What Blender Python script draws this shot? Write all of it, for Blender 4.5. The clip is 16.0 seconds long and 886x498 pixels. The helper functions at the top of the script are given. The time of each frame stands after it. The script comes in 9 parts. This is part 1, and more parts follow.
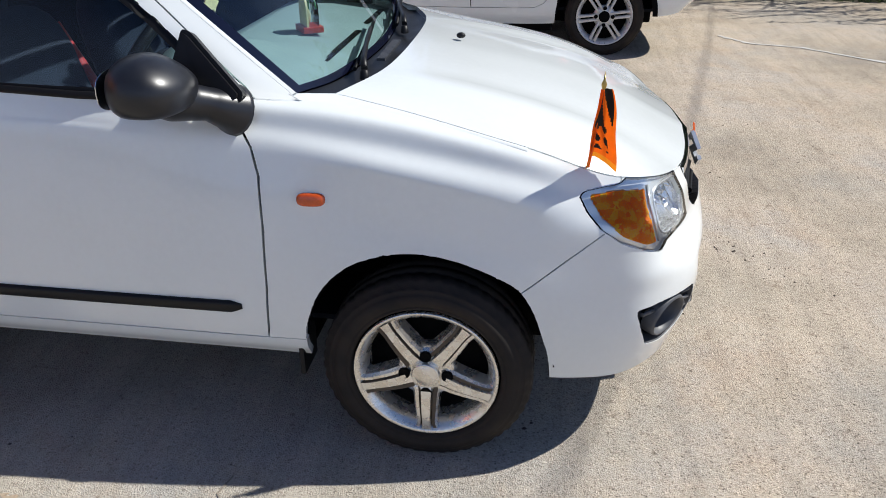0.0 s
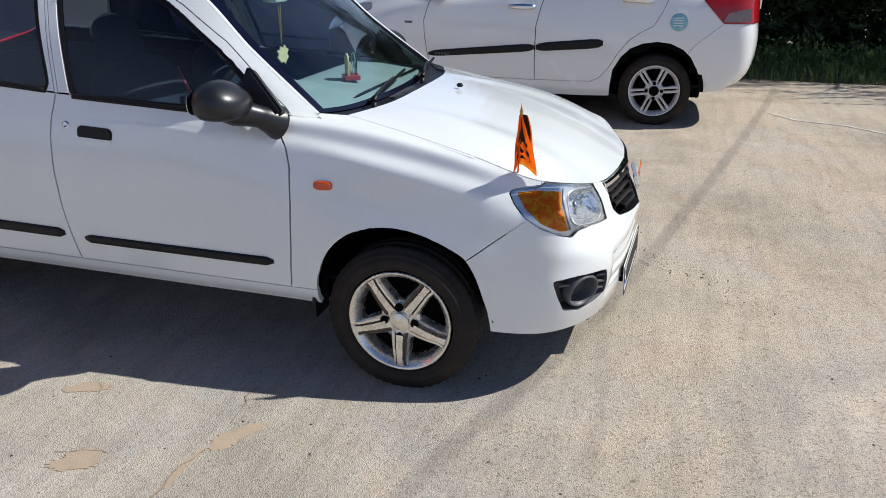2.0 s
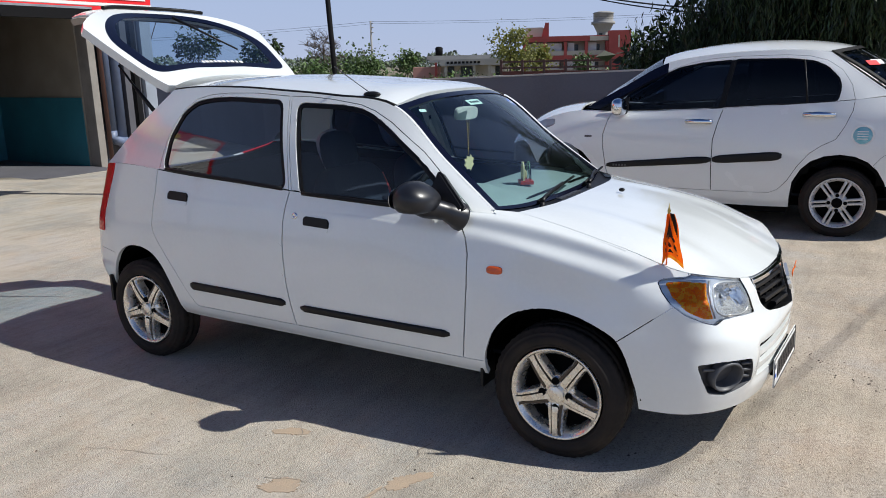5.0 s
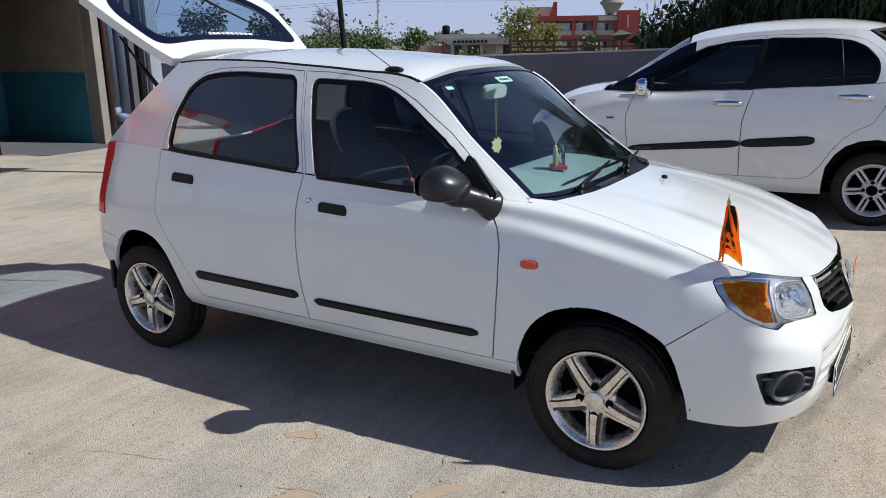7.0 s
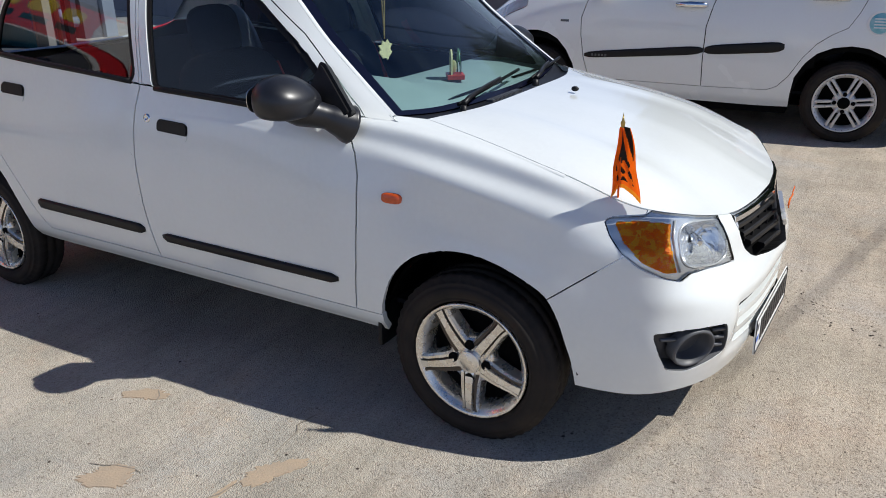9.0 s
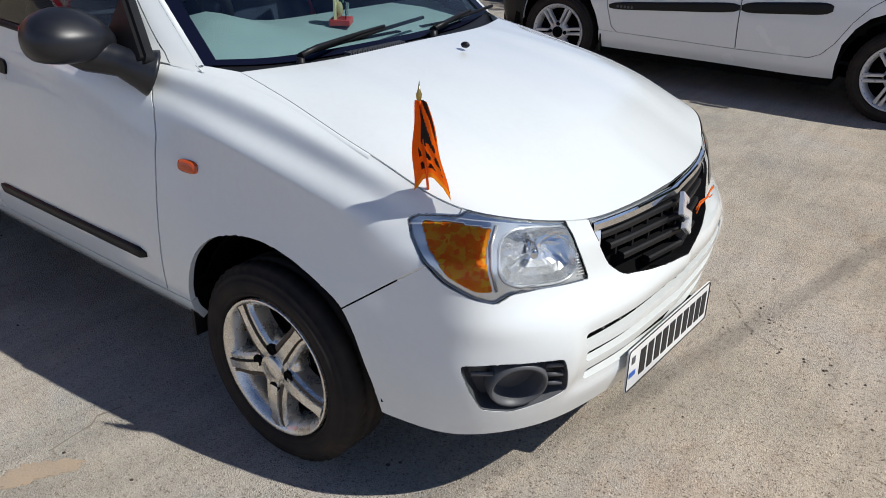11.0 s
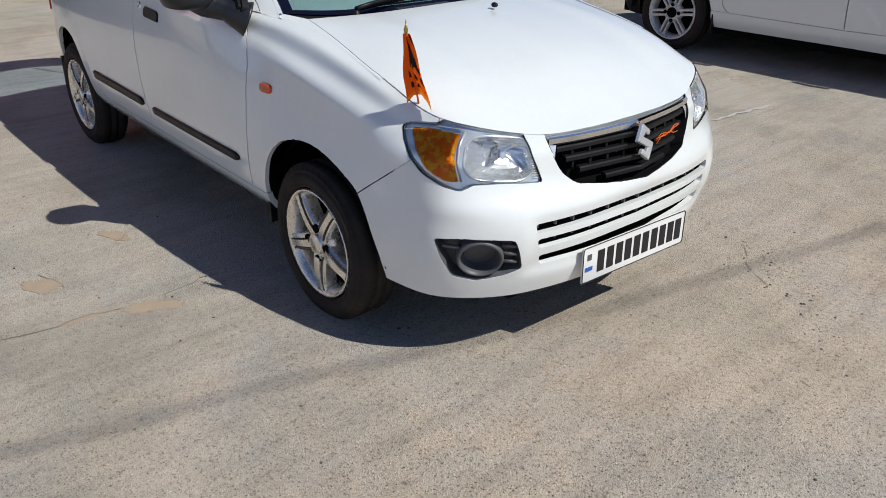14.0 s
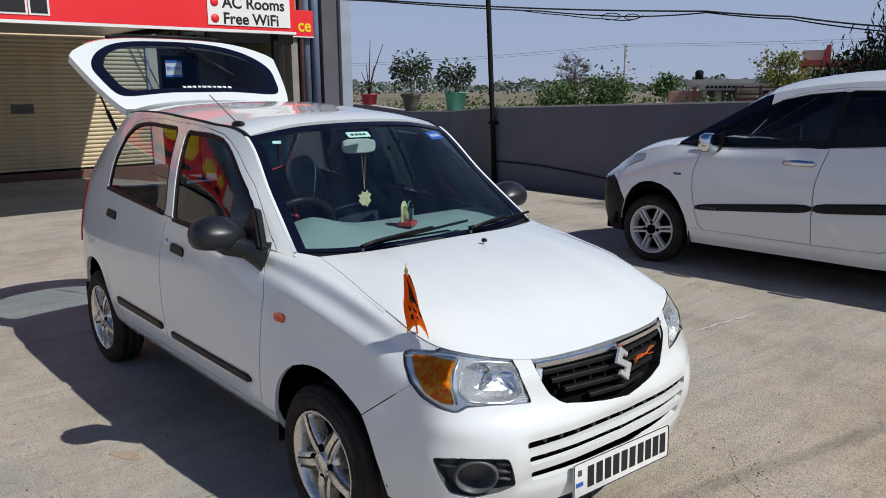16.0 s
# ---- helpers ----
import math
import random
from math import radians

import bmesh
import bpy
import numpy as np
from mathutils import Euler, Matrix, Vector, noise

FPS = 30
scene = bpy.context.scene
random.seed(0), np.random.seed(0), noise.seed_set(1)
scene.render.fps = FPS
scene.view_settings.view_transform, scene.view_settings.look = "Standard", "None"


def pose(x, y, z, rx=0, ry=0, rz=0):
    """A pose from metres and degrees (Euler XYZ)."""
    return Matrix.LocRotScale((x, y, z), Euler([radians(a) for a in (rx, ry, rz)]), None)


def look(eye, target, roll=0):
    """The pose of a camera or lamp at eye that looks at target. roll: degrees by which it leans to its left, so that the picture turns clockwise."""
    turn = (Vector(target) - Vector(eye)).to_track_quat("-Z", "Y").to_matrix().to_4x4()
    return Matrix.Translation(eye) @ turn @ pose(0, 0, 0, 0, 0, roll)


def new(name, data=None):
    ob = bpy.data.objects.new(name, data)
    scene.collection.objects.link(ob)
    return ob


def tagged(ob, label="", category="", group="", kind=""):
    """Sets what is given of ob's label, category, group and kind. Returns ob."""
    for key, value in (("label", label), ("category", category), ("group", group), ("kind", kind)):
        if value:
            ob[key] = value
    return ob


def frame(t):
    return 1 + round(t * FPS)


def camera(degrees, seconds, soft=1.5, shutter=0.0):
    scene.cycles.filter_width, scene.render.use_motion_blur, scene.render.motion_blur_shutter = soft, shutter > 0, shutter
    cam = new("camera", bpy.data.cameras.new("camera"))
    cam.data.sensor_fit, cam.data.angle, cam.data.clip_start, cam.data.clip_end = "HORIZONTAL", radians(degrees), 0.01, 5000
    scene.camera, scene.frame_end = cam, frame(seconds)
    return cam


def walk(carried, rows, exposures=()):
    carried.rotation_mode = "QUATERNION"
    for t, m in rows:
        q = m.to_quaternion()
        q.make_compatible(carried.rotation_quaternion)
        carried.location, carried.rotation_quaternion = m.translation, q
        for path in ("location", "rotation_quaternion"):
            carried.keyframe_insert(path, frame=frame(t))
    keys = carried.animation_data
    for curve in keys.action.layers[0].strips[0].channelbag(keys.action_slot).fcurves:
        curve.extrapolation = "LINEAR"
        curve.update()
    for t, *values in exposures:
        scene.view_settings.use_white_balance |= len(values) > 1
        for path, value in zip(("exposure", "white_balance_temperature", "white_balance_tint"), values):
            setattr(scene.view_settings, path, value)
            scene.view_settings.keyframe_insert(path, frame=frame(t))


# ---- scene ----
cam = camera(59.7, 16.0, 0.9)
PATH = [
    (0, (0.266, -2.264, 1.452), (0.018, -0.509, 0.527), -0.0),
    (0.5, (0.43, -2.425, 1.458), (0.075, -0.686, 0.536), 0.7),
    (1, (0.613, -2.578, 1.47), (0.19, -0.822, 0.611), 1.0),
    (1.5, (0.773, -2.777, 1.495), (0.295, -1.018, 0.672), 1.2),
    (2, (0.831, -2.936, 1.493), (0.296, -1.159, 0.747), 0.2),
    (2.5, (0.869, -3.081, 1.51), (0.227, -1.314, 0.828), -1.4),
    (3, (0.893, -3.15, 1.528), (0.142, -1.365, 1.029), -1.7),
    (3.5, (0.979, -3.194, 1.53), (0.156, -1.428, 1.081), -1.2),
    (4, (1.044, -3.255, 1.527), (0.164, -1.519, 1.068), -1.0),
    (4.5, (1.055, -3.287, 1.52), (0.123, -1.581, 1.051), -1.0),
    (5, (1.056, -3.297, 1.525), (0.062, -1.627, 1.054), -1.3),
    (5.2, (1.048, -3.295, 1.53), (0.027, -1.64, 1.062), -1.3),
    (7.3, (0.829, -3.035, 1.492), (-0.159, -1.385, 0.944), -0.7),
    (7.5, (0.839, -2.976, 1.483), (-0.143, -1.332, 0.907), -0.7),
    (8, (0.923, -2.83, 1.449), (-0.057, -1.215, 0.794), -0.6),
    (8.5, (0.952, -2.692, 1.439), (-0.016, -1.088, 0.737), -0.7),
    (9, (0.949, -2.469, 1.423), (0.011, -0.865, 0.683), -0.5),
    (9.5, (1.009, -2.302, 1.416), (0.116, -0.695, 0.627), -0.3),
    (9.7, (1.074, -2.234, 1.415), (0.183, -0.632, 0.615), -0.3),
    (11.8, (1.402, -1.546, 1.355), (0.19, -0.298, 0.367), 1.5),
    (12, (1.452, -1.536, 1.355), (0.22, -0.343, 0.327), 0.9),
    (12.5, (1.572, -1.614, 1.362), (0.29, -0.483, 0.325), -0.2),
    (13, (1.755, -1.773, 1.363), (0.445, -0.662, 0.337), -0.8),
    (13.5, (1.862, -1.822, 1.386), (0.507, -0.675, 0.465), -0.3),
    (14, (2.010, -1.862, 1.392), (0.649, -0.702, 0.495), 0.3),
    (14.5, (2.131, -1.931, 1.413), (0.767, -0.759, 0.536), 0.5),
    (15, (2.171, -1.967, 1.463), (0.763, -0.742, 0.746), 0.3),
    (15.5, (2.173, -1.979, 1.502), (0.730, -0.717, 0.931), 0.0),
    (16, (2.164, -1.984, 1.536), (0.676, -0.711, 1.128), -0.5),
]
EXPOSURES = [(0, 0.42), (1, 0.45), (2, 0.33), (3, 0.27), (4.4, 0.26), (9, 0.22), (11, 0.07), (12.5, -0.04), (14.5, 0.01), (16, -0.08)]
walk(cam, [(t, look(eye, target, roll)) for t, eye, target, roll in PATH], EXPOSURES)
# ---- light ----
scene.view_settings.exposure = 0.0
world = bpy.data.worlds.new("sky")
scene.world = world
world.use_nodes = True
sky = world.node_tree.nodes.new("ShaderNodeTexSky")
sky.sky_type, sky.sun_disc = "NISHITA", False
sky.sun_elevation, sky.sun_rotation = radians(48.3), radians(68.8)
sky.air_density, sky.dust_density, sky.ozone_density = 1.0, 0.0, 5.0
backing = world.node_tree.nodes["Background"]
backing.inputs["Strength"].default_value = 0.097
haze = world.node_tree.nodes.new("ShaderNodeMix")
haze.data_type, haze.blend_type = "RGBA", "MIX"
where = world.node_tree.nodes.new("ShaderNodeTexCoord")
split = world.node_tree.nodes.new("ShaderNodeSeparateXYZ")
thin = world.node_tree.nodes.new("ShaderNodeMapRange")
for name, value in (("From Min", 0.05), ("From Max", 0.60), ("To Min", 0.88), ("To Max", 0.28)):
    thin.inputs[name].default_value = value
world.node_tree.links.new(where.outputs["Generated"], split.inputs[0])
world.node_tree.links.new(split.outputs["Z"], thin.inputs["Value"])
world.node_tree.links.new(thin.outputs[0], haze.inputs[0])
haze.inputs[7].default_value = (3.5, 4.2, 6.25, 1)
world.node_tree.links.new(sky.outputs[0], haze.inputs[6])
zenith = world.node_tree.nodes.new("ShaderNodeMapRange")
for name, value in (("From Min", 0.30), ("From Max", 0.75), ("To Min", 0.0), ("To Max", 1.0)):
    zenith.inputs[name].default_value = value
deep = world.node_tree.nodes.new("ShaderNodeMix")
deep.data_type, deep.blend_type = "RGBA", "MULTIPLY"
deep.inputs[7].default_value = (0.16, 0.28, 0.46, 1)
world.node_tree.links.new(split.outputs["Z"], zenith.inputs["Value"])
world.node_tree.links.new(haze.outputs[2], deep.inputs[6])
world.node_tree.links.new(zenith.outputs[0], deep.inputs[0])
world.node_tree.links.new(deep.outputs[2], backing.inputs["Color"])

sun = bpy.data.lights.new("sun", "SUN")
sun.energy, sun.angle, sun.color = 4.4, radians(0.55), (0.985, 0.968, 0.92)
SUN_FROM = Vector((0.83, 0.312, 1.0))
new("sun", sun).matrix_world = look(SUN_FROM * 20, (0, 0, 0))

# ---- materials ----


def nodes_of(name):
    m = bpy.data.materials.new(name)
    m.use_nodes = True
    return m, m.node_tree.nodes, m.node_tree.links


def surf(name, colour, rough=0.5, metal=0.0, vary=0.12, scale=6.0, fine=90.0, bump=0.15, bump_scale=140.0,
         coat=0.0, tint=None, rough_vary=0.12, island=0.0, alpha_emit=None, depth=0.004, obj_rand=0.0, spec=0.5):
    """A surface with its own colour, broad stains, fine grain and relief."""
    m, n, l = nodes_of(name)
    b = n["Principled BSDF"]
    b.inputs["Roughness"].default_value, b.inputs["Metallic"].default_value = rough, metal
    b.inputs["Coat Weight"].default_value, b.inputs["Coat Roughness"].default_value = coat, 0.06
    b.inputs["Specular IOR Level"].default_value = spec
    tc = n.new("ShaderNodeTexCoord")
    big, small = n.new("ShaderNodeTexNoise"), n.new("ShaderNodeTexNoise")
    big.inputs["Scale"].default_value, big.inputs["Detail"].default_value = scale, 6
    small.inputs["Scale"].default_value, small.inputs["Detail"].default_value = fine, 4
    for t in (big, small):
        l.new(tc.outputs["Object"], t.inputs["Vector"])
    tint = tint or tuple(c * (1 - 2.2 * vary) for c in colour)
    lift = tuple(min(1, c * (1 + 0.8 * vary)) for c in colour)
    ramp = n.new("ShaderNodeValToRGB")
    ramp.color_ramp.elements[0].position, ramp.color_ramp.elements[1].position = 0.32, 0.68
    ramp.color_ramp.elements[0].color, ramp.color_ramp.elements[1].color = (*tint, 1), (*colour, 1)
    l.new(big.outputs["Fac"], ramp.inputs["Fac"])
    mix = n.new("ShaderNodeMix")
    mix.data_type, mix.blend_type = "RGBA", "MIX"
    mix.inputs[7].default_value = (*lift, 1)
    l.new(ramp.outputs["Color"], mix.inputs[6])
    grain = n.new("ShaderNodeMath")
    grain.operation, grain.use_clamp = "MULTIPLY", True
    grain.inputs[1].default_value = 0.75
    l.new(small.outputs["Fac"], grain.inputs[0])
    l.new(grain.outputs[0], mix.inputs[0])
    out = mix.outputs[2]
    if island or obj_rand:
        src = n.new("ShaderNodeNewGeometry").outputs["Random Per Island"] if island else n.new("ShaderNodeObjectInfo").outputs["Random"]
        mp = n.new("ShaderNodeMapRange")
        k = island or obj_rand
        mp.inputs["To Min"].default_value, mp.inputs["To Max"].default_value = 1 - k, 1 + k
        l.new(src, mp.inputs["Value"])
        mul = n.new("ShaderNodeMix")
        mul.data_type, mul.blend_type = "RGBA", "MULTIPLY"
        mul.inputs[0].default_value = 1.0
        l.new(out, mul.inputs[6])
        l.new(mp.outputs[0], mul.inputs[7])
        out = mul.outputs[2]
    l.new(out, b.inputs["Base Color"])
    rr = n.new("ShaderNodeMapRange")
    rr.inputs["To Min"].default_value, rr.inputs["To Max"].default_value = max(0.02, rough - rough_vary), min(1, rough + rough_vary)
    l.new(big.outputs["Fac"], rr.inputs["Value"])
    l.new(rr.outputs[0], b.inputs["Roughness"])
    if bump:
        bt, bn = n.new("ShaderNodeTexNoise"), n.new("ShaderNodeBump")
        bt.inputs["Scale"].default_value, bt.inputs["Detail"].default_value = bump_scale, 3
        bn.inputs["Strength"].default_value, bn.inputs["Distance"].default_value = bump, depth
        l.new(tc.outputs["Object"], bt.inputs["Vector"])
        l.new(bt.outputs["Fac"], bn.inputs["Height"])
        l.new(bn.outputs[0], b.inputs["Normal"])
    return m


def clear(name, tint, gloss=1.5, rough=0.01, dust_sheen=0.0):
    """Thin glass: tinted straight through, with a mirror gloss at a slant."""
    m, n, l = nodes_of(name)
    n.remove(n["Principled BSDF"])
    a, g, mix, f = n.new("ShaderNodeBsdfTransparent"), n.new("ShaderNodeBsdfGlossy"), n.new("ShaderNodeMixShader"), n.new("ShaderNodeFresnel")
    a.inputs["Color"].default_value = (*tint, 1)
    g.inputs["Roughness"].default_value = rough
    f.inputs["IOR"].default_value = gloss
    l.new(f.outputs[0], mix.inputs[0])
    l.new(a.outputs[0], mix.inputs[1])
    l.new(g.outputs[0], mix.inputs[2])
    top = mix
    if dust_sheen:
        # wiped dust film; its pale blue slanting streaks also imitate sky reflection
        d, m2, co, mp, no, rp = n.new("ShaderNodeBsdfDiffuse"), n.new("ShaderNodeMixShader"), n.new("ShaderNodeTexCoord"), n.new("ShaderNodeMapping"), n.new("ShaderNodeTexNoise"), n.new("ShaderNodeMapRange")
        d.inputs["Color"].default_value = (0.42, 0.56, 0.62, 1)
        mp.inputs["Rotation"].default_value = (0.5, 0.2, 0.75)
        mp.inputs["Scale"].default_value = (1.6, 13.0, 5.0)
        no.inputs["Scale"].default_value, no.inputs["Detail"].default_value = 1.6, 5.0
        rp.inputs["From Min"].default_value, rp.inputs["From Max"].default_value = 0.40, 0.72
        rp.inputs["To Min"].default_value, rp.inputs["To Max"].default_value = dust_sheen * 0.35, dust_sheen * 2.0
        l.new(co.outputs["Object"], mp.inputs[0])
        l.new(mp.outputs[0], no.inputs["Vector"])
        l.new(no.outputs[0], rp.inputs["Value"])
        l.new(rp.outputs[0], m2.inputs[0])
        l.new(mix.outputs[0], m2.inputs[1])
        l.new(d.outputs[0], m2.inputs[2])
        top = m2
    l.new(top.outputs[0], n["Material Output"].inputs["Surface"])
    return m


M = {}
M["paint"] = surf("white_car_paint", (0.765, 0.795, 0.785), 0.24, vary=0.035, scale=3.2, fine=60, bump=0.015, bump_scale=500, coat=1.0, rough_vary=0.05, depth=0.001, spec=0.5)
M["paint_b"] = surf("white_sedan_paint", (0.765, 0.79, 0.79), 0.26, vary=0.025, scale=2.0, fine=60, bump=0.015, bump_scale=500, coat=1.0, rough_vary=0.05, depth=0.001)
M["black"] = surf("black_plastic", (0.010, 0.010, 0.011), 0.42, vary=0.2, scale=10, bump=0.2, bump_scale=600, depth=0.001, spec=0.25)
M["gloss_black"] = surf("satin_black_mirror_shell", (0.013, 0.014, 0.018), 0.36, vary=0.2, scale=14, bump=0.05, bump_scale=500, depth=0.001)
# Near-black: deep shade of the underside and recesses is put into the colour.
M["under"] = surf("underbody_shade_black", (0.003, 0.003, 0.003), 0.9, vary=0.2, bump=0.3, spec=0.1)
M["rubber"] = surf("worn_tyre_rubber", (0.020, 0.018, 0.017), 0.72, vary=0.25, scale=9, tint=(0.045, 0.034, 0.026), bump=0.25, bump_scale=300, depth=0.002, spec=0.15)
M["seal"] = surf("black_window_rubber", (0.006, 0.006, 0.007), 0.5, vary=0.15, bump=0.05, spec=0.2)
M["alloy"] = surf("chipped_silver_alloy", (0.86, 0.83, 0.77), 0.27, metal=0.80, vary=0.16, scale=30, tint=(0.60, 0.54, 0.44), bump=0.12, bump_scale=220, depth=0.001)
M["alloy_b"] = surf("white_machined_alloy", (0.60, 0.60, 0.60), 0.32, metal=0.3, vary=0.06, scale=30, bump=0.05)
M["chrome"] = surf("chrome", (0.75, 0.76, 0.78), 0.07, metal=1.0, vary=0.03, bump=0.0, rough_vary=0.03)
M["reflector"] = surf("headlamp_reflector", (0.88, 0.90, 0.93), 0.16, metal=0.75, vary=0.03, bump=0.12, bump_scale=60, rough_vary=0.03, depth=0.002)
M["white_prism"] = surf("white_lamp_prisms", (0.9, 0.88, 0.82), 0.3, metal=0.0, vary=0.3, scale=70, fine=200, bump=0.8, bump_scale=60, depth=0.01, coat=0.5)
M["amber_red"] = surf("orange_red_indicator", (0.64, 0.085, 0.007), 0.15, vary=0.2, scale=40, bump=0.5, bump_scale=120, coat=0.6, depth=0.003)
M["red_lamp"] = surf("red_lamp_plastic", (0.34, 0.008, 0.014), 0.12, vary=0.2, scale=25, bump=0.2, bump_scale=60, coat=0.4, depth=0.003, spec=0.3)
M["smoke_lamp"] = surf("smoked_lamp_plastic", (0.20, 0.13, 0.12), 0.12, vary=0.2, scale=30, bump=0.3, bump_scale=60, coat=1.0)
M["window"] = clear("dark_tinted_window", (0.50, 0.57, 0.64), 1.62)
M["screen"] = clear("windscreen_glass", (0.82, 0.92, 0.97), 1.85, dust_sheen=0.006)
M["front_window"] = clear("front_window_glass", (0.66, 0.76, 0.82), 1.5)
M["seat_cover"] = surf("pale_grey_seat_cover", (0.42, 0.45, 0.52), 0.4, vary=0.2, scale=9, bump=0.4, bump_scale=40)
M["lens"] = clear("clear_lamp_lens", (0.95, 0.96, 0.95), 1.3)
M["film"] = clear("black_sedan_window_film", (0.10, 0.115, 0.145), 1.42)
M["front_film"] = clear("dark_sedan_front_film", (0.27, 0.33, 0.40), 1.42)
M["dash"] = surf("grey_green_dashboard_plastic", (0.27, 0.36, 0.335), 0.6, vary=0.08, scale=6, bump=0.3, bump_scale=400, depth=0.001)
M["cabin"] = surf("dark_cabin_trim", (0.010, 0.012, 0.017), 0.8, vary=0.2, bump=0.2, spec=0.15)
M["headcloth"] = surf("pale_grey_headlining", (0.46, 0.47, 0.47), 0.9, vary=0.1, scale=8, bump=0.2, bump_scale=300)
M["seat"] = surf("dark_blue_grey_seat_cloth", (0.024, 0.032, 0.048), 0.85, vary=0.3, scale=12, bump=0.4, bump_scale=250, spec=0.15)
M["red_belt"] = surf("red_seat_trim", (0.5, 0.03, 0.03), 0.6, vary=0.15, bump=0.1)
M["white_plastic"] = surf("white_plate_face", (0.78, 0.78, 0.76), 0.4, vary=0.05, bump=0.05)
M["ink"] = surf("black_ink", (0.010, 0.010, 0.012), 0.5, vary=0.1, bump=0.0)
M["blue_ink"] = surf("blue_ink", (0.03, 0.13, 0.5), 0.5, vary=0.1, bump=0.0)
M["flag"] = surf("orange_flag_cloth", (0.95, 0.20, 0.012), 0.7, vary=0.15, scale=30, bump=0.3, bump_scale=900, depth=0.0006)
M["brass"] = surf("dull_brass", (0.5, 0.36, 0.12), 0.35, metal=0.9, vary=0.15, bump=0.1)
M["cream"] = surf("pale_yellow_ornament", (0.85, 0.78, 0.42), 0.5, vary=0.15, scale=60, bump=0.2)
M["green_cap"] = surf("green_enamel", (0.12, 0.32, 0.16), 0.4, vary=0.2, bump=0.1)
M["red_enamel"] = surf("red_enamel", (0.55, 0.05, 0.03), 0.4, vary=0.15, bump=0.1)
M["sign_red"] = surf("printed_red_vinyl", (0.80, 0.022, 0.028), 0.45, vary=0.05, scale=1.5, bump=0.06, bump_scale=20)
M["sign_white"] = surf("printed_white_vinyl", (0.8, 0.79, 0.77), 0.45, vary=0.04, scale=1.5, bump=0.05)
M["sign_yellow"] = surf("printed_yellow_vinyl", (0.9, 0.62, 0.02), 0.45, vary=0.05, bump=0.05)
M["shutter"] = surf("cream_rolling_shutter_paint", (0.56, 0.46, 0.29), 0.5, vary=0.14, scale=3, fine=40, bump=0.1)
M["wall_grey"] = surf("grey_boundary_plaster", (0.135, 0.138, 0.168), 0.9, vary=0.14, scale=1.1, fine=30, bump=0.35, bump_scale=60, depth=0.01)
M["wall_top"] = surf("pale_coping_cement", (0.5, 0.48, 0.45), 0.9, vary=0.14, scale=3, bump=0.3)
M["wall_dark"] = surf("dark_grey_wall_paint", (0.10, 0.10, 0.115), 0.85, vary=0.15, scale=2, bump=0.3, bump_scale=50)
M["beige_wall"] = surf("beige_distemper", (0.48, 0.42, 0.33), 0.85, vary=0.14, scale=2, bump=0.2)
M["teal_wall"] = surf("teal_oil_paint", (0.035, 0.20, 0.26), 0.5, vary=0.2, scale=2, bump=0.2)
M["pipe_blue"] = surf("blue_grey_pipe_paint", (0.15, 0.19, 0.29), 0.45, vary=0.12, scale=6, bump=0.1)
M["pipe_brown"] = surf("brown_pipe_paint", (0.10, 0.045, 0.035), 0.5, vary=0.15, bump=0.1)
M["steel_dark"] = surf("black_painted_steel", (0.008, 0.008, 0.009), 0.8, vary=0.2, bump=0.1, spec=0.15)
M["galv"] = surf("galvanised_sheet", (0.42, 0.44, 0.47), 0.4, metal=0.6, vary=0.12, scale=5, bump=0.1)
M["bark"] = surf("grey_brown_bark", (0.085, 0.065, 0.05), 0.95, vary=0.3, scale=14, bump=0.8, bump_scale=50, depth=0.02)
M["leaf_dark"] = surf("dark_green_leaf", (0.034, 0.056, 0.018), 0.45, vary=0.3, island=0.6, bump=0.0, spec=0.3)
M["leaf"] = surf("mid_green_leaf", (0.075, 0.13, 0.03), 0.55, vary=0.3, island=0.45, bump=0.0)
M["leaf_yellow"] = surf("yellow_green_leaf", (0.19, 0.19, 0.05), 0.6, vary=0.25, island=0.4, bump=0.0)
M["grass"] = surf("fresh_grass", (0.09, 0.14, 0.03), 0.6, vary=0.3, island=0.5, bump=0.0)
M["brick_red"] = surf("red_painted_plaster", (0.42, 0.085, 0.07), 0.85, vary=0.12, scale=0.6, bump=0.2)
M["fence_red"] = surf("faded_brown_red_panel", (0.17, 0.058, 0.045), 0.9, vary=0.25, scale=3, bump=0.3, tint=(0.09, 0.04, 0.034))
M["pale_plaster"] = surf("pale_plaster", (0.56, 0.50, 0.40), 0.9, vary=0.12, scale=0.5, bump=0.2)
M["pink_plaster"] = surf("faded_pink_plaster", (0.50, 0.26, 0.21), 0.9, vary=0.12, scale=0.5, bump=0.2)
M["grey_concrete"] = surf("weathered_grey_concrete", (0.33, 0.32, 0.30), 0.9, vary=0.15, scale=0.5, bump=0.3)
M["dark_glass"] = surf("dark_far_window", (0.03, 0.035, 0.04), 0.25, vary=0.2, bump=0.0)
M["earthen"] = surf("grey_clay_pot", (0.10, 0.088, 0.08), 0.9, vary=0.2, scale=8, bump=0.4, bump_scale=60)
M["mint"] = surf("mint_green_plastic", (0.13, 0.45, 0.34), 0.45, vary=0.1, bump=0.1)
M["pot_red"] = surf("dark_red_plastic_pot", (0.42, 0.03, 0.05), 0.45, vary=0.12, bump=0.1)
M["wire"] = surf("black_cable_sheath", (0.01, 0.01, 0.011), 0.6, vary=0.1, bump=0.0)


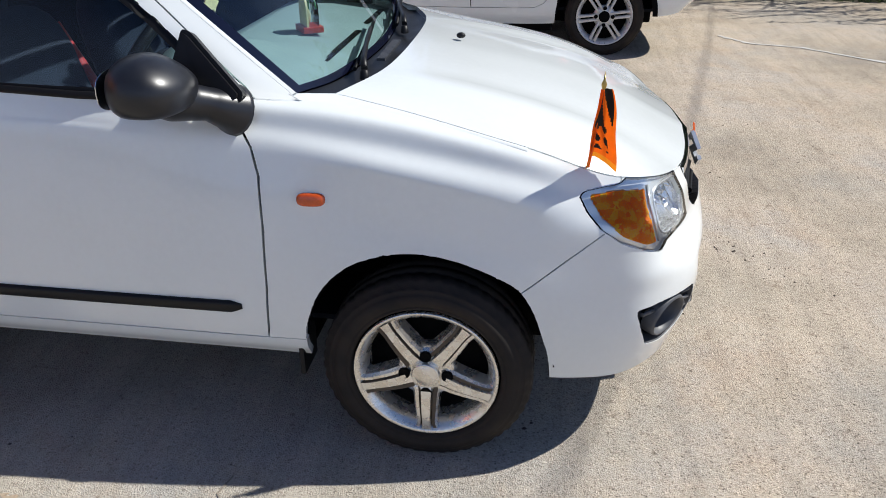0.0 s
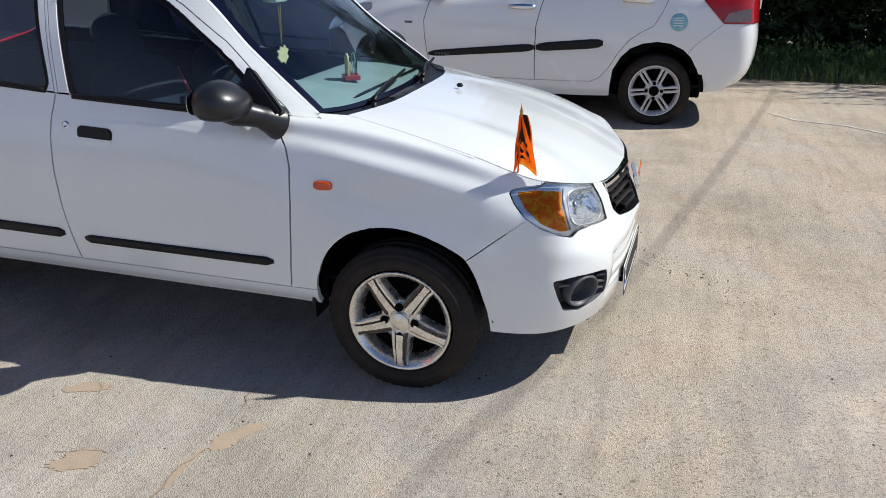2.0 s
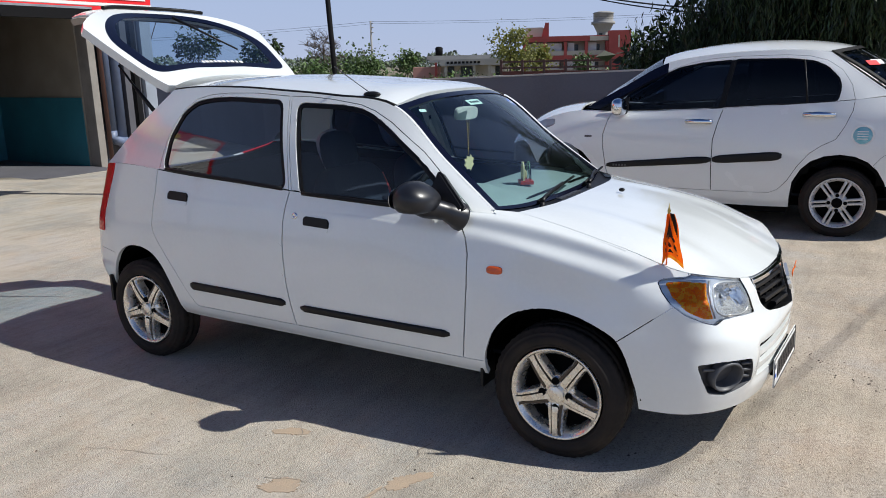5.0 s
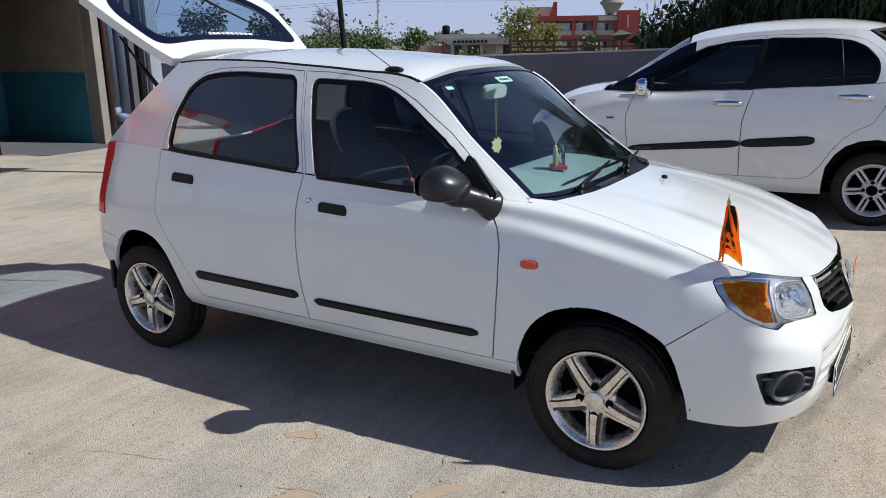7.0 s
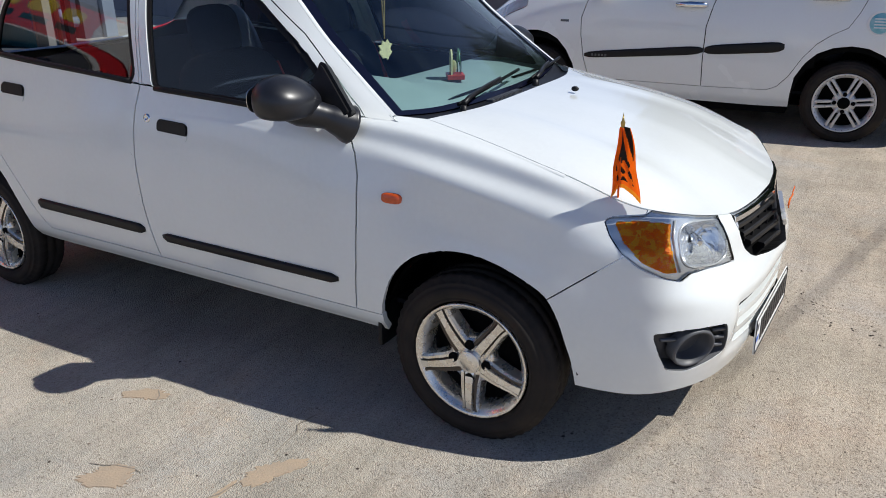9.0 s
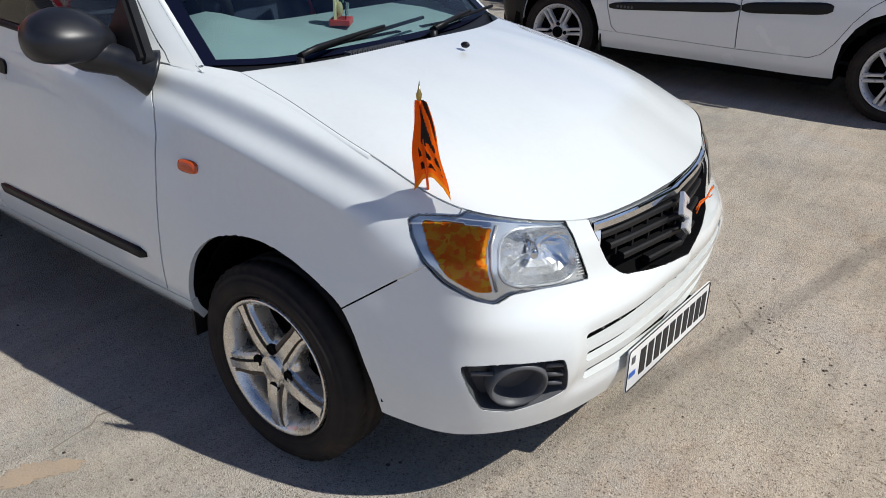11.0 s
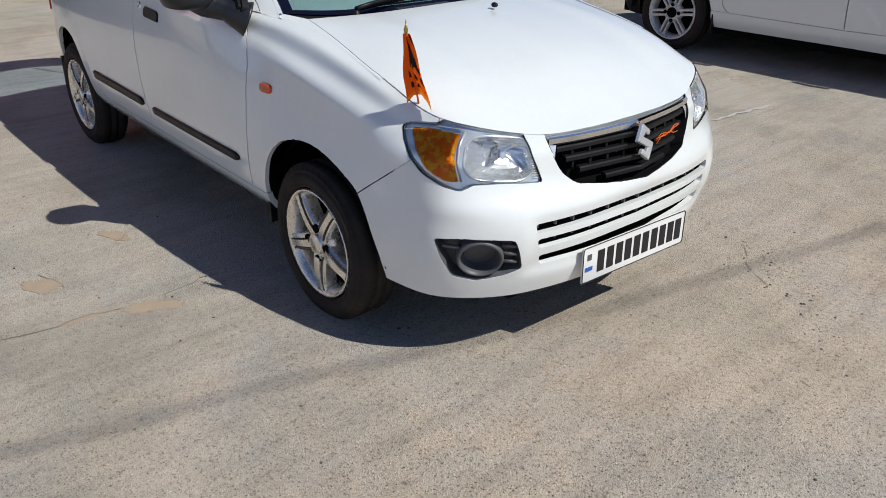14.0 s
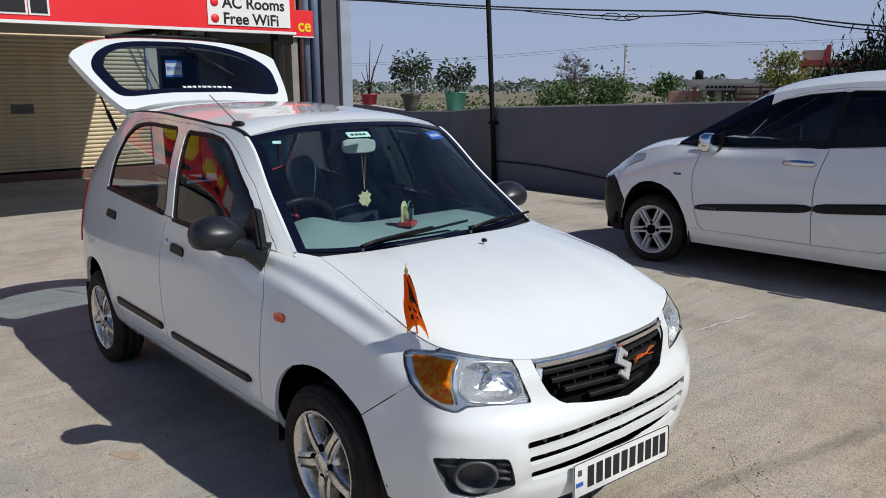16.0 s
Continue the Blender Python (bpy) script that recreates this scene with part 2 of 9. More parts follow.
def concrete():
    """Weathered screed: pale tan paste, fine aggregate, stains, a faint ochre bloom and pits."""
    m, n, l = nodes_of("weathered_concrete_yard")
    b = n["Principled BSDF"]
    b.inputs["Roughness"].default_value = 0.92
    tc = n.new("ShaderNodeTexCoord")

    def noise_at(scale, detail=6, rough=0.6):
        t = n.new("ShaderNodeTexNoise")
        t.inputs["Scale"].default_value, t.inputs["Detail"].default_value, t.inputs["Roughness"].default_value = scale, detail, rough
        l.new(tc.outputs["Object"], t.inputs["Vector"])
        return t.outputs["Fac"]

    def ramp(src, stops):
        r = n.new("ShaderNodeValToRGB")
        while len(r.color_ramp.elements) < len(stops):
            r.color_ramp.elements.new(0.5)
        for e, (p, c) in zip(r.color_ramp.elements, stops):
            e.position, e.color = p, (*c, 1)
        l.new(src, r.inputs["Fac"])
        return r.outputs["Color"]

    def mixed(a, c, fac, kind="MIX"):
        x = n.new("ShaderNodeMix")
        x.data_type, x.blend_type = "RGBA", kind
        for s, i in ((fac, 0), (a, 6), (c, 7)):
            if isinstance(s, (int, float)):
                x.inputs[i].default_value = s
            elif isinstance(s, tuple):
                x.inputs[i].default_value = (*s, 1)
            else:
                l.new(s, x.inputs[i])
        return x.outputs[2]

    base = ramp(noise_at(0.9, 9, 0.66), [(0.30, (0.29, 0.255, 0.21)), (0.43, (0.40, 0.35, 0.28)), (0.52, (0.47, 0.41, 0.335)), (0.60, (0.44, 0.40, 0.35)), (0.72, (0.58, 0.52, 0.44))])
    ochre = ramp(noise_at(1.7, 9, 0.7), [(0.53, (0, 0, 0)), (0.70, (1, 1, 1))])
    base = mixed(base, (0.43, 0.30, 0.19), mixed((0, 0, 0), ochre, 0.35))
    ash = ramp(noise_at(0.55, 9, 0.72), [(0.50, (0, 0, 0)), (0.62, (1, 1, 1))])
    base = mixed(base, (0.30, 0.295, 0.27), mixed((0, 0, 0), ash, 0.6))
    # the smooth grey screed gives way to a rougher reddish-tan stretch towards the gate
    part_xyz, slope, wob, edge = n.new("ShaderNodeSeparateXYZ"), n.new("ShaderNodeMapRange"), n.new("ShaderNodeMath"), n.new("ShaderNodeMath")
    l.new(tc.outputs["Object"], part_xyz.inputs[0])
    for key, value in (("From Min", -1.6), ("From Max", 2.2), ("To Min", -0.55), ("To Max", 0.45)):
        slope.inputs[key].default_value = value
    l.new(part_xyz.outputs["X"], slope.inputs["Value"])
    wob.operation, edge.operation, edge.use_clamp = "ADD", "MULTIPLY_ADD", True
    l.new(slope.outputs[0], wob.inputs[0])
    l.new(noise_at(0.6, 10, 0.7), wob.inputs[1])
    l.new(wob.outputs[0], edge.inputs[0])
    edge.inputs[1].default_value, edge.inputs[2].default_value = 2.6, -0.75
    coarse = edge.outputs[0]
    base = mixed(base, mixed(base, (1.0, 0.965, 0.925), 1.0, "MULTIPLY"), coarse)
    base = mixed(mixed(base, (0.90, 0.93, 0.95), 1.0, "MULTIPLY"), base, coarse)
    rust = ramp(noise_at(3.1, 12, 0.78), [(0.54, (0, 0, 0)), (0.66, (1, 1, 1))])
    base = mixed(base, (0.40, 0.30, 0.22), mixed((0, 0, 0), rust, 0.4))
    drag = n.new("ShaderNodeMapping")
    drag.inputs["Scale"].default_value = (9.0, 1.1, 1.0)
    drag.inputs["Rotation"].default_value = (0, 0, radians(28))
    l.new(tc.outputs["Object"], drag.inputs["Vector"])
    trowel = n.new("ShaderNodeTexNoise")
    trowel.inputs["Scale"].default_value, trowel.inputs["Detail"].default_value, trowel.inputs["Roughness"].default_value = 1.3, 9, 0.7
    l.new(drag.outputs[0], trowel.inputs["Vector"])
    base = mixed(base, ramp(trowel.outputs["Fac"], [(0.36, (0.78, 0.77, 0.76)), (0.5, (1, 1, 1)), (0.66, (1.14, 1.13, 1.10))]), 0.6, "MULTIPLY")
    crumb = ramp(noise_at(75, 5, 0.75), [(0.36, (0.66, 0.64, 0.61)), (0.47, (1, 1, 1)), (0.58, (1.0, 1.0, 1.0)), (0.70, (1.28, 1.26, 1.22))])
    base = mixed(mixed(base, crumb, 0.6, "MULTIPLY"), mixed(base, crumb, 1.0, "MULTIPLY"), coarse)
    holes = ramp(noise_at(23, 6, 0.8), [(0.36, (0.42, 0.37, 0.33)), (0.42, (1, 1, 1))])
    base = mixed(base, mixed(base, holes, 0.8, "MULTIPLY"), coarse)
    v = n.new("ShaderNodeTexVoronoi")
    v.inputs["Scale"].default_value = 230
    l.new(tc.outputs["Object"], v.inputs["Vector"])
    spots = ramp(v.outputs["Color"], [(0.0, (0.62, 0.60, 0.56)), (0.5, (0.96, 0.96, 0.95)), (1.0, (1.3, 1.28, 1.24))])
    base = mixed(base, spots, 0.36, "MULTIPLY")
    speck = ramp(noise_at(420, 3), [(0.30, (0.55, 0.53, 0.5)), (0.48, (1, 1, 1)), (0.75, (1.2, 1.2, 1.2))])
    base = mixed(base, speck, 0.65, "MULTIPLY")
    pits = ramp(noise_at(55, 4, 0.7), [(0.34, (0.45, 0.42, 0.38)), (0.42, (1, 1, 1))])
    base = mixed(base, pits, 0.7, "MULTIPLY")
    # single dark stones and holes, and pale grains
    for scale, lo, hi, tone, share in ((95, 0.20, 0.30, (0.22, 0.19, 0.17), 0.66), (150, 0.24, 0.34, (0.38, 0.34, 0.31), 0.55), (120, 0.20, 0.32, (1.45, 1.43, 1.38), 0.7)):
        c = n.new("ShaderNodeTexVoronoi")
        c.inputs["Scale"].default_value = scale
        l.new(tc.outputs["Object"], c.inputs["Vector"])
        dot = ramp(c.outputs["Distance"], [(lo, (1, 1, 1)), (hi, (0, 0, 0))])
        some = ramp(c.outputs["Color"], [(share, (0, 0, 0)), (share + 0.03, (1, 1, 1))])
        where_at = mixed(dot, some, 1.0, "MULTIPLY")
        base = mixed(base, mixed(base, tone, 1.0, "MULTIPLY"), mixed(mixed(where_at, (0.45, 0.45, 0.45), 1.0, "MULTIPLY"), where_at, coarse))
    base = mixed(base, (1.10, 1.10, 1.11), 1.0, "MULTIPLY")
    l.new(base, b.inputs["Base Color"])
    bp = n.new("ShaderNodeBump")
    bp.inputs["Strength"].default_value, bp.inputs["Distance"].default_value = 0.6, 0.006
    hm = n.new("ShaderNodeMath")
    hm.operation = "ADD"
    l.new(v.outputs["Distance"], hm.inputs[0])
    l.new(noise_at(60, 9, 0.75), hm.inputs[1])
    l.new(hm.outputs[0], bp.inputs["Height"])
    l.new(bp.outputs[0], b.inputs["Normal"])
    return m


M["concrete"] = concrete()
M["joint"] = surf("dark_joint_dirt", (0.25, 0.215, 0.175), 0.95, vary=0.2, scale=10, fine=200, bump=0.4)
M["patch"] = surf("smooth_ochre_repair_screed", (0.37, 0.285, 0.20), 0.92, vary=0.2, scale=14, fine=160, bump=0.5, tint=(0.30, 0.245, 0.185))
M["soil"] = surf("dry_field_soil", (0.20, 0.17, 0.11), 0.95, vary=0.25, scale=0.08, fine=3, bump=0.4, bump_scale=4)

# ---- building helpers ----


def part(name, bm, material, parent=None, label=""):
    """Links a bmesh as one mesh object under a thing or under a part."""
    mesh = bpy.data.meshes.new(name)
    bm.to_mesh(mesh)
    bm.free()
    ob = new(name, mesh)
    for mt in material if isinstance(material, (list, tuple)) else [material]:
        mesh.materials.append(mt)
    if parent:
        ob.parent = parent
    if label:
        ob["label"] = label
    return ob


def box(x0, y0, z0, x1, y1, z1, bevel=0.0, m=None):
    bm = bmesh.new()
    bmesh.ops.create_cube(bm, size=1)
    for v in bm.verts:
        v.co = Vector(((x0 + x1) / 2 + v.co.x * (x1 - x0), (y0 + y1) / 2 + v.co.y * (y1 - y0), (z0 + z1) / 2 + v.co.z * (z1 - z0)))
    if bevel:
        bmesh.ops.bevel(bm, geom=bm.edges[:], offset=bevel, segments=2, affect="EDGES", profile=0.7)
    if m:
        bm.transform(m)
    return bm


def join(*bms):
    out = bmesh.new()
    for b in bms:
        mesh = bpy.data.meshes.new("tmp")
        b.to_mesh(mesh)
        b.free()
        out.from_mesh(mesh)
        bpy.data.meshes.remove(mesh)
    return out


def tube(points, radius, sides=8, caps=True):
    """A round bar along points; radius may be a number or one a point."""
    bm = bmesh.new()
    pts = [Vector(p) for p in points]
    rad = radius if isinstance(radius, (list, tuple)) else [radius] * len(pts)
    rings = []
    up = Vector((0, 0, 1))
    for i, p in enumerate(pts):
        d = (pts[min(i + 1, len(pts) - 1)] - pts[max(i - 1, 0)]).normalized()
        a = d.cross(up if abs(d.z) < 0.95 else Vector((1, 0, 0))).normalized()
        b = d.cross(a)
        rings.append([bm.verts.new(p + rad[i] * (math.cos(2 * math.pi * k / sides) * a + math.sin(2 * math.pi * k / sides) * b)) for k in range(sides)])
    for r, q in zip(rings, rings[1:]):
        for k in range(sides):
            f = bm.faces.new((r[k], r[(k + 1) % sides], q[(k + 1) % sides], q[k]))
            f.smooth = True
    if caps:
        bm.faces.new(rings[0][::-1]), bm.faces.new(rings[-1])
    bmesh.ops.recalc_face_normals(bm, faces=bm.faces)
    return bm


def lathe(profile, steps=48, axis="y", sweep=1.0):
    """Turns (radius, along) round an axis."""
    bm = bmesh.new()
    rings = []
    full = sweep >= 0.999
    for k in range(steps if full else steps + 1):
        a = 2 * math.pi * sweep * k / steps
        ring = []
        for r, h in profile:
            c, s = r * math.cos(a), r * math.sin(a)
            ring.append(bm.verts.new((c, h, s) if axis == "y" else (c, s, h) if axis == "z" else (h, c, s)))
        rings.append(ring)
    for i in range(len(rings) if full else len(rings) - 1):
        r, q = rings[i], rings[(i + 1) % len(rings)]
        for k in range(len(profile) - 1):
            f = bm.faces.new((r[k], q[k], q[k + 1], r[k + 1]))
            f.smooth = True
    bmesh.ops.remove_doubles(bm, verts=bm.verts, dist=1e-6)
    bmesh.ops.recalc_face_normals(bm, faces=bm.faces)
    return bm


def slab(poly, depth, m=None, bevel=0.0):
    """A flat outline (x, y) given thickness along z, from 0 to depth."""
    bm = bmesh.new()
    low = [bm.verts.new((x, y, 0)) for x, y in poly]
    f = bm.faces.new(low)
    r = bmesh.ops.extrude_face_region(bm, geom=[f])
    for v in r["geom"]:
        if isinstance(v, bmesh.types.BMVert):
            v.co.z += depth
    bmesh.ops.recalc_face_normals(bm, faces=bm.faces)
    if bevel:
        top = [e for e in bm.edges if all(abs(v.co.z - depth) < 1e-6 for v in e.verts)]
        bmesh.ops.bevel(bm, geom=top, offset=bevel, segments=2, affect="EDGES")
    if m:
        bm.transform(m)
    return bm


def text_mesh(words, size, m, depth=0.002, align="CENTER", bold=0.0):
    """Lettering in the built-in font, as a bmesh standing at the pose m."""
    c = bpy.data.curves.new("letters", "FONT")
    c.body, c.size, c.extrude, c.align_x, c.align_y, c.offset = words, size, depth, align, "CENTER", bold
    ob = bpy.data.objects.new("letters", c)
    scene.collection.objects.link(ob)
    bpy.context.view_layer.update()
    mesh = bpy.data.meshes.new_from_object(ob.evaluated_get(bpy.context.evaluated_depsgraph_get()))
    bpy.data.objects.remove(ob)
    bm = bmesh.new()
    bm.from_mesh(mesh)
    bpy.data.meshes.remove(mesh)
    bm.transform(m)
    return bm


def empty(name, label, category, group="", m=None):
    e = new(name)
    if m:
        e.matrix_basis = m
    return tagged(e, label, category, group)


M["fogplastic"] = surf("dark_grey_moulded_plastic", (0.085, 0.088, 0.095), 0.5, vary=0.15, scale=12, bump=0.2, bump_scale=500, depth=0.001)
M["gate_trim"] = surf("beige_grey_trim_board", (0.34, 0.30, 0.25), 0.8, vary=0.15, bump=0.2)
M["mirror_back"] = surf("pale_grey_plastic", (0.62, 0.66, 0.60), 0.5, vary=0.06, bump=0.1)
M["white_green"] = surf("pale_green_paper", (0.62, 0.80, 0.72), 0.5, vary=0.06, bump=0.0)
# The hem's sunlit tone is put into this yellower copy of the cloth.
M["flag_sunlit"] = surf("sunlit_yellow_orange_cloth", (0.95, 0.40, 0.03), 0.7, vary=0.1, bump=0.2, bump_scale=900, depth=0.0006)
M["sedan_lamp"] = surf("clear_sedan_headlamp", (0.62, 0.60, 0.58), 0.08, metal=0.6, vary=0.35, scale=14, tint=(0.30, 0.22, 0.18), bump=0.15, bump_scale=25, coat=1.0)
M["sticker_teal"] = surf("teal_printed_sticker", (0.10, 0.38, 0.48), 0.4, vary=0.25, scale=30, tint=(0.45, 0.62, 0.66), bump=0.0)
M["grit"] = surf("dark_grit", (0.12, 0.09, 0.07), 0.9, vary=0.3, island=0.6, bump=0.0)
M["plinth"] = surf("reddish_brown_plinth", (0.16, 0.075, 0.055), 0.8, vary=0.2, scale=4, bump=0.2)
M["pale_steel"] = surf("pale_steel_sheet", (0.40, 0.44, 0.50), 0.45, metal=0.3, vary=0.12, scale=2, bump=0.3, bump_scale=6, depth=0.02)
M["verge"] = surf("damp_verge_earth", (0.10, 0.085, 0.05), 0.95, vary=0.3, scale=3, bump=0.5, bump_scale=40)
# The distance haze is mixed into this paler, greyer leaf colour.
M["leaf_haze"] = surf("haze_tinted_far_foliage", (0.14, 0.17, 0.13), 0.9, vary=0.2, island=0.3, bump=0.0)

M["bezel"] = surf("satin_silver_bezel", (0.86, 0.88, 0.90), 0.18, metal=0.6, vary=0.05, scale=25, bump=0.0)


def amber_cells():
    """Amber lamp plastic over facets: deep orange, with sunny hot spots coloured in as bright yellow cells."""
    m, n, l = nodes_of("amber_facet_plastic")
    b = n["Principled BSDF"]
    tc, v, r = n.new("ShaderNodeTexCoord"), n.new("ShaderNodeTexVoronoi"), n.new("ShaderNodeValToRGB")
    v.inputs["Scale"].default_value, v.distance = 80, "CHEBYCHEV"
    l.new(tc.outputs["Object"], v.inputs["Vector"])
    for p, c in ((0.15, (1.0, 0.20, 0.002)), (0.50, (1.0, 0.33, 0.004)), (0.85, (1.0, 0.62, 0.03))):
        e = r.color_ramp.elements.new(p)
        e.color = (*c, 1)
    r.color_ramp.elements.remove(r.color_ramp.elements[0])
    r.color_ramp.elements.remove(r.color_ramp.elements[-1])
    l.new(v.outputs["Color"], r.inputs["Fac"])
    l.new(r.outputs["Color"], b.inputs["Base Color"])
    b.inputs["Roughness"].default_value = 0.5
    b.inputs["Specular IOR Level"].default_value = 0.2
    bp = n.new("ShaderNodeBump")
    bp.inputs["Strength"].default_value, bp.inputs["Distance"].default_value = 0.25, 0.004
    l.new(v.outputs["Distance"], bp.inputs["Height"])
    l.new(bp.outputs[0], b.inputs["Normal"])
    # daylight that has come in through the lens glows through the plastic
    glow, mix = n.new("ShaderNodeBsdfTranslucent"), n.new("ShaderNodeMixShader")
    mix.inputs[0].default_value = 0.4
    l.new(r.outputs["Color"], glow.inputs["Color"])
    l.new(b.outputs[0], mix.inputs[1])
    l.new(glow.outputs[0], mix.inputs[2])
    l.new(mix.outputs[0], n["Material Output"].inputs["Surface"])
    return m


M["amber_cells"] = amber_cells()
M["glass_border"] = surf("blue_black_glass_border", (0.005, 0.006, 0.016), 0.08, vary=0.1, bump=0.0, coat=0.0, rough_vary=0.02, spec=0.3)
M["rear_glass"] = clear("blue_tinted_rear_glass", (0.52, 0.66, 0.78), 1.5)
M["groove_dirt"] = surf("brown_dirt_in_grooves", (0.10, 0.075, 0.05), 0.8, vary=0.2, bump=0.1)
M["bay_wall"] = surf("darker_beige_bay_wall", (0.30, 0.265, 0.21), 0.9, vary=0.2, scale=1.6, bump=0.2)


def thin_cloth(m, colour, share=0.45):
    """Lets part of the light through a thin cloth."""
    n, l = m.node_tree.nodes, m.node_tree.links
    t, mix = n.new("ShaderNodeBsdfTranslucent"), n.new("ShaderNodeMixShader")
    t.inputs["Color"].default_value = (*colour, 1)
    mix.inputs[0].default_value = share
    l.new(n["Principled BSDF"].outputs[0], mix.inputs[1])
    l.new(t.outputs[0], mix.inputs[2])
    l.new(mix.outputs[0], n["Material Output"].inputs["Surface"])


thin_cloth(M["flag"], (1.0, 0.26, 0.012))
thin_cloth(M["flag_sunlit"], (1.0, 0.45, 0.03))
thin_cloth(M["leaf_yellow"], (0.22, 0.24, 0.04), 0.3)
M["hatch_lamp"] = surf("bright_red_lamp_plastic", (0.62, 0.014, 0.016), 0.15, vary=0.2, scale=25, bump=0.2, bump_scale=60, coat=0.3, depth=0.003, spec=0.3)
M["pillar_grey"] = surf("grimy_grey_pillar_plaster", (0.27, 0.25, 0.225), 0.9, vary=0.2, scale=3, bump=0.2)
from mathutils.bvhtree import BVHTree
from mathutils.interpolate import poly_3d_calc

# ---- car-body helpers ----


def ease(t):
    t = min(1.0, max(0.0, t))
    return t * t * (3 - 2 * t)


def smooth_skin(bm):
    """The uncut surface, to take even shading from: its tree, and each face's corners and normals."""
    bm.normal_update()
    tree = BVHTree.FromBMesh(bm)
    faces = []
    for f in bm.faces:
        no = [v.normal.copy() for v in f.verts]
        for v, q in zip(f.verts, no):
            if abs(v.co.y) < 1e-4:
                q.y = 0
        faces.append(([v.co.copy() for v in f.verts], no))
    return tree, faces


def calm(ob, skins):
    """Gives a cut panel the shading of the uncut surface."""
    mesh = ob.data
    known = {}
    out = [Vector((0, 0, 1))] * len(mesh.loops)

    def shade(i):
        if i not in known:
            c = mesh.vertices[i].co
            best = None
            for tree, faces in skins:
                p, _, k, d = tree.find_nearest(Vector((c.x, -abs(c.y), c.z)), 0.012)
                if k is not None and (best is None or d < best[0]):
                    best = (d, p, faces[k])
            if best:
                w = poly_3d_calc(best[2][0], best[1])
                q = sum((n * a for n, a in zip(best[2][1], w)), Vector())
                if c.y > 0:
                    q.y = -q.y
                known[i] = q.normalized()
            else:
                known[i] = mesh.vertices[i].normal.copy()
        return known[i]

    for f in mesh.polygons:
        for li in f.loop_indices:
            q = shade(mesh.loops[li].vertex_index) if f.use_smooth else f.normal.copy()
            out[li] = q if q.dot(f.normal) > -0.2 else -q
    mesh.normals_split_custom_set(out)


def glide(P, m):
    """Catmull-Rom through the rows of P (evenly spaced), m steps a span, along axis 0."""
    P = np.asarray(P, float)
    n = len(P)
    ext = np.concatenate([[2 * P[0] - P[1]], P, [2 * P[-1] - P[-2]]])
    out = []
    for i in range(n - 1):
        a, b, c, d = ext[i], ext[i + 1], ext[i + 2], ext[i + 3]
        for k in range(m):
            t = k / m
            out.append(0.5 * (2 * b + (c - a) * t + (2 * a - 5 * b + 4 * c - d) * t * t + (3 * b - a - 3 * c + d) * t ** 3))
    out.append(P[-1])
    return np.array(out)


def along(P, t0, t1, n):
    """n points of the glide through P between the row indices t0 and t1."""
    fine = glide(P, 40)
    idx = np.linspace(t0, t1, n) * 40
    lo = np.clip(idx.astype(int), 0, len(fine) - 2)
    f = (idx - lo)[:, None]
    return fine[lo] * (1 - f) + fine[lo + 1] * f


def even(P, n):
    """The glide through P cut into n points at even distances."""
    fine = glide(P, 40)
    d = np.concatenate([[0], np.cumsum(np.linalg.norm(np.diff(fine, axis=0), axis=1))])
    s = np.linspace(0, d[-1], n)
    return np.stack([np.interp(s, d, fine[:, k]) for k in range(3)], 1)


def coons(low, high, left, right):
    """The grid that fills four edges: low and high run from left to right, left and right from low to high."""
    nu, nv = len(low), len(left)
    u, v = np.linspace(0, 1, nu)[None, :, None], np.linspace(0, 1, nv)[:, None, None]
    return ((1 - v) * low[None] + v * high[None] + (1 - u) * left[:, None] + u * right[:, None]
            - ((1 - u) * (1 - v) * low[0] + u * (1 - v) * low[-1] + (1 - u) * v * high[0] + u * v * high[-1]))


def grid_mesh(G, flip=False):
    bm = bmesh.new()
    V = [[bm.verts.new(p) for p in row] for row in G]
    for r, q in zip(V, V[1:]):
        for k in range(len(r) - 1):
            quad = (r[k], r[k + 1], q[k + 1], q[k])
            f = bm.faces.new(quad[::-1] if flip else quad)
            f.smooth = True
    bmesh.ops.remove_doubles(bm, verts=bm.verts, dist=1e-5)
    return bm


def rounded(pts, r, k=4):
    """An outline with its corners rounded to about the radius r."""
    out = []
    n = len(pts)
    for i in range(n):
        p0, p, p1 = (Vector(pts[j % n]) for j in (i - 1, i, i + 1))
        a, b = p0 - p, p1 - p
        q = min(r, a.length * 0.45, b.length * 0.45)
        s, e = p + a.normalized() * q, p + b.normalized() * q
        for j in range(k + 1):
            t = j / k
            c = s * (1 - t) ** 2 + p * 2 * t * (1 - t) + e * t * t
            out.append((c.x, c.y))
    return out


def grown(pts, d):
    """The outline moved outward by d (inward: minus)."""
    n = len(pts)
    area = sum(pts[i][0] * pts[(i + 1) % n][1] - pts[(i + 1) % n][0] * pts[i][1] for i in range(n))
    sgn = 1 if area > 0 else -1
    out = []
    for i in range(n):
        a, p, b = Vector(pts[i - 1]), Vector(pts[i]), Vector(pts[(i + 1) % n])
        t = (b - a).normalized()
        out.append((p.x + sgn * t.y * d, p.y - sgn * t.x * d))
    return out


def inside(poly, u, w):
    hit = False
    n = len(poly)
    for i in range(n):
        (a, b), (c, d) = poly[i], poly[(i + 1) % n]
        if (b > w) != (d > w) and u < (c - a) * (w - b) / (d - b) + a:
            hit = not hit
    return hit


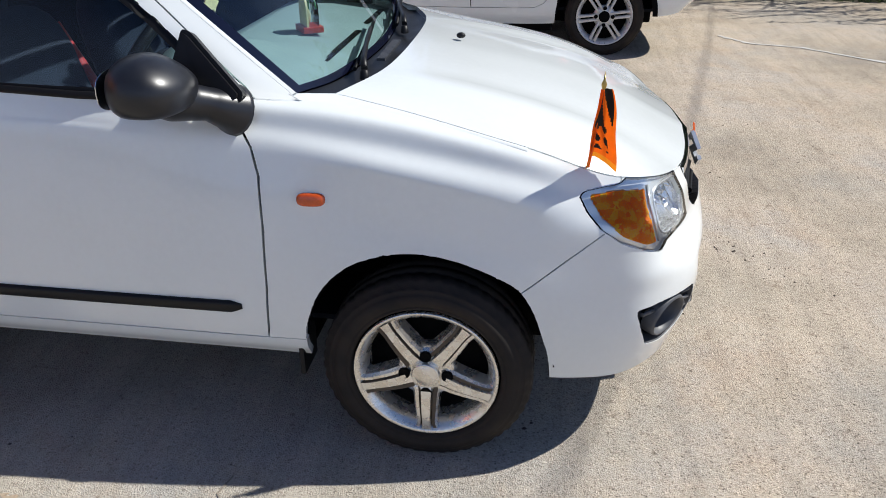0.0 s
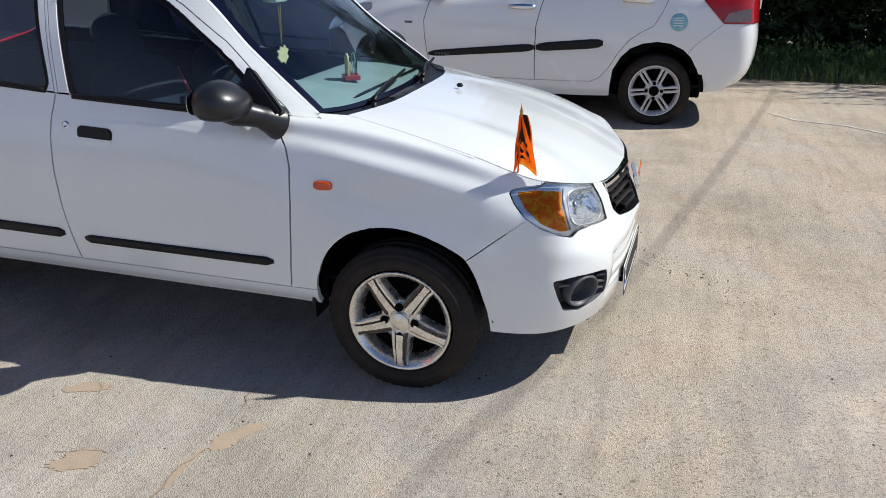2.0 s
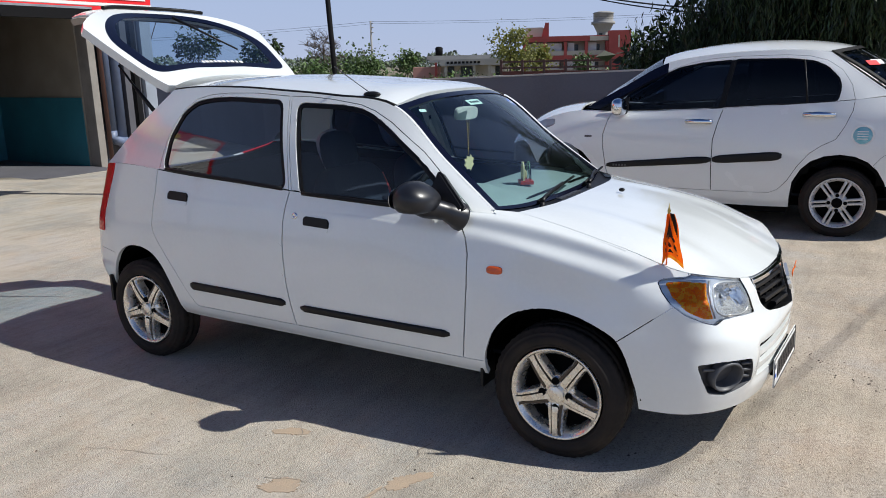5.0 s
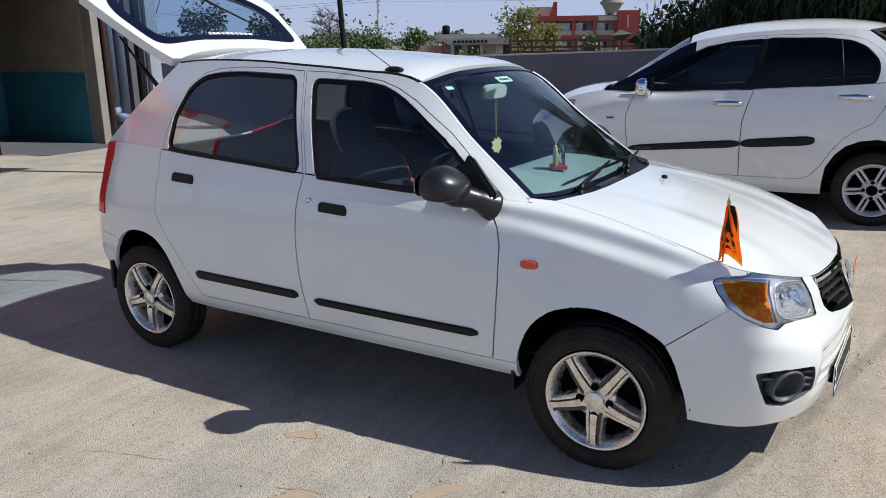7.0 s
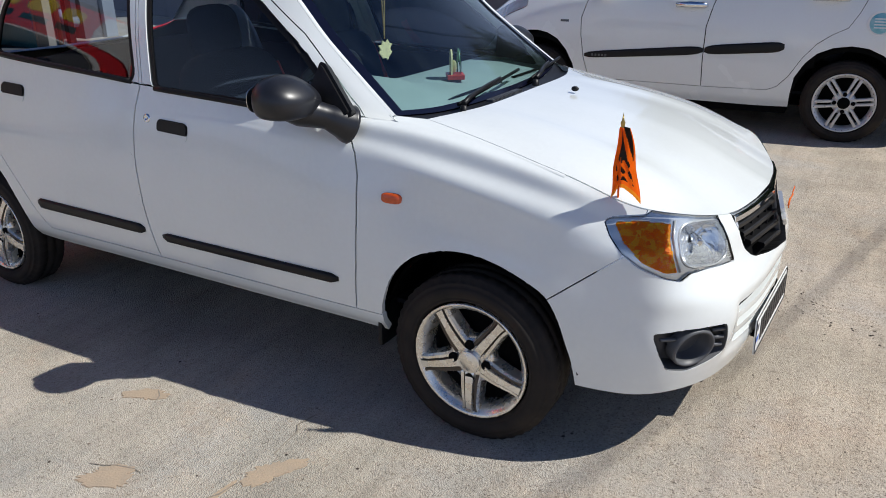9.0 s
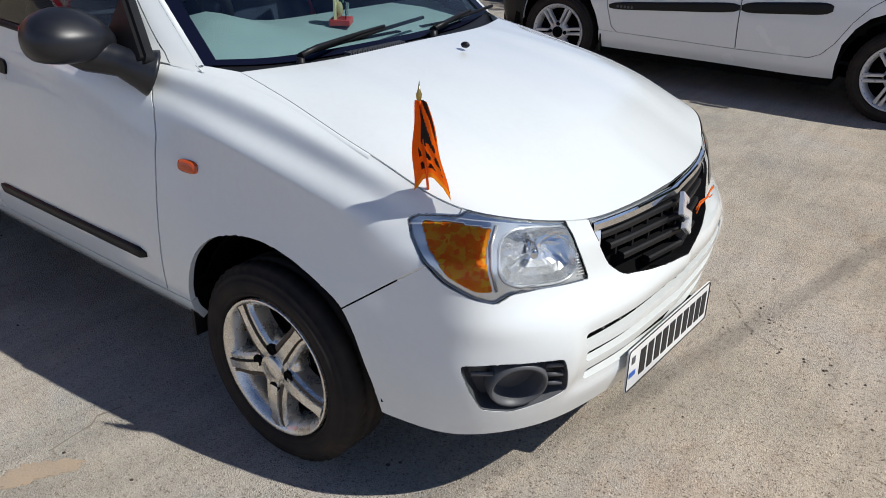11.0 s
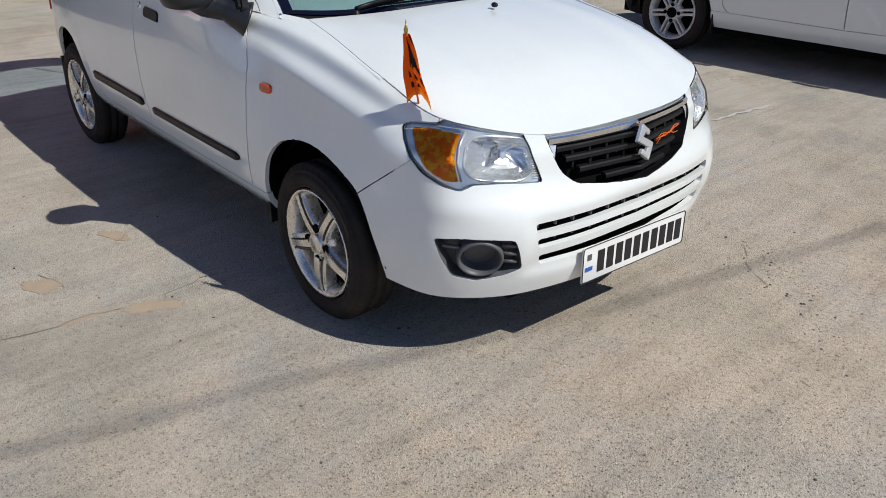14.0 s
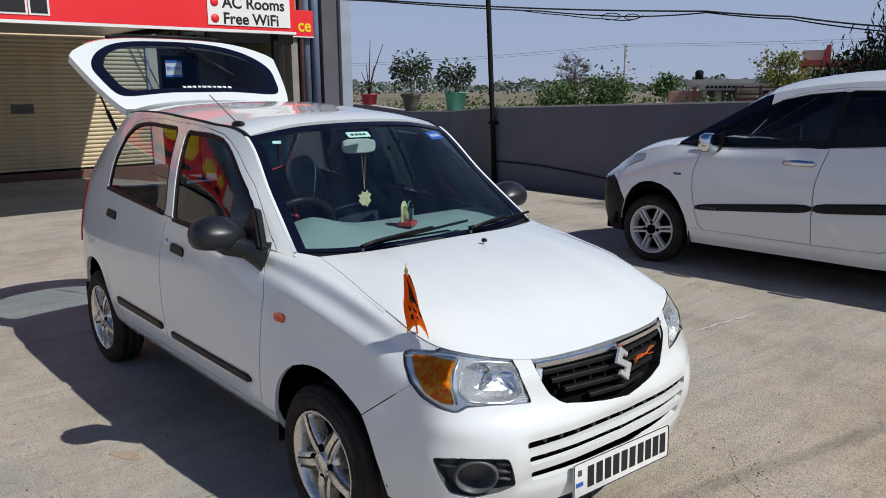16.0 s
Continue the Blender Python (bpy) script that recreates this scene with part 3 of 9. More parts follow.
def carve(bm, poly, U=(1, 0, 0), where=None):
    """Cuts an outline (u along U, z) into a surface seen along the level, and returns the faces inside it."""
    U = Vector(U).normalized()
    us, ws = [p[0] for p in poly], [p[1] for p in poly]
    lo, hi, wl, wh = min(us), max(us), min(ws), max(ws)

    def near(f, a, b, c, d, e=0.003):
        fu = [v.co.dot(U) for v in f.verts]
        fw = [v.co.z for v in f.verts]
        return max(fu) > a - e and min(fu) < b + e and max(fw) > c - e and min(fw) < d + e

    pool = [f for f in bm.faces if near(f, lo, hi, wl, wh) and (where is None or where(f.calc_center_median()))]
    n = len(poly)
    for i in range(n):
        (a, b), (c, d) = poly[i], poly[(i + 1) % n]
        if abs(a - c) + abs(b - d) < 1e-6:
            continue
        mine = [f for f in pool if near(f, min(a, c), max(a, c), min(b, d), max(b, d))]
        if not mine:
            continue
        rest = set(pool) - set(mine)
        geom = list({v for f in mine for v in f.verts}) + list({e for f in mine for e in f.edges}) + mine
        no = (U * -(d - b) + Vector((0, 0, 1)) * (c - a)).normalized()
        r = bmesh.ops.bisect_plane(bm, geom=geom, dist=1e-4, plane_co=U * a + Vector((0, 0, b)), plane_no=no)
        pool = list(rest) + [g for g in r["geom"] if isinstance(g, bmesh.types.BMFace)]
    got = []
    for f in set(pool):
        c = f.calc_center_median()
        if inside(poly, c.dot(U), c.z):
            got.append(f)
    return got


def lift(bm, faces, keep=False):
    """Takes faces out of a surface as a bmesh of their own."""
    out = bmesh.new()
    seen = {}
    for f in faces:
        vs = []
        for v in f.verts:
            if v not in seen:
                seen[v] = out.verts.new(v.co)
            vs.append(seen[v])
        g = out.faces.new(vs)
        g.smooth = True
    if not keep and faces:
        bmesh.ops.delete(bm, geom=list(faces), context="FACES")
    return out


def mirrored(bm):
    out = bm.copy()
    for v in out.verts:
        v.co.y = -v.co.y
    bmesh.ops.reverse_faces(out, faces=out.faces)
    return out


def whole(bm):
    """A half surface joined with its mirror image."""
    out = join(bm.copy(), mirrored(bm))
    bm.free()
    bmesh.ops.remove_doubles(out, verts=out.verts, dist=4e-4)
    return out


def edged(bm, gap=0.0018, depth=0.016):
    """Draws a panel back from its neighbours by a gap and turns its rim inward."""
    bmesh.ops.remove_doubles(bm, verts=bm.verts, dist=0.0012)
    bmesh.ops.dissolve_degenerate(bm, edges=bm.edges, dist=0.0005)
    bm.normal_update()
    rim = [e for e in bm.edges if len(e.link_faces) == 1]
    push, norm, ring = {}, {}, {}
    for e in rim:
        f = e.link_faces[0]
        d = (e.verts[1].co - e.verts[0].co).normalized()
        into = f.normal.cross(d)
        if into.dot(f.calc_center_median() - e.verts[0].co) < 0:
            into = -into
        for v in e.verts:
            push[v] = push.get(v, Vector()) + into * e.calc_length()
            ring.setdefault(v, []).append(e.other_vert(v))
    # slivers carry little weight, and the rim's direction is evened out along the edge
    for v in push:
        norm[v] = sum((f.normal * f.calc_area() for f in v.link_faces), Vector()) + v.normal * 1e-7
    for table in (norm, push):
        for _ in range(2):
            old = dict(table)
            for v in table:
                table[v] = old[v] + 0.5 * sum((old[q] for q in ring[v]), Vector())
    for v in norm:
        norm[v] = norm[v].normalized()
    for v, p in push.items():
        if p.length > 1e-9:
            v.co += p.normalized() * gap
    if depth:
        r = bmesh.ops.extrude_edge_only(bm, edges=rim)
        fresh = [g for g in r["geom"] if isinstance(g, bmesh.types.BMVert)]
        for g in r["geom"]:
            if isinstance(g, bmesh.types.BMFace):
                g.smooth = False
        # each fresh vert starts on top of its source
        spot = {}
        for v in push:
            spot.setdefault((round(v.co.x, 6), round(v.co.y, 6), round(v.co.z, 6)), v)
        for v in fresh:
            src = spot.get((round(v.co.x, 6), round(v.co.y, 6), round(v.co.z, 6)))
            if src:
                v.co -= norm[src] * depth
        for e in rim:
            if e.is_valid:
                e.smooth = False
    return bm


def moved(bm, d):
    """A copy of a surface moved along its normals by d."""
    out = bm.copy()
    bmesh.ops.remove_doubles(out, verts=out.verts, dist=0.0012)
    out.normal_update()
    steps = [(v, (sum((f.normal * f.calc_area() for f in v.link_faces), Vector()) + v.normal * 1e-7).normalized()) for v in out.verts]
    for v, no in steps:
        v.co += no * d
    return out


def outward(bm, centre=(-1.2, 0, 0.6)):
    """Turns a panel's faces to the outside of the car."""
    bm.normal_update()
    c = Vector(centre)
    s = sum((f.calc_center_median() - c).normalized().dot(f.normal) * f.calc_area() for f in bm.faces)
    if s < 0:
        bmesh.ops.reverse_faces(bm, faces=bm.faces)
    bm.normal_update()
    return bm


def fused(name, parts, parent, label=""):
    """One mesh of several surfaces with a material each."""
    bm = bmesh.new()
    mats = []
    for b, mt in parts:
        mesh = bpy.data.meshes.new("tmp")
        b.to_mesh(mesh)
        b.free()
        first = len(bm.faces)
        bm.from_mesh(mesh)
        bpy.data.meshes.remove(mesh)
        bm.faces.ensure_lookup_table()
        if mt not in mats:
            mats.append(mt)
        for f in bm.faces[first:]:
            f.material_index = mats.index(mt)
    return part(name, bm, mats, parent, label)


def tyre_mesh(R, rim, width):
    """A tyre with shoulders, a bulged wall and cut tread blocks; its outer face looks to -y."""
    w = width / 2
    prof = [(rim - 0.004, w * 0.72), (rim + 0.006, -w * 0.78), (rim + 0.012, -w * 0.93), (rim + 0.019, -w * 0.975), (rim + 0.021, -w * 0.945), (rim + 0.024, -w * 0.975), (rim + (R - rim) * 0.42, -w * 1.0), (rim + (R - rim) * 0.60, -w * 0.985), (rim + (R - rim) * 0.61, -w * 0.955),
            (R - 0.024, -w * 0.90), (R - 0.020, -w * 0.90), (R - 0.018, -w * 0.83), (R - 0.005, -w * 0.74)]
    prof = prof[1:]
    tread = [(R, -w * 0.66), (R, -w * 0.28), (R - 0.008, -w * 0.25), (R - 0.008, -w * 0.19), (R, -w * 0.16), (R, w * 0.16), (R - 0.008, w * 0.19), (R - 0.008, w * 0.25), (R, w * 0.28), (R, w * 0.66)]
    back = [(R - 0.006, w * 0.74), (R - 0.03, w * 0.95), (rim + 0.01, w * 0.9), (rim - 0.004, w * 0.72)]
    steps = 144
    bm = lathe(prof + tread + back, steps)
    # slanted sipes across the shoulder
    for v in bm.verts:
        r = math.hypot(v.co.x, v.co.z)
        if r > R - 0.0195 and abs(v.co.y) > w * 0.2:
            k = round((math.atan2(v.co.z, v.co.x) / (2 * math.pi)) * steps)
            shift = 1 if abs(v.co.y) > w * 0.5 else 0
            if (k + shift) % 3 == 0:
                s = (r - 0.0042) / r
                v.co.x *= s
                v.co.z *= s
    return bm


def spoke_mesh(r0, r1, w0, w1, face, thick, groove=0.004):
    """One spoke along +x, its face to -y, with a raised spine between two grooves."""
    bm = bmesh.new()
    rows = []
    cols = [-1.0, -0.84, -0.55, -0.46, -0.37, 0.37, 0.46, 0.55, 0.84, 1.0]
    n = 10
    for i in range(n + 1):
        t = i / n
        r = r0 + (r1 - r0) * t
        w = (w0 + (w1 - w0) * t) / 2 * (1 + 0.35 * max(0, t - 0.86) / 0.14) * (1 + 0.25 * max(0, 0.12 - t) / 0.12)
        y0 = face + 0.012 * (1 - math.sin(math.pi * min(1, t * 1.05)) ** 0.7) * (0.4 if t > 0.5 else 1.0)
        row = []
        for c in cols:
            d = 0.0
            if abs(c) == 0.46:
                d = groove
            elif abs(c) > 0.95:
                d = 0.010
            elif abs(c) < 0.4:
                d = -0.005
            row.append(bm.verts.new((r, y0 + d, c * w)))
        row.insert(0, bm.verts.new((r, y0 + thick, -w * 1.05)))
        row.append(bm.verts.new((r, y0 + thick, w * 1.05)))
        rows.append(row)
    for a, b in zip(rows, rows[1:]):
        for k in range(len(a) - 1):
            f = bm.faces.new((a[k], b[k], b[k + 1], a[k + 1]))
            f.material_index = 1 if k in (3, 4, 7, 8) and groove else 0
    bmesh.ops.recalc_face_normals(bm, faces=bm.faces)
    return bm


def make_wheel(name, parent, m, R, rim, width, spokes, first, metal, lugs=4, twin=False, mirror=False):
    """Tyre, dished rim, spokes, cap, brake disc. Its outer face looks to -y in its own frame."""
    w = width / 2
    hub = new(name)
    hub.parent = parent
    hub.matrix_basis = m
    tyre = part("tyre", tyre_mesh(R, rim, width), M["rubber"], hub, "worn black tyre with dusty sidewall")
    lip = [(rim * 0.84, -w * 0.05), (rim * 0.85, -w * 0.40), (rim * 0.88, -w * 0.66), (rim * 0.925, -w * 0.80), (rim * 0.965, -w * 0.88), (rim * 1.0, -w * 0.93), (rim * 1.015, -w * 0.90), (rim * 1.015, -w * 0.78)]
    part("rim", lathe(lip, 72), metal, hub)
    face = -w * 0.84
    for k in range(spokes):
        a = first + 2 * math.pi * k / spokes
        if twin:
            for s in (-1, 1):
                b = spoke_mesh(0.028, rim * 0.93, rim * 0.085, rim * 0.11, face, 0.03, 0.0)
                for v in b.verts:
                    v.co.z += s * rim * (0.078 + 0.010 * v.co.x / rim)
                b.transform(Matrix.Rotation(-a, 4, "Y"))
                part("spoke", b, metal, hub)
        else:
            b = spoke_mesh(0.03, rim * 0.95, rim * 0.40, rim * 0.27, face - 0.004, 0.05, 0.006)
            b.transform(Matrix.Rotation(-a, 4, "Y"))
            part("spoke", b, [metal, M["groove_dirt"]], hub)
    part("hub_boss", lathe([(0.0, face + 0.002), (rim * 0.20, face + 0.002), (rim * (0.36 if twin else 0.38), face + 0.008), (rim * (0.40 if twin else 0.43), face + 0.03), (rim * 0.34, face + 0.07)], 40), metal, hub)
    part("hub_cap", lathe([(0.0, face - 0.009), (rim * 0.155, face - 0.009), (rim * 0.165, face - 0.0075), (rim * 0.18, face - 0.011), (rim * 0.195, face - 0.008), (rim * 0.2, face + 0.004)], 32), M["under"] if twin else metal, hub, "round hub cap")
    # Raised near-black discs stand for the shade inside the lug-bolt holes.
    for k in range(lugs):
        a = math.pi / 2 * k
        b = lathe([(0.0, face - 0.008), (0.0135, face - 0.008), (0.0145, face - 0.0095), (0.0155, face - 0.002)], 14)
        b.transform(Matrix.Translation((math.cos(a) * rim * 0.30, 0.004, math.sin(a) * rim * 0.30)))
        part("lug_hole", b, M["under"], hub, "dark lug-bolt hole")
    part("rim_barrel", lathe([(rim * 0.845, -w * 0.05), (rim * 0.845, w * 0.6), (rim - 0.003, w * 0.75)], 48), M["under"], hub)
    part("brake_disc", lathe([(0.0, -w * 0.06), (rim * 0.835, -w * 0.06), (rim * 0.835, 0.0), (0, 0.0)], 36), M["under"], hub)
    if twin:
        for k in range(30):
            a = 2 * math.pi * k / 30
            b = lathe([(0.0, -w * 0.86), (0.003, -w * 0.86), (0.004, -w * 0.82)], 6)
            b.transform(Matrix.Translation((math.cos(a) * rim * 0.95, 0, math.sin(a) * rim * 0.95)))
            part("rim_bolt", b, M["under"], hub)
    return hub


def two_sides(name, bm, material, parent, label=""):
    """A panel and its mirror image, as two parts."""
    far = mirrored(bm)
    a = part(name, bm, material, parent, label)
    b = part(name, far, material, parent, label)
    return a, b


def side_at(tree, x, z, y=-3.0):
    """Where the car's near flank lies at x, z: place and outward normal."""
    p, no, _, _ = tree.ray_cast(Vector((x, y, z)), Vector((0, 1, 0)))
    if no.y > 0:
        no = -no
    return p, no


def front_at(tree, y, z):
    p, no, _, _ = tree.ray_cast(Vector((3.0, y, z)), Vector((-1, 0, 0)))
    if no.x < 0:
        no = -no
    return p, no


def strip_on_side(tree, x0, x1, low, high, out, n=24, taper=0.03, lift_by=0.0):
    """A raised moulding that follows the flank: low and high give z at x."""
    bm = bmesh.new()
    rows = []
    for i in range(n + 1):
        x = x0 + (x1 - x0) * i / n
        e = min(1.0, min(x - x0, x1 - x) / taper + 0.0)
        k = math.sqrt(max(0.0, 1 - (1 - e) ** 2)) * 0.55 + 0.45
        zl, zh = low(x), high(x)
        zm, hh = (zl + zh) / 2, (zh - zl) / 2 * k
        row = []
        for s, o in ((-1.0, 0.0), (-0.92, 0.75), (-0.6, 1.0), (0.6, 1.0), (0.92, 0.75), (1.0, 0.0)):
            z = zm + s * hh
            p, no = side_at(tree, x, z)
            row.append(bm.verts.new(p + no * (out * o * (0.35 + 0.65 * min(1, e * 1.5)) + lift_by)))
        rows.append(row)
    for a, b in zip(rows, rows[1:]):
        for k in range(5):
            f = bm.faces.new((a[k], b[k], b[k + 1], a[k + 1]))
            f.smooth = True
    bm.faces.new(rows[0]), bm.faces.new(rows[-1][::-1])
    bmesh.ops.recalc_face_normals(bm, faces=bm.faces)
    return bm


def turned_to(p, no, up=(0, 0, 1)):
    """A pose at p whose z axis points along no and whose y axis points upward."""
    z = Vector(no).normalized()
    x = Vector(up).cross(z).normalized()
    y = z.cross(x)
    return Matrix.Translation(p) @ Matrix((x, y, z)).transposed().to_4x4()


def oval(rx, ry, n=24, power=2.0):
    out = []
    for k in range(n):
        a = 2 * math.pi * k / n
        c, s = math.cos(a), math.sin(a)
        out.append((rx * math.copysign(abs(c) ** (2 / power), c), ry * math.copysign(abs(s) ** (2 / power), s)))
    return out


def blob(rx, ry, rz, m=None, seg=24, power=2.0):
    """A rounded body, squarer as power grows."""
    bm = bmesh.new()
    bmesh.ops.create_uvsphere(bm, u_segments=seg, v_segments=seg // 2, radius=1)
    for v in bm.verts:
        v.co = Vector([math.copysign(abs(c) ** (2 / power), c) for c in v.co])
        v.co = Vector((v.co.x * rx, v.co.y * ry, v.co.z * rz))
    for f in bm.faces:
        f.smooth = True
    if m:
        bm.transform(m)
    return bm
# ---- white hatchback ----
# Car frame: front axle at x = 0, nose towards +x, half-widths positive.
BELT = [(-2.64, 0.615, 1.035), (-2.40, 0.655, 1.040), (-2.0, 0.668, 1.012), (-1.6, 0.672, 0.990), (-1.2, 0.672, 0.970), (-0.8, 0.667, 0.950), (-0.5, 0.625, 0.941), (-0.30, 0.587, 0.931)]
RAIL = [(-2.20, 0.500, 1.415), (-2.0, 0.510, 1.428), (-1.7, 0.515, 1.425), (-1.45, 0.515, 1.410), (-1.15, 0.510, 1.388), (-0.838, 0.500, 1.345), (-0.575, 0.543, 1.134), (-0.305, 0.590, 0.932)]
# shoulder line round the car, from the middle of the tail to the middle of the nose
SHOULDER = [(-2.76, 0.0, 0.95), (-2.755, 0.36, 0.96), (-2.69, 0.56, 1.0), (-2.60, 0.625, 1.035), (-2.36, 0.657, 1.038), (-2.0, 0.668, 1.012), (-1.6, 0.672, 0.99), (-1.2, 0.672, 0.97), (-0.8, 0.666, 0.95),
            (-0.38, 0.597, 0.938), (-0.10, 0.558, 0.904), (0.20, 0.568, 0.842), (0.40, 0.553, 0.776), (0.522, 0.490, 0.750), (0.608, 0.320, 0.713), (0.650, 0.16, 0.710), (0.665, 0.0, 0.713)]
SIDE_X = [-2.6, -2.36, -2.0, -1.6, -1.2, -0.8, -0.4, -0.1, 0.2]
NOSE = [(0.360, 0.645), (0.205, 0.598), (0.085, 0.45), (0.025, 0.24), (0.0, 0.0)]
TAIL = [(0.0, 0.0), (0.015, 0.55), (0.09, 0.86)]


def ring(width, tail_x, nose_x, tail_z, sill_z, nose_z, wing, wing_z, full=1.0, push=(0, 0, 0, 0)):
    """One level line round the lower body: tail, flank, front wing (half-widths and heights at three stations), nose."""
    pts = [(tail_x + o, width * r, tail_z) for o, r in TAIL]
    for i, x in enumerate(SIDE_X[:6]):
        h = width * (0.955 if i == 0 else 0.985 if i == 1 else 1.0)
        z = sill_z if i >= 2 else (tail_z * 0.65 + sill_z * 0.35 if i == 0 else tail_z * 0.3 + sill_z * 0.7)
        pts.append((x, h, z))
    pts += [(x, y, z) for x, y, z in zip(SIDE_X[6:], wing, wing_z)]
    pts += [(nose_x - o + d, y * full, nose_z) for (o, y), d in zip(NOSE, (*push, 0))]
    return pts


RINGS = [ring(0.672, -2.80, 0.702, 0.33, 0.282, 0.243, (0.672, 0.668, 0.655), (0.282, 0.275, 0.262), 0.985), ring(0.703, -2.86, 0.722, 0.39, 0.335, 0.31, (0.703, 0.692, 0.672), (0.335, 0.33, 0.32)),
         ring(0.722, -2.88, 0.741, 0.48, 0.45, 0.40, (0.718, 0.703, 0.684), (0.45, 0.445, 0.43), 1.01, (0, 0, 0.006, 0.004)), ring(0.726, -2.87, 0.741, 0.60, 0.58, 0.49, (0.715, 0.700, 0.682), (0.58, 0.56, 0.53), 1.005, (0, 0, 0.006, 0.004)),
         ring(0.722, -2.84, 0.722, 0.74, 0.72, 0.575, (0.701, 0.680, 0.667), (0.71, 0.67, 0.61), 0.995, (0.005, 0.012, -0.022, -0.024)),
         ring(0.702, -2.80, 0.700, 0.86, 0.86, 0.655, (0.680, 0.669, 0.653), (0.805, 0.765, 0.69), 0.97, (0.050, 0.025, -0.020, -0.016)), SHOULDER]


def between(k):
    """A level line a share k of the way from the uppermost ring to the shoulder."""
    a, b, c = (np.array(r) for r in RINGS[-3:])
    d = 2 * c - b
    return [tuple(p) for p in 0.5 * (2 * b + (c - a) * k + (2 * a - 5 * b + 4 * c - d) * k * k + (3 * b - a - 3 * c + d) * k ** 3)]


# the front wing: a flat shelf beside the bonnet, a hollow below it, then a firm crease
CREASE, HOLLOW, SHELF = between(0.34), between(0.60), between(0.84)
for line, wing, wing_z in ((CREASE, (0.666, 0.661, 0.643), (0.852, 0.808, 0.744)), (HOLLOW, (0.644, 0.628, 0.612), (0.884, 0.842, 0.783)), (SHELF, (0.628, 0.606, 0.597), (0.920, 0.889, 0.822))):
    for i, (y, z) in enumerate(zip(wing, wing_z)):
        line[9 + i] = (line[9 + i][0], y, z)
RINGS[6:6] = [CREASE, HOLLOW, SHELF]

car = empty("hatchback", "white five-door hatchback parked with its tailgate raised", "car")


def near_y(G):
    G = np.array(G, float)
    G[..., 1] *= -1
    return G


def hatch_shell():
    net = np.array(RINGS)                       # level, station, xyz
    G = glide(net, 6)
    G = glide(G.transpose(1, 0, 2), 10)         # station, level
    x, y, z = G[..., 0], G[..., 1], G[..., 2]
    front = np.clip((x - 0.40) / 0.12, 0, 1)
    soft = lambda d, w: 1 / (1 + np.exp(-d / w))
    ledge = 0.007 * np.exp(-((z - 0.535) / 0.030) ** 2) * front
    panel = soft(0.398 - y, 0.008) * soft(z - 0.325, 0.008) * soft(0.497 - z, 0.006) * front
    G[..., 0] = x + ledge - 0.013 * panel
    return near_y(G)


low = outward(grid_mesh(hatch_shell()))
skin = BVHTree.FromBMesh(low)
SKINS = [smooth_skin(low)]
inner_low = outward(grid_mesh(hatch_shell()[::3, ::2]))
FRONT_ARCH = [(-0.310, 0.10), (-0.303, 0.25), (-0.301, 0.352), (-0.284, 0.425), (-0.256, 0.490), (-0.21, 0.543), (-0.152, 0.578), (-0.08, 0.597), (0.0, 0.599), (0.065, 0.587), (0.134, 0.564), (0.197, 0.534), (0.229, 0.510), (0.262, 0.452), (0.287, 0.375), (0.302, 0.32), (0.311, 0.24), (0.32, 0.10)]
REAR_ARCH = [(-2.655, 0.10), (-2.64, 0.30), (-2.617, 0.388), (-2.59, 0.456), (-2.54, 0.542), (-2.50, 0.580), (-2.45, 0.606), (-2.40, 0.618), (-2.35, 0.620), (-2.29, 0.612), (-2.234, 0.591), (-2.18, 0.545), (-2.142, 0.49), (-2.10, 0.40), (-2.075, 0.30), (-2.06, 0.10)]
FRONT_ARCH, REAR_ARCH = ([(float(x), float(z)) for x, z in glide(np.array(a), 3)] for a in (FRONT_ARCH, REAR_ARCH))
for arch in (FRONT_ARCH, REAR_ARCH):
    bmesh.ops.delete(low, geom=carve(low, arch, where=lambda c: c.y < -0.42), context="FACES")
    bmesh.ops.delete(inner_low, geom=[f for f in inner_low.faces if inside(grown(arch, 0.05), f.calc_center_median().x, f.calc_center_median().z) and f.calc_center_median().y < -0.4], context="FACES")

DIAG = (0.8, 0.6, 0)
LAMP = rounded([(-0.079, 0.735), (-0.063, 0.744), (-0.03, 0.748), (0.025, 0.752), (0.10, 0.80), (0.18, 0.80), (0.250, 0.74), (0.258, 0.712), (0.274, 0.688), (0.300, 0.63), (0.317, 0.588), (0.265, 0.593), (0.205, 0.600), (0.140, 0.604), (0.107, 0.590), (0.062, 0.602), (-0.005, 0.628), (-0.046, 0.660), (-0.071, 0.702)], 0.008)
GRILLE = rounded([(-0.303, 0.74), (-0.300, 0.70), (-0.290, 0.65), (-0.266, 0.603), (-0.228, 0.568), (-0.15, 0.553), (-0.08, 0.544), (0.01, 0.539), (0.01, 0.74)], 0.012)
FOG = rounded([(0.037, 0.448), (0.115, 0.454), (0.20, 0.452), (0.264, 0.446), (0.276, 0.40), (0.281, 0.346), (0.235, 0.330), (0.155, 0.315), (0.088, 0.331), (0.057, 0.392)], 0.012)
VENTS = [[(-0.380, 0.454), (-0.384, 0.480), (0.01, 0.486), (0.01, 0.463)], [(-0.369, 0.403), (-0.374, 0.431), (0.01, 0.435), (0.01, 0.410)], [(-0.352, 0.343), (-0.360, 0.374), (0.01, 0.385), (0.01, 0.338)]]
nose = lambda c: c.x > 0.3 and c.y < 0.005
lens_f = lift(low, carve(low, LAMP, DIAG, nose))
grille_f = lift(low, carve(low, GRILLE, (0, 1, 0), nose))
fog_f = lift(low, carve(low, FOG, DIAG, nose))
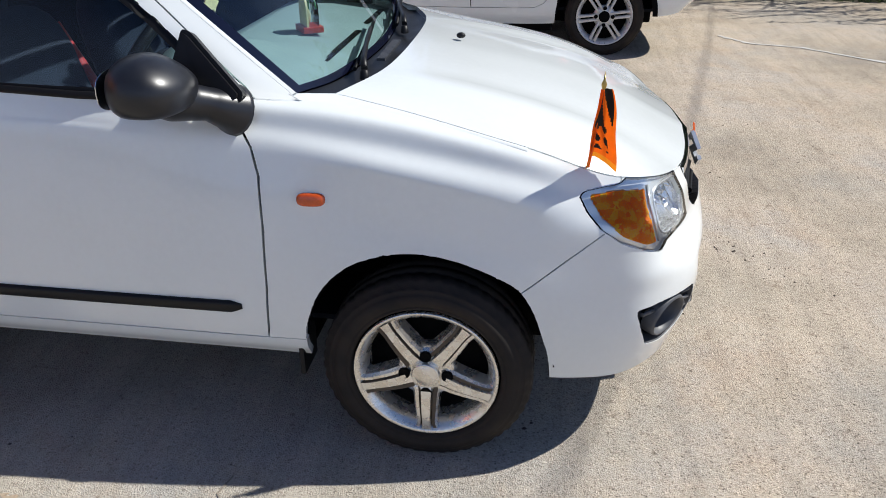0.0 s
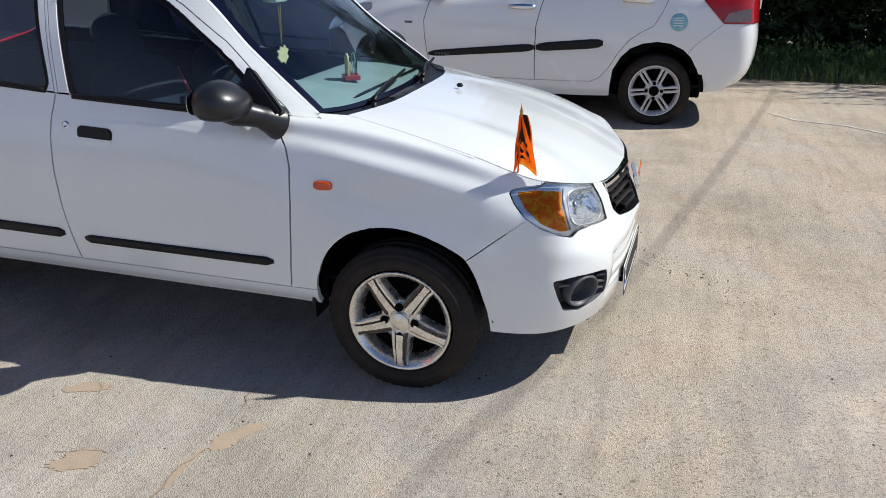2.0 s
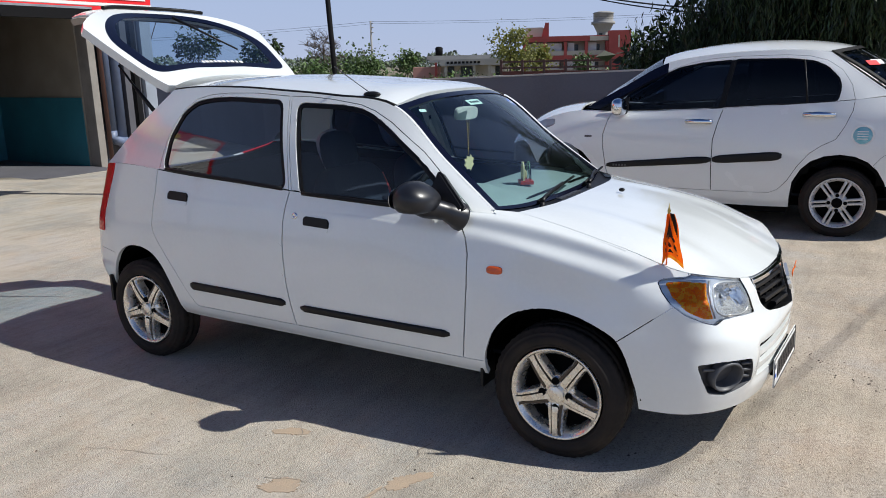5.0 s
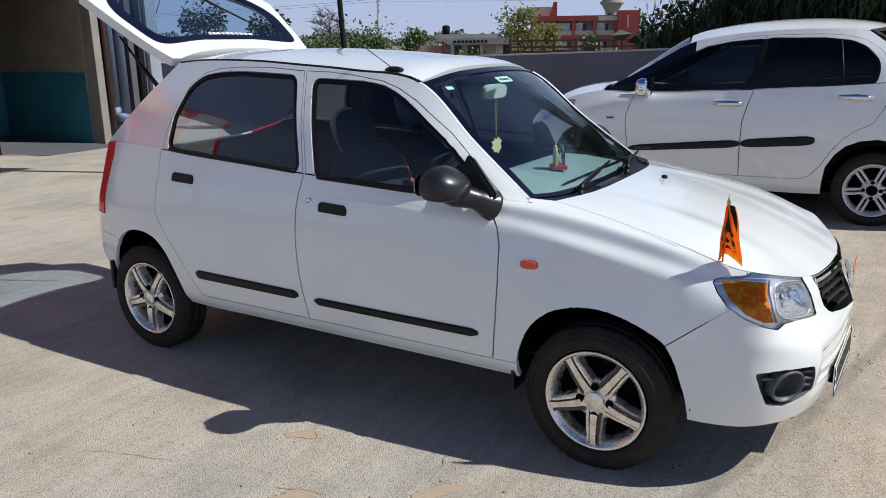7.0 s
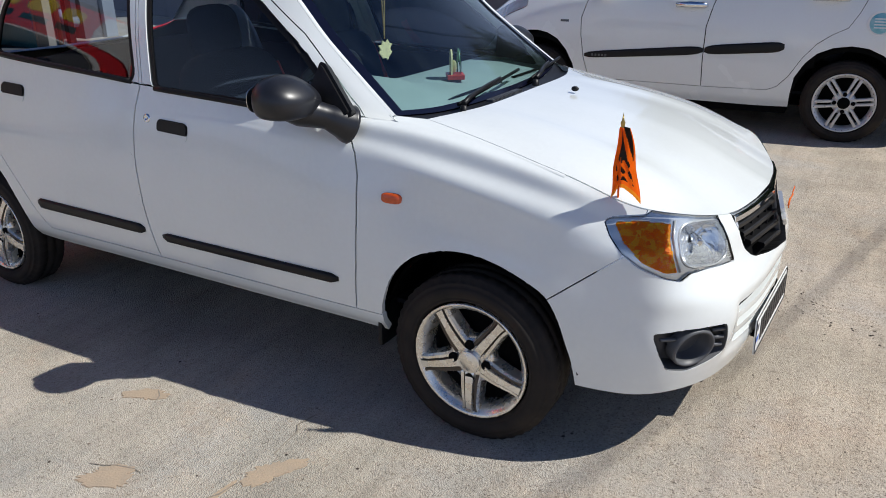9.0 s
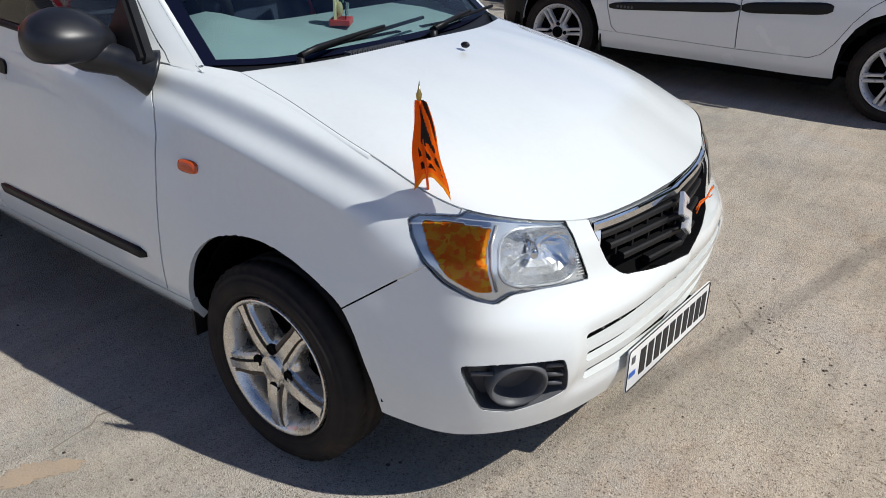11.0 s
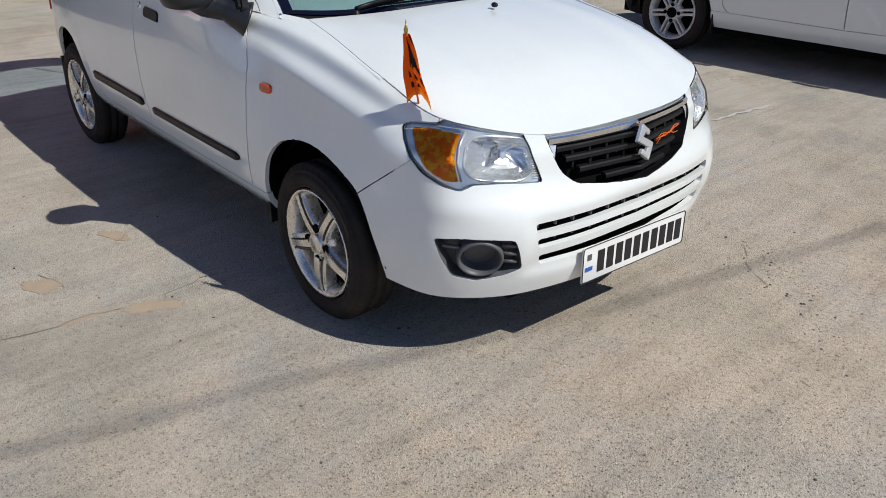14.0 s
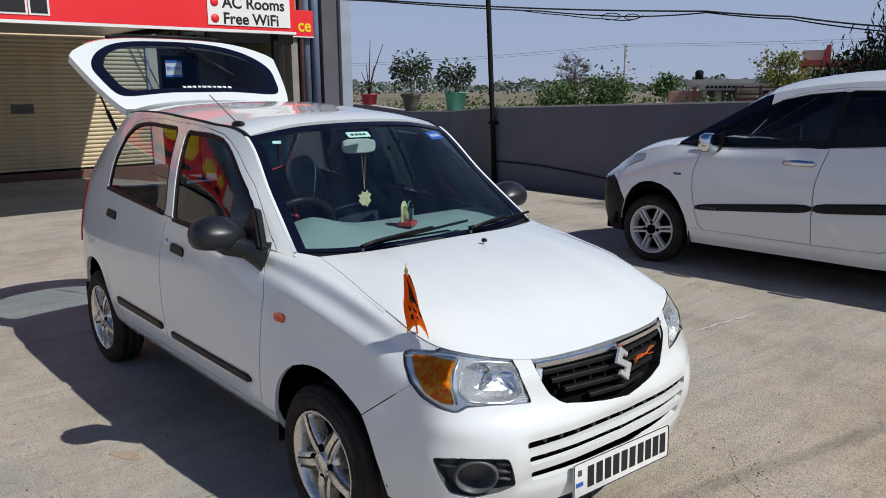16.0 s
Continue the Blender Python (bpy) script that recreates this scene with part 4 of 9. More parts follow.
for v in VENTS:
    bmesh.ops.delete(low, geom=carve(low, rounded(v, 0.008, 3), (0, 1, 0), nose), context="FACES")
bumper = lift(low, carve(low, [(0.22, 0.05), (0.222, 0.503), (0.2285, 0.510), (0.328, 0.587), (0.413, 0.652), (0.440, 0.70), (0.452, 0.86), (0.95, 0.86), (0.95, 0.05)]))
F_SEAM = [(-0.400, 0.345), (-0.395, 0.38), (-0.385, 0.50), (-0.382, 0.66), (-0.387, 0.78), (-0.403, 0.843), (-0.427, 0.879), (-0.450, 0.905), (-0.460, 0.96)]
B_SEAM = [(-1.290, 0.345), (-1.305, 0.45), (-1.322, 0.555), (-1.332, 0.70), (-1.333, 0.822), (-1.322, 0.90), (-1.301, 1.0)]
R_SEAM = [(-1.945, 0.345), (-1.99, 0.40), (-2.072, 0.519), (-2.13, 0.59), (-2.18, 0.657), (-2.210, 0.70), (-2.222, 0.743), (-2.215, 0.83), (-2.200, 0.908), (-2.190, 1.06)]
fdoor = lift(low, carve(low, B_SEAM + [(-1.3, 1.02), (-0.40, 1.02)] + F_SEAM[::-1]))
rdoor = lift(low, carve(low, R_SEAM + [(-2.19, 1.08), (-1.3, 1.08)] + B_SEAM[::-1]))
fender = lift(low, carve(low, F_SEAM + [(-0.46, 1.02), (0.60, 1.02), (0.60, 0.05), (0.20, 0.05), (-0.20, 0.345)], where=lambda c: c.x < 0.62))
tail_lamp = lift(low, carve(low, [(-2.555, 1.05), (-2.565, 0.98), (-2.59, 0.88), (-2.63, 0.78), (-2.65, 0.67), (-3.0, 0.67), (-3.0, 1.05)], where=lambda c: c.y < -0.42))
rear_bumper = lift(low, carve(low, [(-3.0, 0.05), (-3.0, 0.60), (-2.56, 0.56), (-2.57, 0.05)], where=lambda c: c.x < -2.5))

# greenhouse sides
B, R = np.array(BELT), np.array(RAIL)
MID = (B + R) / 2 + np.array([0, 0.018, 0.0])
MID[-1] = (B[-1] + R[-1]) / 2
green = outward(grid_mesh(near_y(glide(glide(np.array([B, MID, R]), 7).transpose(1, 0, 2), 9))))
SKINS.append(smooth_skin(green))


def foot_shading(faces):
    """Turns the shading at the pillar's foot gradually into that of the wing."""
    for places, normals in faces:
        for c, n in zip(places, normals):
            k = ease((1.06 - c.z) / 0.12) * ease((c.x + 0.62) / 0.15)
            if k > 0:
                _, wing_n, _, _ = skin.find_nearest(c + Vector((0, 0, -0.02)))
                if wing_n.y > 0:
                    wing_n = -wing_n
                n[:] = n.lerp(wing_n, k).normalized()


foot_shading(SKINS[1][1])
WIN_R = rounded([(-2.135, 1.040), (-2.112, 1.176), (-2.05, 1.300), (-1.985, 1.345), (-1.90, 1.360), (-1.76, 1.367), (-1.445, 1.354), (-1.350, 0.990)], 0.03, 4)
WIN_F = rounded([(-1.235, 0.975), (-1.325, 1.342), (-1.08, 1.332), (-0.972, 1.313), (-0.872, 1.262), (-0.652, 1.105), (-0.485, 0.957)], 0.022, 4)
FR_F = [(-1.288, 0.85), (-1.300, 0.98), (-1.388, 1.388), (-1.27, 1.385), (-1.15, 1.374), (-1.00, 1.352), (-0.920, 1.326), (-0.828, 1.280), (-0.655, 1.164), (-0.505, 1.036), (-0.425, 0.965), (-0.40, 0.93), (-0.40, 0.85)]
FR_R = [(-1.306, 0.85), (-1.312, 0.98), (-1.398, 1.388), (-1.60, 1.402), (-1.78, 1.402), (-1.90, 1.394), (-1.99, 1.372), (-2.06, 1.325), (-2.115, 1.24), (-2.165, 1.10), (-2.185, 1.0), (-2.185, 0.85)]
glass_f = lift(green, carve(green, WIN_F))
glass_r = lift(green, carve(green, WIN_R))
seal_f = lift(green, carve(green, grown(WIN_F, 0.016)))
seal_r = lift(green, carve(green, grown(WIN_R, 0.016)))
frame_f = lift(green, carve(green, FR_F))
frame_r = lift(green, carve(green, FR_R))

body = fused("body", [(edged(b, 0.0005, 0.02), M["paint"]) for b in (low, mirrored(low), green, mirrored(green))], car, "white sill, pillars and rear quarters")
calm(body, SKINS)
for s, (pan, frm, seal, glass, nm) in enumerate(((fdoor, frame_f, seal_f, glass_f, "front_door"), (rdoor, frame_r, seal_r, glass_r, "rear_door"))):
    pan, frm, seal, glass = edged(pan, 0.0034), edged(frm, 0.0032), edged(moved(seal, -0.004), 0.0, 0.01), moved(glass, -0.009)
    for flip in (False, True):
        b = [mirrored(x) if flip else x.copy() for x in (pan, frm, seal, glass)]
        d = fused(nm, [(b[0], M["paint"]), (b[1], M["paint"])], car)
        calm(d, SKINS)
        part("window_seal", b[2], M["seal"], d)
        part("window_pane", b[3], M["window" if nm == "rear_door" else "front_window"], d, "tinted window pane")
for nm, b, mt in (("front_fender", edged(fender, 0.0024), M["paint"]), ("tail_light", edged(moved(tail_lamp, 0.006), 0.001, 0.02), M["hatch_lamp"])):
    for ob in two_sides(nm, b, mt, car, "glossy red tail light" if nm == "tail_light" else ""):
        calm(ob, SKINS)
front_b = part("front_bumper", edged(whole(bumper), 0.0015, 0.018), M["paint"], car, "white bumper with grille and fog-lamp openings")
calm(front_b, SKINS)
calm(part("rear_bumper", edged(whole(rear_bumper)), M["paint"], car), SKINS)

# top panels
N = 61
S = np.array(SHOULDER)
seam = near_y(along(S, 9.48, 12.25, 25))
wing_edge = seam.copy()
tuck = 0.044 * np.clip(1 - np.linspace(0, 1, 25) / 0.55, 0, 1) ** 2
seam[:, 1] += tuck
seam[:, 2] += 0.2 * tuck
lead_half = near_y(along(S, 12.25, 16, 18))
flip = np.array([1, -1, 1])
lead = np.concatenate([lead_half, (lead_half * flip)[-2::-1]])
hood_base = even([seam[0], (-0.165, -0.30, seam[0][2] + 0.006), (-0.145, 0, seam[0][2] + 0.012), (-0.165, 0.30, seam[0][2] + 0.006), seam[0] * flip], len(lead))
hood = coons(hood_base, lead, seam, seam * flip)
v = np.linspace(0, 1, hood.shape[0])[:, None]
u = np.linspace(-1, 1, hood.shape[1])[None, :]
hood[..., 2] += 0.030 * np.sin(np.pi * v) * (1 - u ** 4) + 0.008 * np.sin(np.pi * v) * np.exp(-((np.abs(u) - 0.60) / 0.09) ** 2)
bonnet = part("bonnet", edged(outward(grid_mesh(hood)), 0.0018, 0.02), M["paint"], car, "white bonnet")

Rn = near_y(R)
pil = along(Rn, 6.94, 5.0, 37)
pil[:, 1] += 0.013
pil[:, 0] += 0.006
# white skin between the side frame and the windscreen, and the wing's top behind the bonnet corner
rail_edge = along(Rn, 6.94, 5.0, 37)
pillar = outward(grid_mesh(np.array([rail_edge, (rail_edge + pil) / 2 + np.array([0.002, -0.003, 0.003]), pil])))
pillar_skin = smooth_skin(pillar)
foot_shading(pillar_skin[1])
for ob in two_sides("pillar_skin", pillar, M["paint"], car, "white windscreen pillar"):
    calm(ob, [pillar_skin])
lead_in = near_y(along(S, 9.0, 9.48, 8))[:-1]
top_out = np.concatenate([lead_in, wing_edge[:15]]) + np.array([0, -0.010, -0.005])
top_in = np.concatenate([np.array([pil[0] * (1 - k / 7) + seam[0] * k / 7 for k in range(7)]), seam[:15]])
two_sides("wing_top", outward(grid_mesh(np.array([top_out, (top_out + top_in) / 2 + np.array([0, 0, 0.003]), top_in]))), M["paint"], car)
ws_top = even([pil[-1], (-0.803, -0.26, 1.379), (-0.788, 0, 1.389), (-0.803, 0.26, 1.379), pil[-1] * flip], N)
ws_low = even([pil[0], (-0.270, -0.35, 0.925), (-0.235, 0, 0.925), (-0.270, 0.35, 0.925), pil[0] * flip], N)
ws = coons(ws_low, ws_top, pil, pil * flip)
wv, wu = np.linspace(0, 1, ws.shape[0])[:, None], np.linspace(-1, 1, ws.shape[1])[None, :]
ws[..., 0] += 0.018 * np.sin(np.pi * wv) * (1 - wu ** 2)
ws[..., 2] += 0.022 * np.sin(np.pi * wv) * (1 - wu ** 2)
screen = outward(grid_mesh(ws))
edge_f = list(screen.faces)
idx = 0
band = []
for r in range(ws.shape[0] - 1):
    for c in range(ws.shape[1] - 1):
        if r < 1 or r >= ws.shape[0] - 3 or c < 2 or c >= ws.shape[1] - 3:
            band.append(edge_f[idx])
        idx += 1
band = lift(screen, band)
windscreen = part("windscreen", moved(screen, -0.004), M["screen"], car, "clear green-tinted windscreen")
part("windscreen_border", edged(band, 0.0, 0.012), M["glass_border"], windscreen, "black windscreen border")

roof_side = along(Rn, 5.0, 0.0, 30)
roof_side[:, 1] += 0.024
roof_side[:, 2] += 0.004
ra = even([roof_side[0], (-0.823, -0.26, 1.389), (-0.808, 0, 1.400), (-0.823, 0.26, 1.389), roof_side[0] * flip], N)
rb = even([roof_side[-1], (-2.27, -0.26, 1.438), (-2.285, 0, 1.442), (-2.27, 0.26, 1.438), roof_side[-1] * flip], N)
top = coons(ra, rb, roof_side, roof_side * flip)
rv, ru = np.linspace(0, 1, top.shape[0])[:, None], np.linspace(-1, 1, top.shape[1])[None, :]
top[..., 2] += 0.012 * np.sin(np.pi * rv) * (1 - ru ** 2)
part("roof", edged(outward(grid_mesh(top)), 0.003, 0.02), M["paint"], car, "white roof")
gut = along(Rn, 5.0, 0.0, 30)
gut[:, 1] += 0.014
gut[:, 2] += 0.002
for f in (1, -1):
    part("roof_gutter", tube([tuple(p * np.array([1, f, 1])) for p in gut], 0.006, 6), M["seal"], car)

# dark floor, wheel housings and inner skin
bmesh.ops.delete(inner_low, geom=[f for f in inner_low.faces if f.calc_center_median().x > 0.22], context="FACES")
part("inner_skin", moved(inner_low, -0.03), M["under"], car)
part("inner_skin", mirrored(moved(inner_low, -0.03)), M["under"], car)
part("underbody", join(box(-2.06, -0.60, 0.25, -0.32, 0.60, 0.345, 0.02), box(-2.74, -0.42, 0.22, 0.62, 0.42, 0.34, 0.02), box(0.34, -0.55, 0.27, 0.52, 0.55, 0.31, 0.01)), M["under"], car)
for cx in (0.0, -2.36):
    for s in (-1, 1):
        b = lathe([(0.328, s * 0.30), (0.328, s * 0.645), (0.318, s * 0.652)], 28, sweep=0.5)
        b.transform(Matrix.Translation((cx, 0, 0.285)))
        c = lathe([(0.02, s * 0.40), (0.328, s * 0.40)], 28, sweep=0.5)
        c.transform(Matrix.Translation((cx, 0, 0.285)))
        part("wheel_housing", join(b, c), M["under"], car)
for cx in (0.0, -2.36):
    make_wheel("wheel", car, pose(cx, -0.625, 0.262), 0.271, 0.184, 0.165, 5, -math.pi / 2, M["alloy"])
    make_wheel("wheel", car, pose(cx, 0.625, 0.262, 0, 0, 180), 0.271, 0.184, 0.165, 5, -math.pi / 2, M["alloy"])
# ---- ground and walls ----


def steps_out(near, far, n, ratio=1.28):
    out, d, x = [near], 1.2, near
    while x < far:
        x += d
        d *= ratio
        out.append(min(x, far))
    return out


def dip(x, y):
    """The yard falls away gently towards the open bay."""
    return -0.42 * ease((-8.0 - x) / 4.2) * ease((y - 1.8) / 3.6)


def ground_height(x, y):
    t = min(1, max(0, (y - 8.6) / 6)) if x > -13 else min(1, max(0, (-13.5 - x) / 5 if y < 8 else (y - 8) / 4))
    t = t * t * (3 - 2 * t)
    return -0.03 - 0.75 * t - 1.9 * ease((math.hypot(x, y) - 26) / 24) * (y > 0) + dip(x, y)


xs = sorted({-v for v in steps_out(13.4, 900, 0)} | set(np.arange(-13, 13, 1.3)) | set(steps_out(13.4, 900, 0)))
ys = sorted({-v for v in steps_out(14.4, 900, 0)} | set(np.arange(-14, 16, 1.0)) | set(steps_out(16.4, 900, 0)))
gb = bmesh.new()
GV = [[gb.verts.new((x, y, ground_height(x, y))) for x in xs] for y in ys]
for r, q in zip(GV, GV[1:]):
    for k in range(len(r) - 1):
        gb.faces.new((r[k], r[k + 1], q[k + 1], q[k])).smooth = True
ground = tagged(part("ground", gb, M["soil"]), "dry open field beyond the yard", "ground", kind="structure")
yb = bmesh.new()
yx, yy = [-13.25 + 0.5 * k for k in range(16)] + [-5.5, -3.0, 0.0, 4.0, 8.0, 12.0], [-14.0, -9.0, -5.0, -2.0, 0.0, 1.5] + [1.8 + 0.41 * k for k in range(1, 13)]
YV = [[yb.verts.new((x, y, dip(x, y))) for x in yx] for y in yy]
for r, q in zip(YV, YV[1:]):
    for k in range(len(r) - 1):
        yb.faces.new((r[k], r[k + 1], q[k + 1], q[k])).smooth = True
skirt = bmesh.ops.extrude_edge_only(yb, edges=[e for e in yb.edges if len(e.link_faces) == 1])
for v in skirt["geom"]:
    if isinstance(v, bmesh.types.BMVert):
        v.co.z -= 0.4
yard = tagged(part("pavement", yb, M["concrete"]), "weathered tan concrete yard with stains and cracks", "pavement", kind="structure")


def smear(poly, lift_z, bump=0.0):
    """A thin irregular skin of screed or dirt lying on the yard."""
    return slab(poly, lift_z, None, 0.0015)


def ragged(cx, cy, rx, ry, turn, seed, n=40, rough=0.10):
    rnd = random.Random(seed)
    out = []
    for k in range(n):
        a = 2 * math.pi * k / n
        r = 1 + rough * rnd.uniform(-1, 1) + 0.22 * math.sin(2 * a + seed) + 0.14 * math.sin(3 * a + 2 * seed)
        x, y = rx * r * math.cos(a), ry * r * math.sin(a)
        out.append((cx + x * math.cos(turn) - y * math.sin(turn), cy + x * math.sin(turn) + y * math.cos(turn)))
    return out


def crack(points, w, seed, z=0.003):
    rnd = random.Random(seed)
    pts = []
    for a, b in zip(points, points[1:]):
        n = max(2, int(math.hypot(b[0] - a[0], b[1] - a[1]) / 0.05))
        for k in range(n):
            t = k / n
            pts.append((a[0] + (b[0] - a[0]) * t + rnd.uniform(-1, 1) * 0.012, a[1] + (b[1] - a[1]) * t + rnd.uniform(-1, 1) * 0.012))
    pts.append(points[-1])
    bm = bmesh.new()
    rows = []
    for i, p in enumerate(pts):
        q0, q1 = pts[max(0, i - 1)], pts[min(len(pts) - 1, i + 1)]
        d = Vector((q1[0] - q0[0], q1[1] - q0[1], 0)).normalized()
        s = Vector((-d.y, d.x, 0)) * w * rnd.uniform(0.35, 1.0) / 2
        rows.append((bm.verts.new(Vector((*p, z)) + s), bm.verts.new(Vector((*p, z)) - s)))
    for a, b in zip(rows, rows[1:]):
        bm.faces.new((a[0], a[1], b[1], b[0]))
    return bm


for args in ((-0.415, -1.135, 0.085, 0.044, 0.98, 1), (-0.48, -1.335, 0.10, 0.015, 1.5, 7), (-1.07, -1.03, 0.068, 0.036, 0.5, 2), (-0.81, -1.385, 0.085, 0.045, 0.35, 5)):
    part("repair_patch", smear(ragged(*args, n=56, rough=0.16), 0.0022), M["patch"], yard, "smooth ochre repair screed")
for i, (pts, w) in enumerate((([(0.74, 0.76), (0.90, 0.66)], 0.004), ([(0.66, 0.90), (0.72, 0.82)], 0.004), ([(-0.494, -0.86), (-0.485, -0.95), (-0.462, -1.07)], 0.007), ([(-0.455, -1.22), (-0.475, -1.27), (-0.50, -1.52), (-0.56, -1.80)], 0.006), ([(-0.90, -1.36), (-0.82, -1.335), (-0.74, -1.325)], 0.005), ([(-1.05, -1.00), (-1.00, -1.05)], 0.005), ([(-1.75, -1.55), (-1.35, -1.42)], 0.003))):
    part("crack", crack(pts, w, i), M["joint"], yard)
for i, (pts, w) in enumerate((([(1.66, 4.75), (1.89, 4.48), (2.27, 4.39), (2.76, 3.96), (3.3, 3.8)], 0.06), ([(-0.37, 2.30), (-0.36, 2.55), (-0.33, 2.88)], 0.035))):
    part("pale_ridge", crack(pts, w, 20 + i, 0.004), M["wall_top"], yard)
# grit, pebbles and dry leaf bits
rnd = random.Random(11)
gv, gf = [], []
for k in range(900):
    if k < 560:
        x, y = rnd.uniform(-2.2, 3.2), rnd.uniform(-2.4, 2.5)
    elif k < 700:
        t = rnd.random()
        x, y = 0.65 + 0.6 * t + rnd.gauss(0, 0.10), 0.95 - 0.55 * t + rnd.gauss(0, 0.06)
    else:
        x, y = (rnd.uniform(-1.0, 5.0), rnd.gauss(3.0, 0.5)) if k < 820 else (-0.80 + rnd.gauss(0, 0.12), 3.32 + rnd.gauss(0, 0.10))
    r = rnd.choice((0.002, 0.003, 0.003, 0.004, 0.006)) * rnd.uniform(0.6, 1.2)
    b = len(gv)
    for a in range(5):
        gv.append((x + r * math.cos(a * 1.257) * rnd.uniform(0.6, 1.2), y + r * math.sin(a * 1.257) * rnd.uniform(0.6, 1.2), 0.0005))
    gv.append((x, y, r * 0.8))
    gf += [(b + a, b + (a + 1) % 5, b + 5) for a in range(5)]
mesh = bpy.data.meshes.new("grit")
mesh.from_pydata(gv, [], gf)
mesh.materials.append(M["grit"])
tagged(new("grit", mesh), "scattered grit and small pebbles on the yard", "grit", kind="stuff")

W0, W1, WZ0, WZ1 = -7.1, -0.5, 1.20, 1.395
# the wall turns away at the pole
WALL_LINE = [(-24.0, 15.0, 0.97), (-20.5, 13.96, 0.97), (-16.6, 12.75, 0.84), (-11.98, 10.46, 0.98), (-7.1, 7.0, WZ0), (-0.5, 7.0, WZ1)]


def wall_strip(z_of, width, lift_z, high, jag=0.0):
    bm = bmesh.new()
    pts = []
    for (xa, ya, za), (xb, yb, zb) in zip(WALL_LINE, WALL_LINE[1:]):
        n = 16
        pts += [(xa + (xb - xa) * k / n, ya + (yb - ya) * k / n, za + (zb - za) * k / n) for k in range(n)]
    pts.append(WALL_LINE[-1])
    rows = []
    for i, p in enumerate(pts):
        a, b = pts[max(0, i - 1)], pts[min(len(pts) - 1, i + 1)]
        d = Vector((b[0] - a[0], b[1] - a[1], 0)).normalized()
        nrm = Vector((-d.y, d.x, 0))
        c = Vector((p[0], p[1], 0))
        j = noise.noise(c * 2.3) * jag
        z1 = p[2] + lift_z + high + noise.noise(c * 3.1) * jag * 0.5
        z0 = z_of(p[2])
        q0, q1 = c + nrm * (width[0] + j), c + nrm * (width[1] + j)
        rows.append([bm.verts.new((q.x, q.y, z)) for q, z in ((q0, z0), (q0, z1), (q1, z1), (q1, z0))])
    for r, q in zip(rows, rows[1:]):
        for k in range(4):
            bm.faces.new((r[k], q[k], q[(k + 1) % 4], r[(k + 1) % 4]))
    bm.faces.new(rows[0]), bm.faces.new(rows[-1][::-1])
    bmesh.ops.recalc_face_normals(bm, faces=bm.faces)
    return bm


wall = tagged(part("wall_north", wall_strip(lambda z: -0.9, (0.0, 0.2), 0.0, 0.0), M["wall_grey"]), "low grey plastered boundary wall with pale coping", "wall", kind="structure")
part("coping", wall_strip(lambda z: z + 0.002, (-0.012, 0.212), 0.002, 0.022, 0.010), M["wall_top"], wall)
part("yard_corner", slab([(-24.0, 6.722), (-7.1, 6.722), (-7.1, 6.99), (-11.98, 10.45), (-16.6, 12.74), (-24.0, 14.99)], 0.4, Matrix.Translation((0, 0, -0.83))), M["concrete"], yard)
part("wall_cable", tube([(-7.0, 6.98, 0.35), (-6.6, 6.98, 0.355), (-6.0, 6.98, 0.345), (-5.3, 6.98, 0.30), (-4.6, 6.98, 0.24), (-3.6, 6.98, 0.20), (-2.2, 6.98, 0.24), (-0.7, 6.98, 0.2)], 0.014, 6), M["wire"], wall, "black cable clipped to the wall")

# ---- building with shutter ----
shop = tagged(empty("shop_building", "roadside building with rolling shutter, open bay and pipes", "building"), kind="structure")
FX = -13.0
part("upper_wall", box(FX - 0.3, -9.0, 2.95, FX, 6.66, 6.5), M["wall_dark"], shop)
part("end_wall", box(FX - 0.3, 7.53, -0.3, FX + 0.0, 7.95, 6.5), M["wall_dark"], shop, "tall dark grey end wall")
part("corner_strip", box(FX - 0.32, 7.953, -0.3, FX + 0.10, 8.22, 6.5), M["pale_steel"], shop, "pale sheet-metal corner")
part("pipe_recess", box(FX - 0.45, 6.89, -0.3, FX - 0.28, 7.53, 6.5), M["wall_dark"], shop)
part("pillar", box(FX - 0.3, 6.72, -0.6, FX + 0.02, 6.88, 6.5, 0.01), M["pillar_grey"], shop, "beige plastered pillar")
part("brown_pipe", tube([(FX + 0.05, 6.96, -0.5), (FX + 0.05, 6.96, 6.4)], 0.045, 12), M["pipe_brown"], shop, "brown down pipe")
for y, zb in ((7.15, 0.22), (7.39, -0.06)):
    part("blue_pipe", tube([(FX - 0.10, y, zb), (FX - 0.10, y, 6.4)], 0.095, 16), M["pipe_blue"], shop, "blue-grey vertical pipe")
part("pipe_elbow", tube([(FX - 0.10, 7.15, 0.28), (FX - 0.09, 7.15, 0.16), (FX - 0.07, 7.20, 0.08), (FX - 0.06, 7.3, 0.05), (FX - 0.06, 7.44, 0.05)], 0.098, 14), M["pipe_blue"], shop)
part("side_pier", box(FX - 0.3, 3.62, -0.5, FX, 3.80, 2.95), M["beige_wall"], shop)
part("south_wall", box(FX - 0.3, -9.0, 0.0, FX, -4.2, 2.95), M["beige_wall"], shop)
part("plinth", box(FX - 0.6, -9.0, -0.4, FX + 0.18, 3.78, 0.12, 0.01), M["plinth"], shop, "reddish brown plinth step")
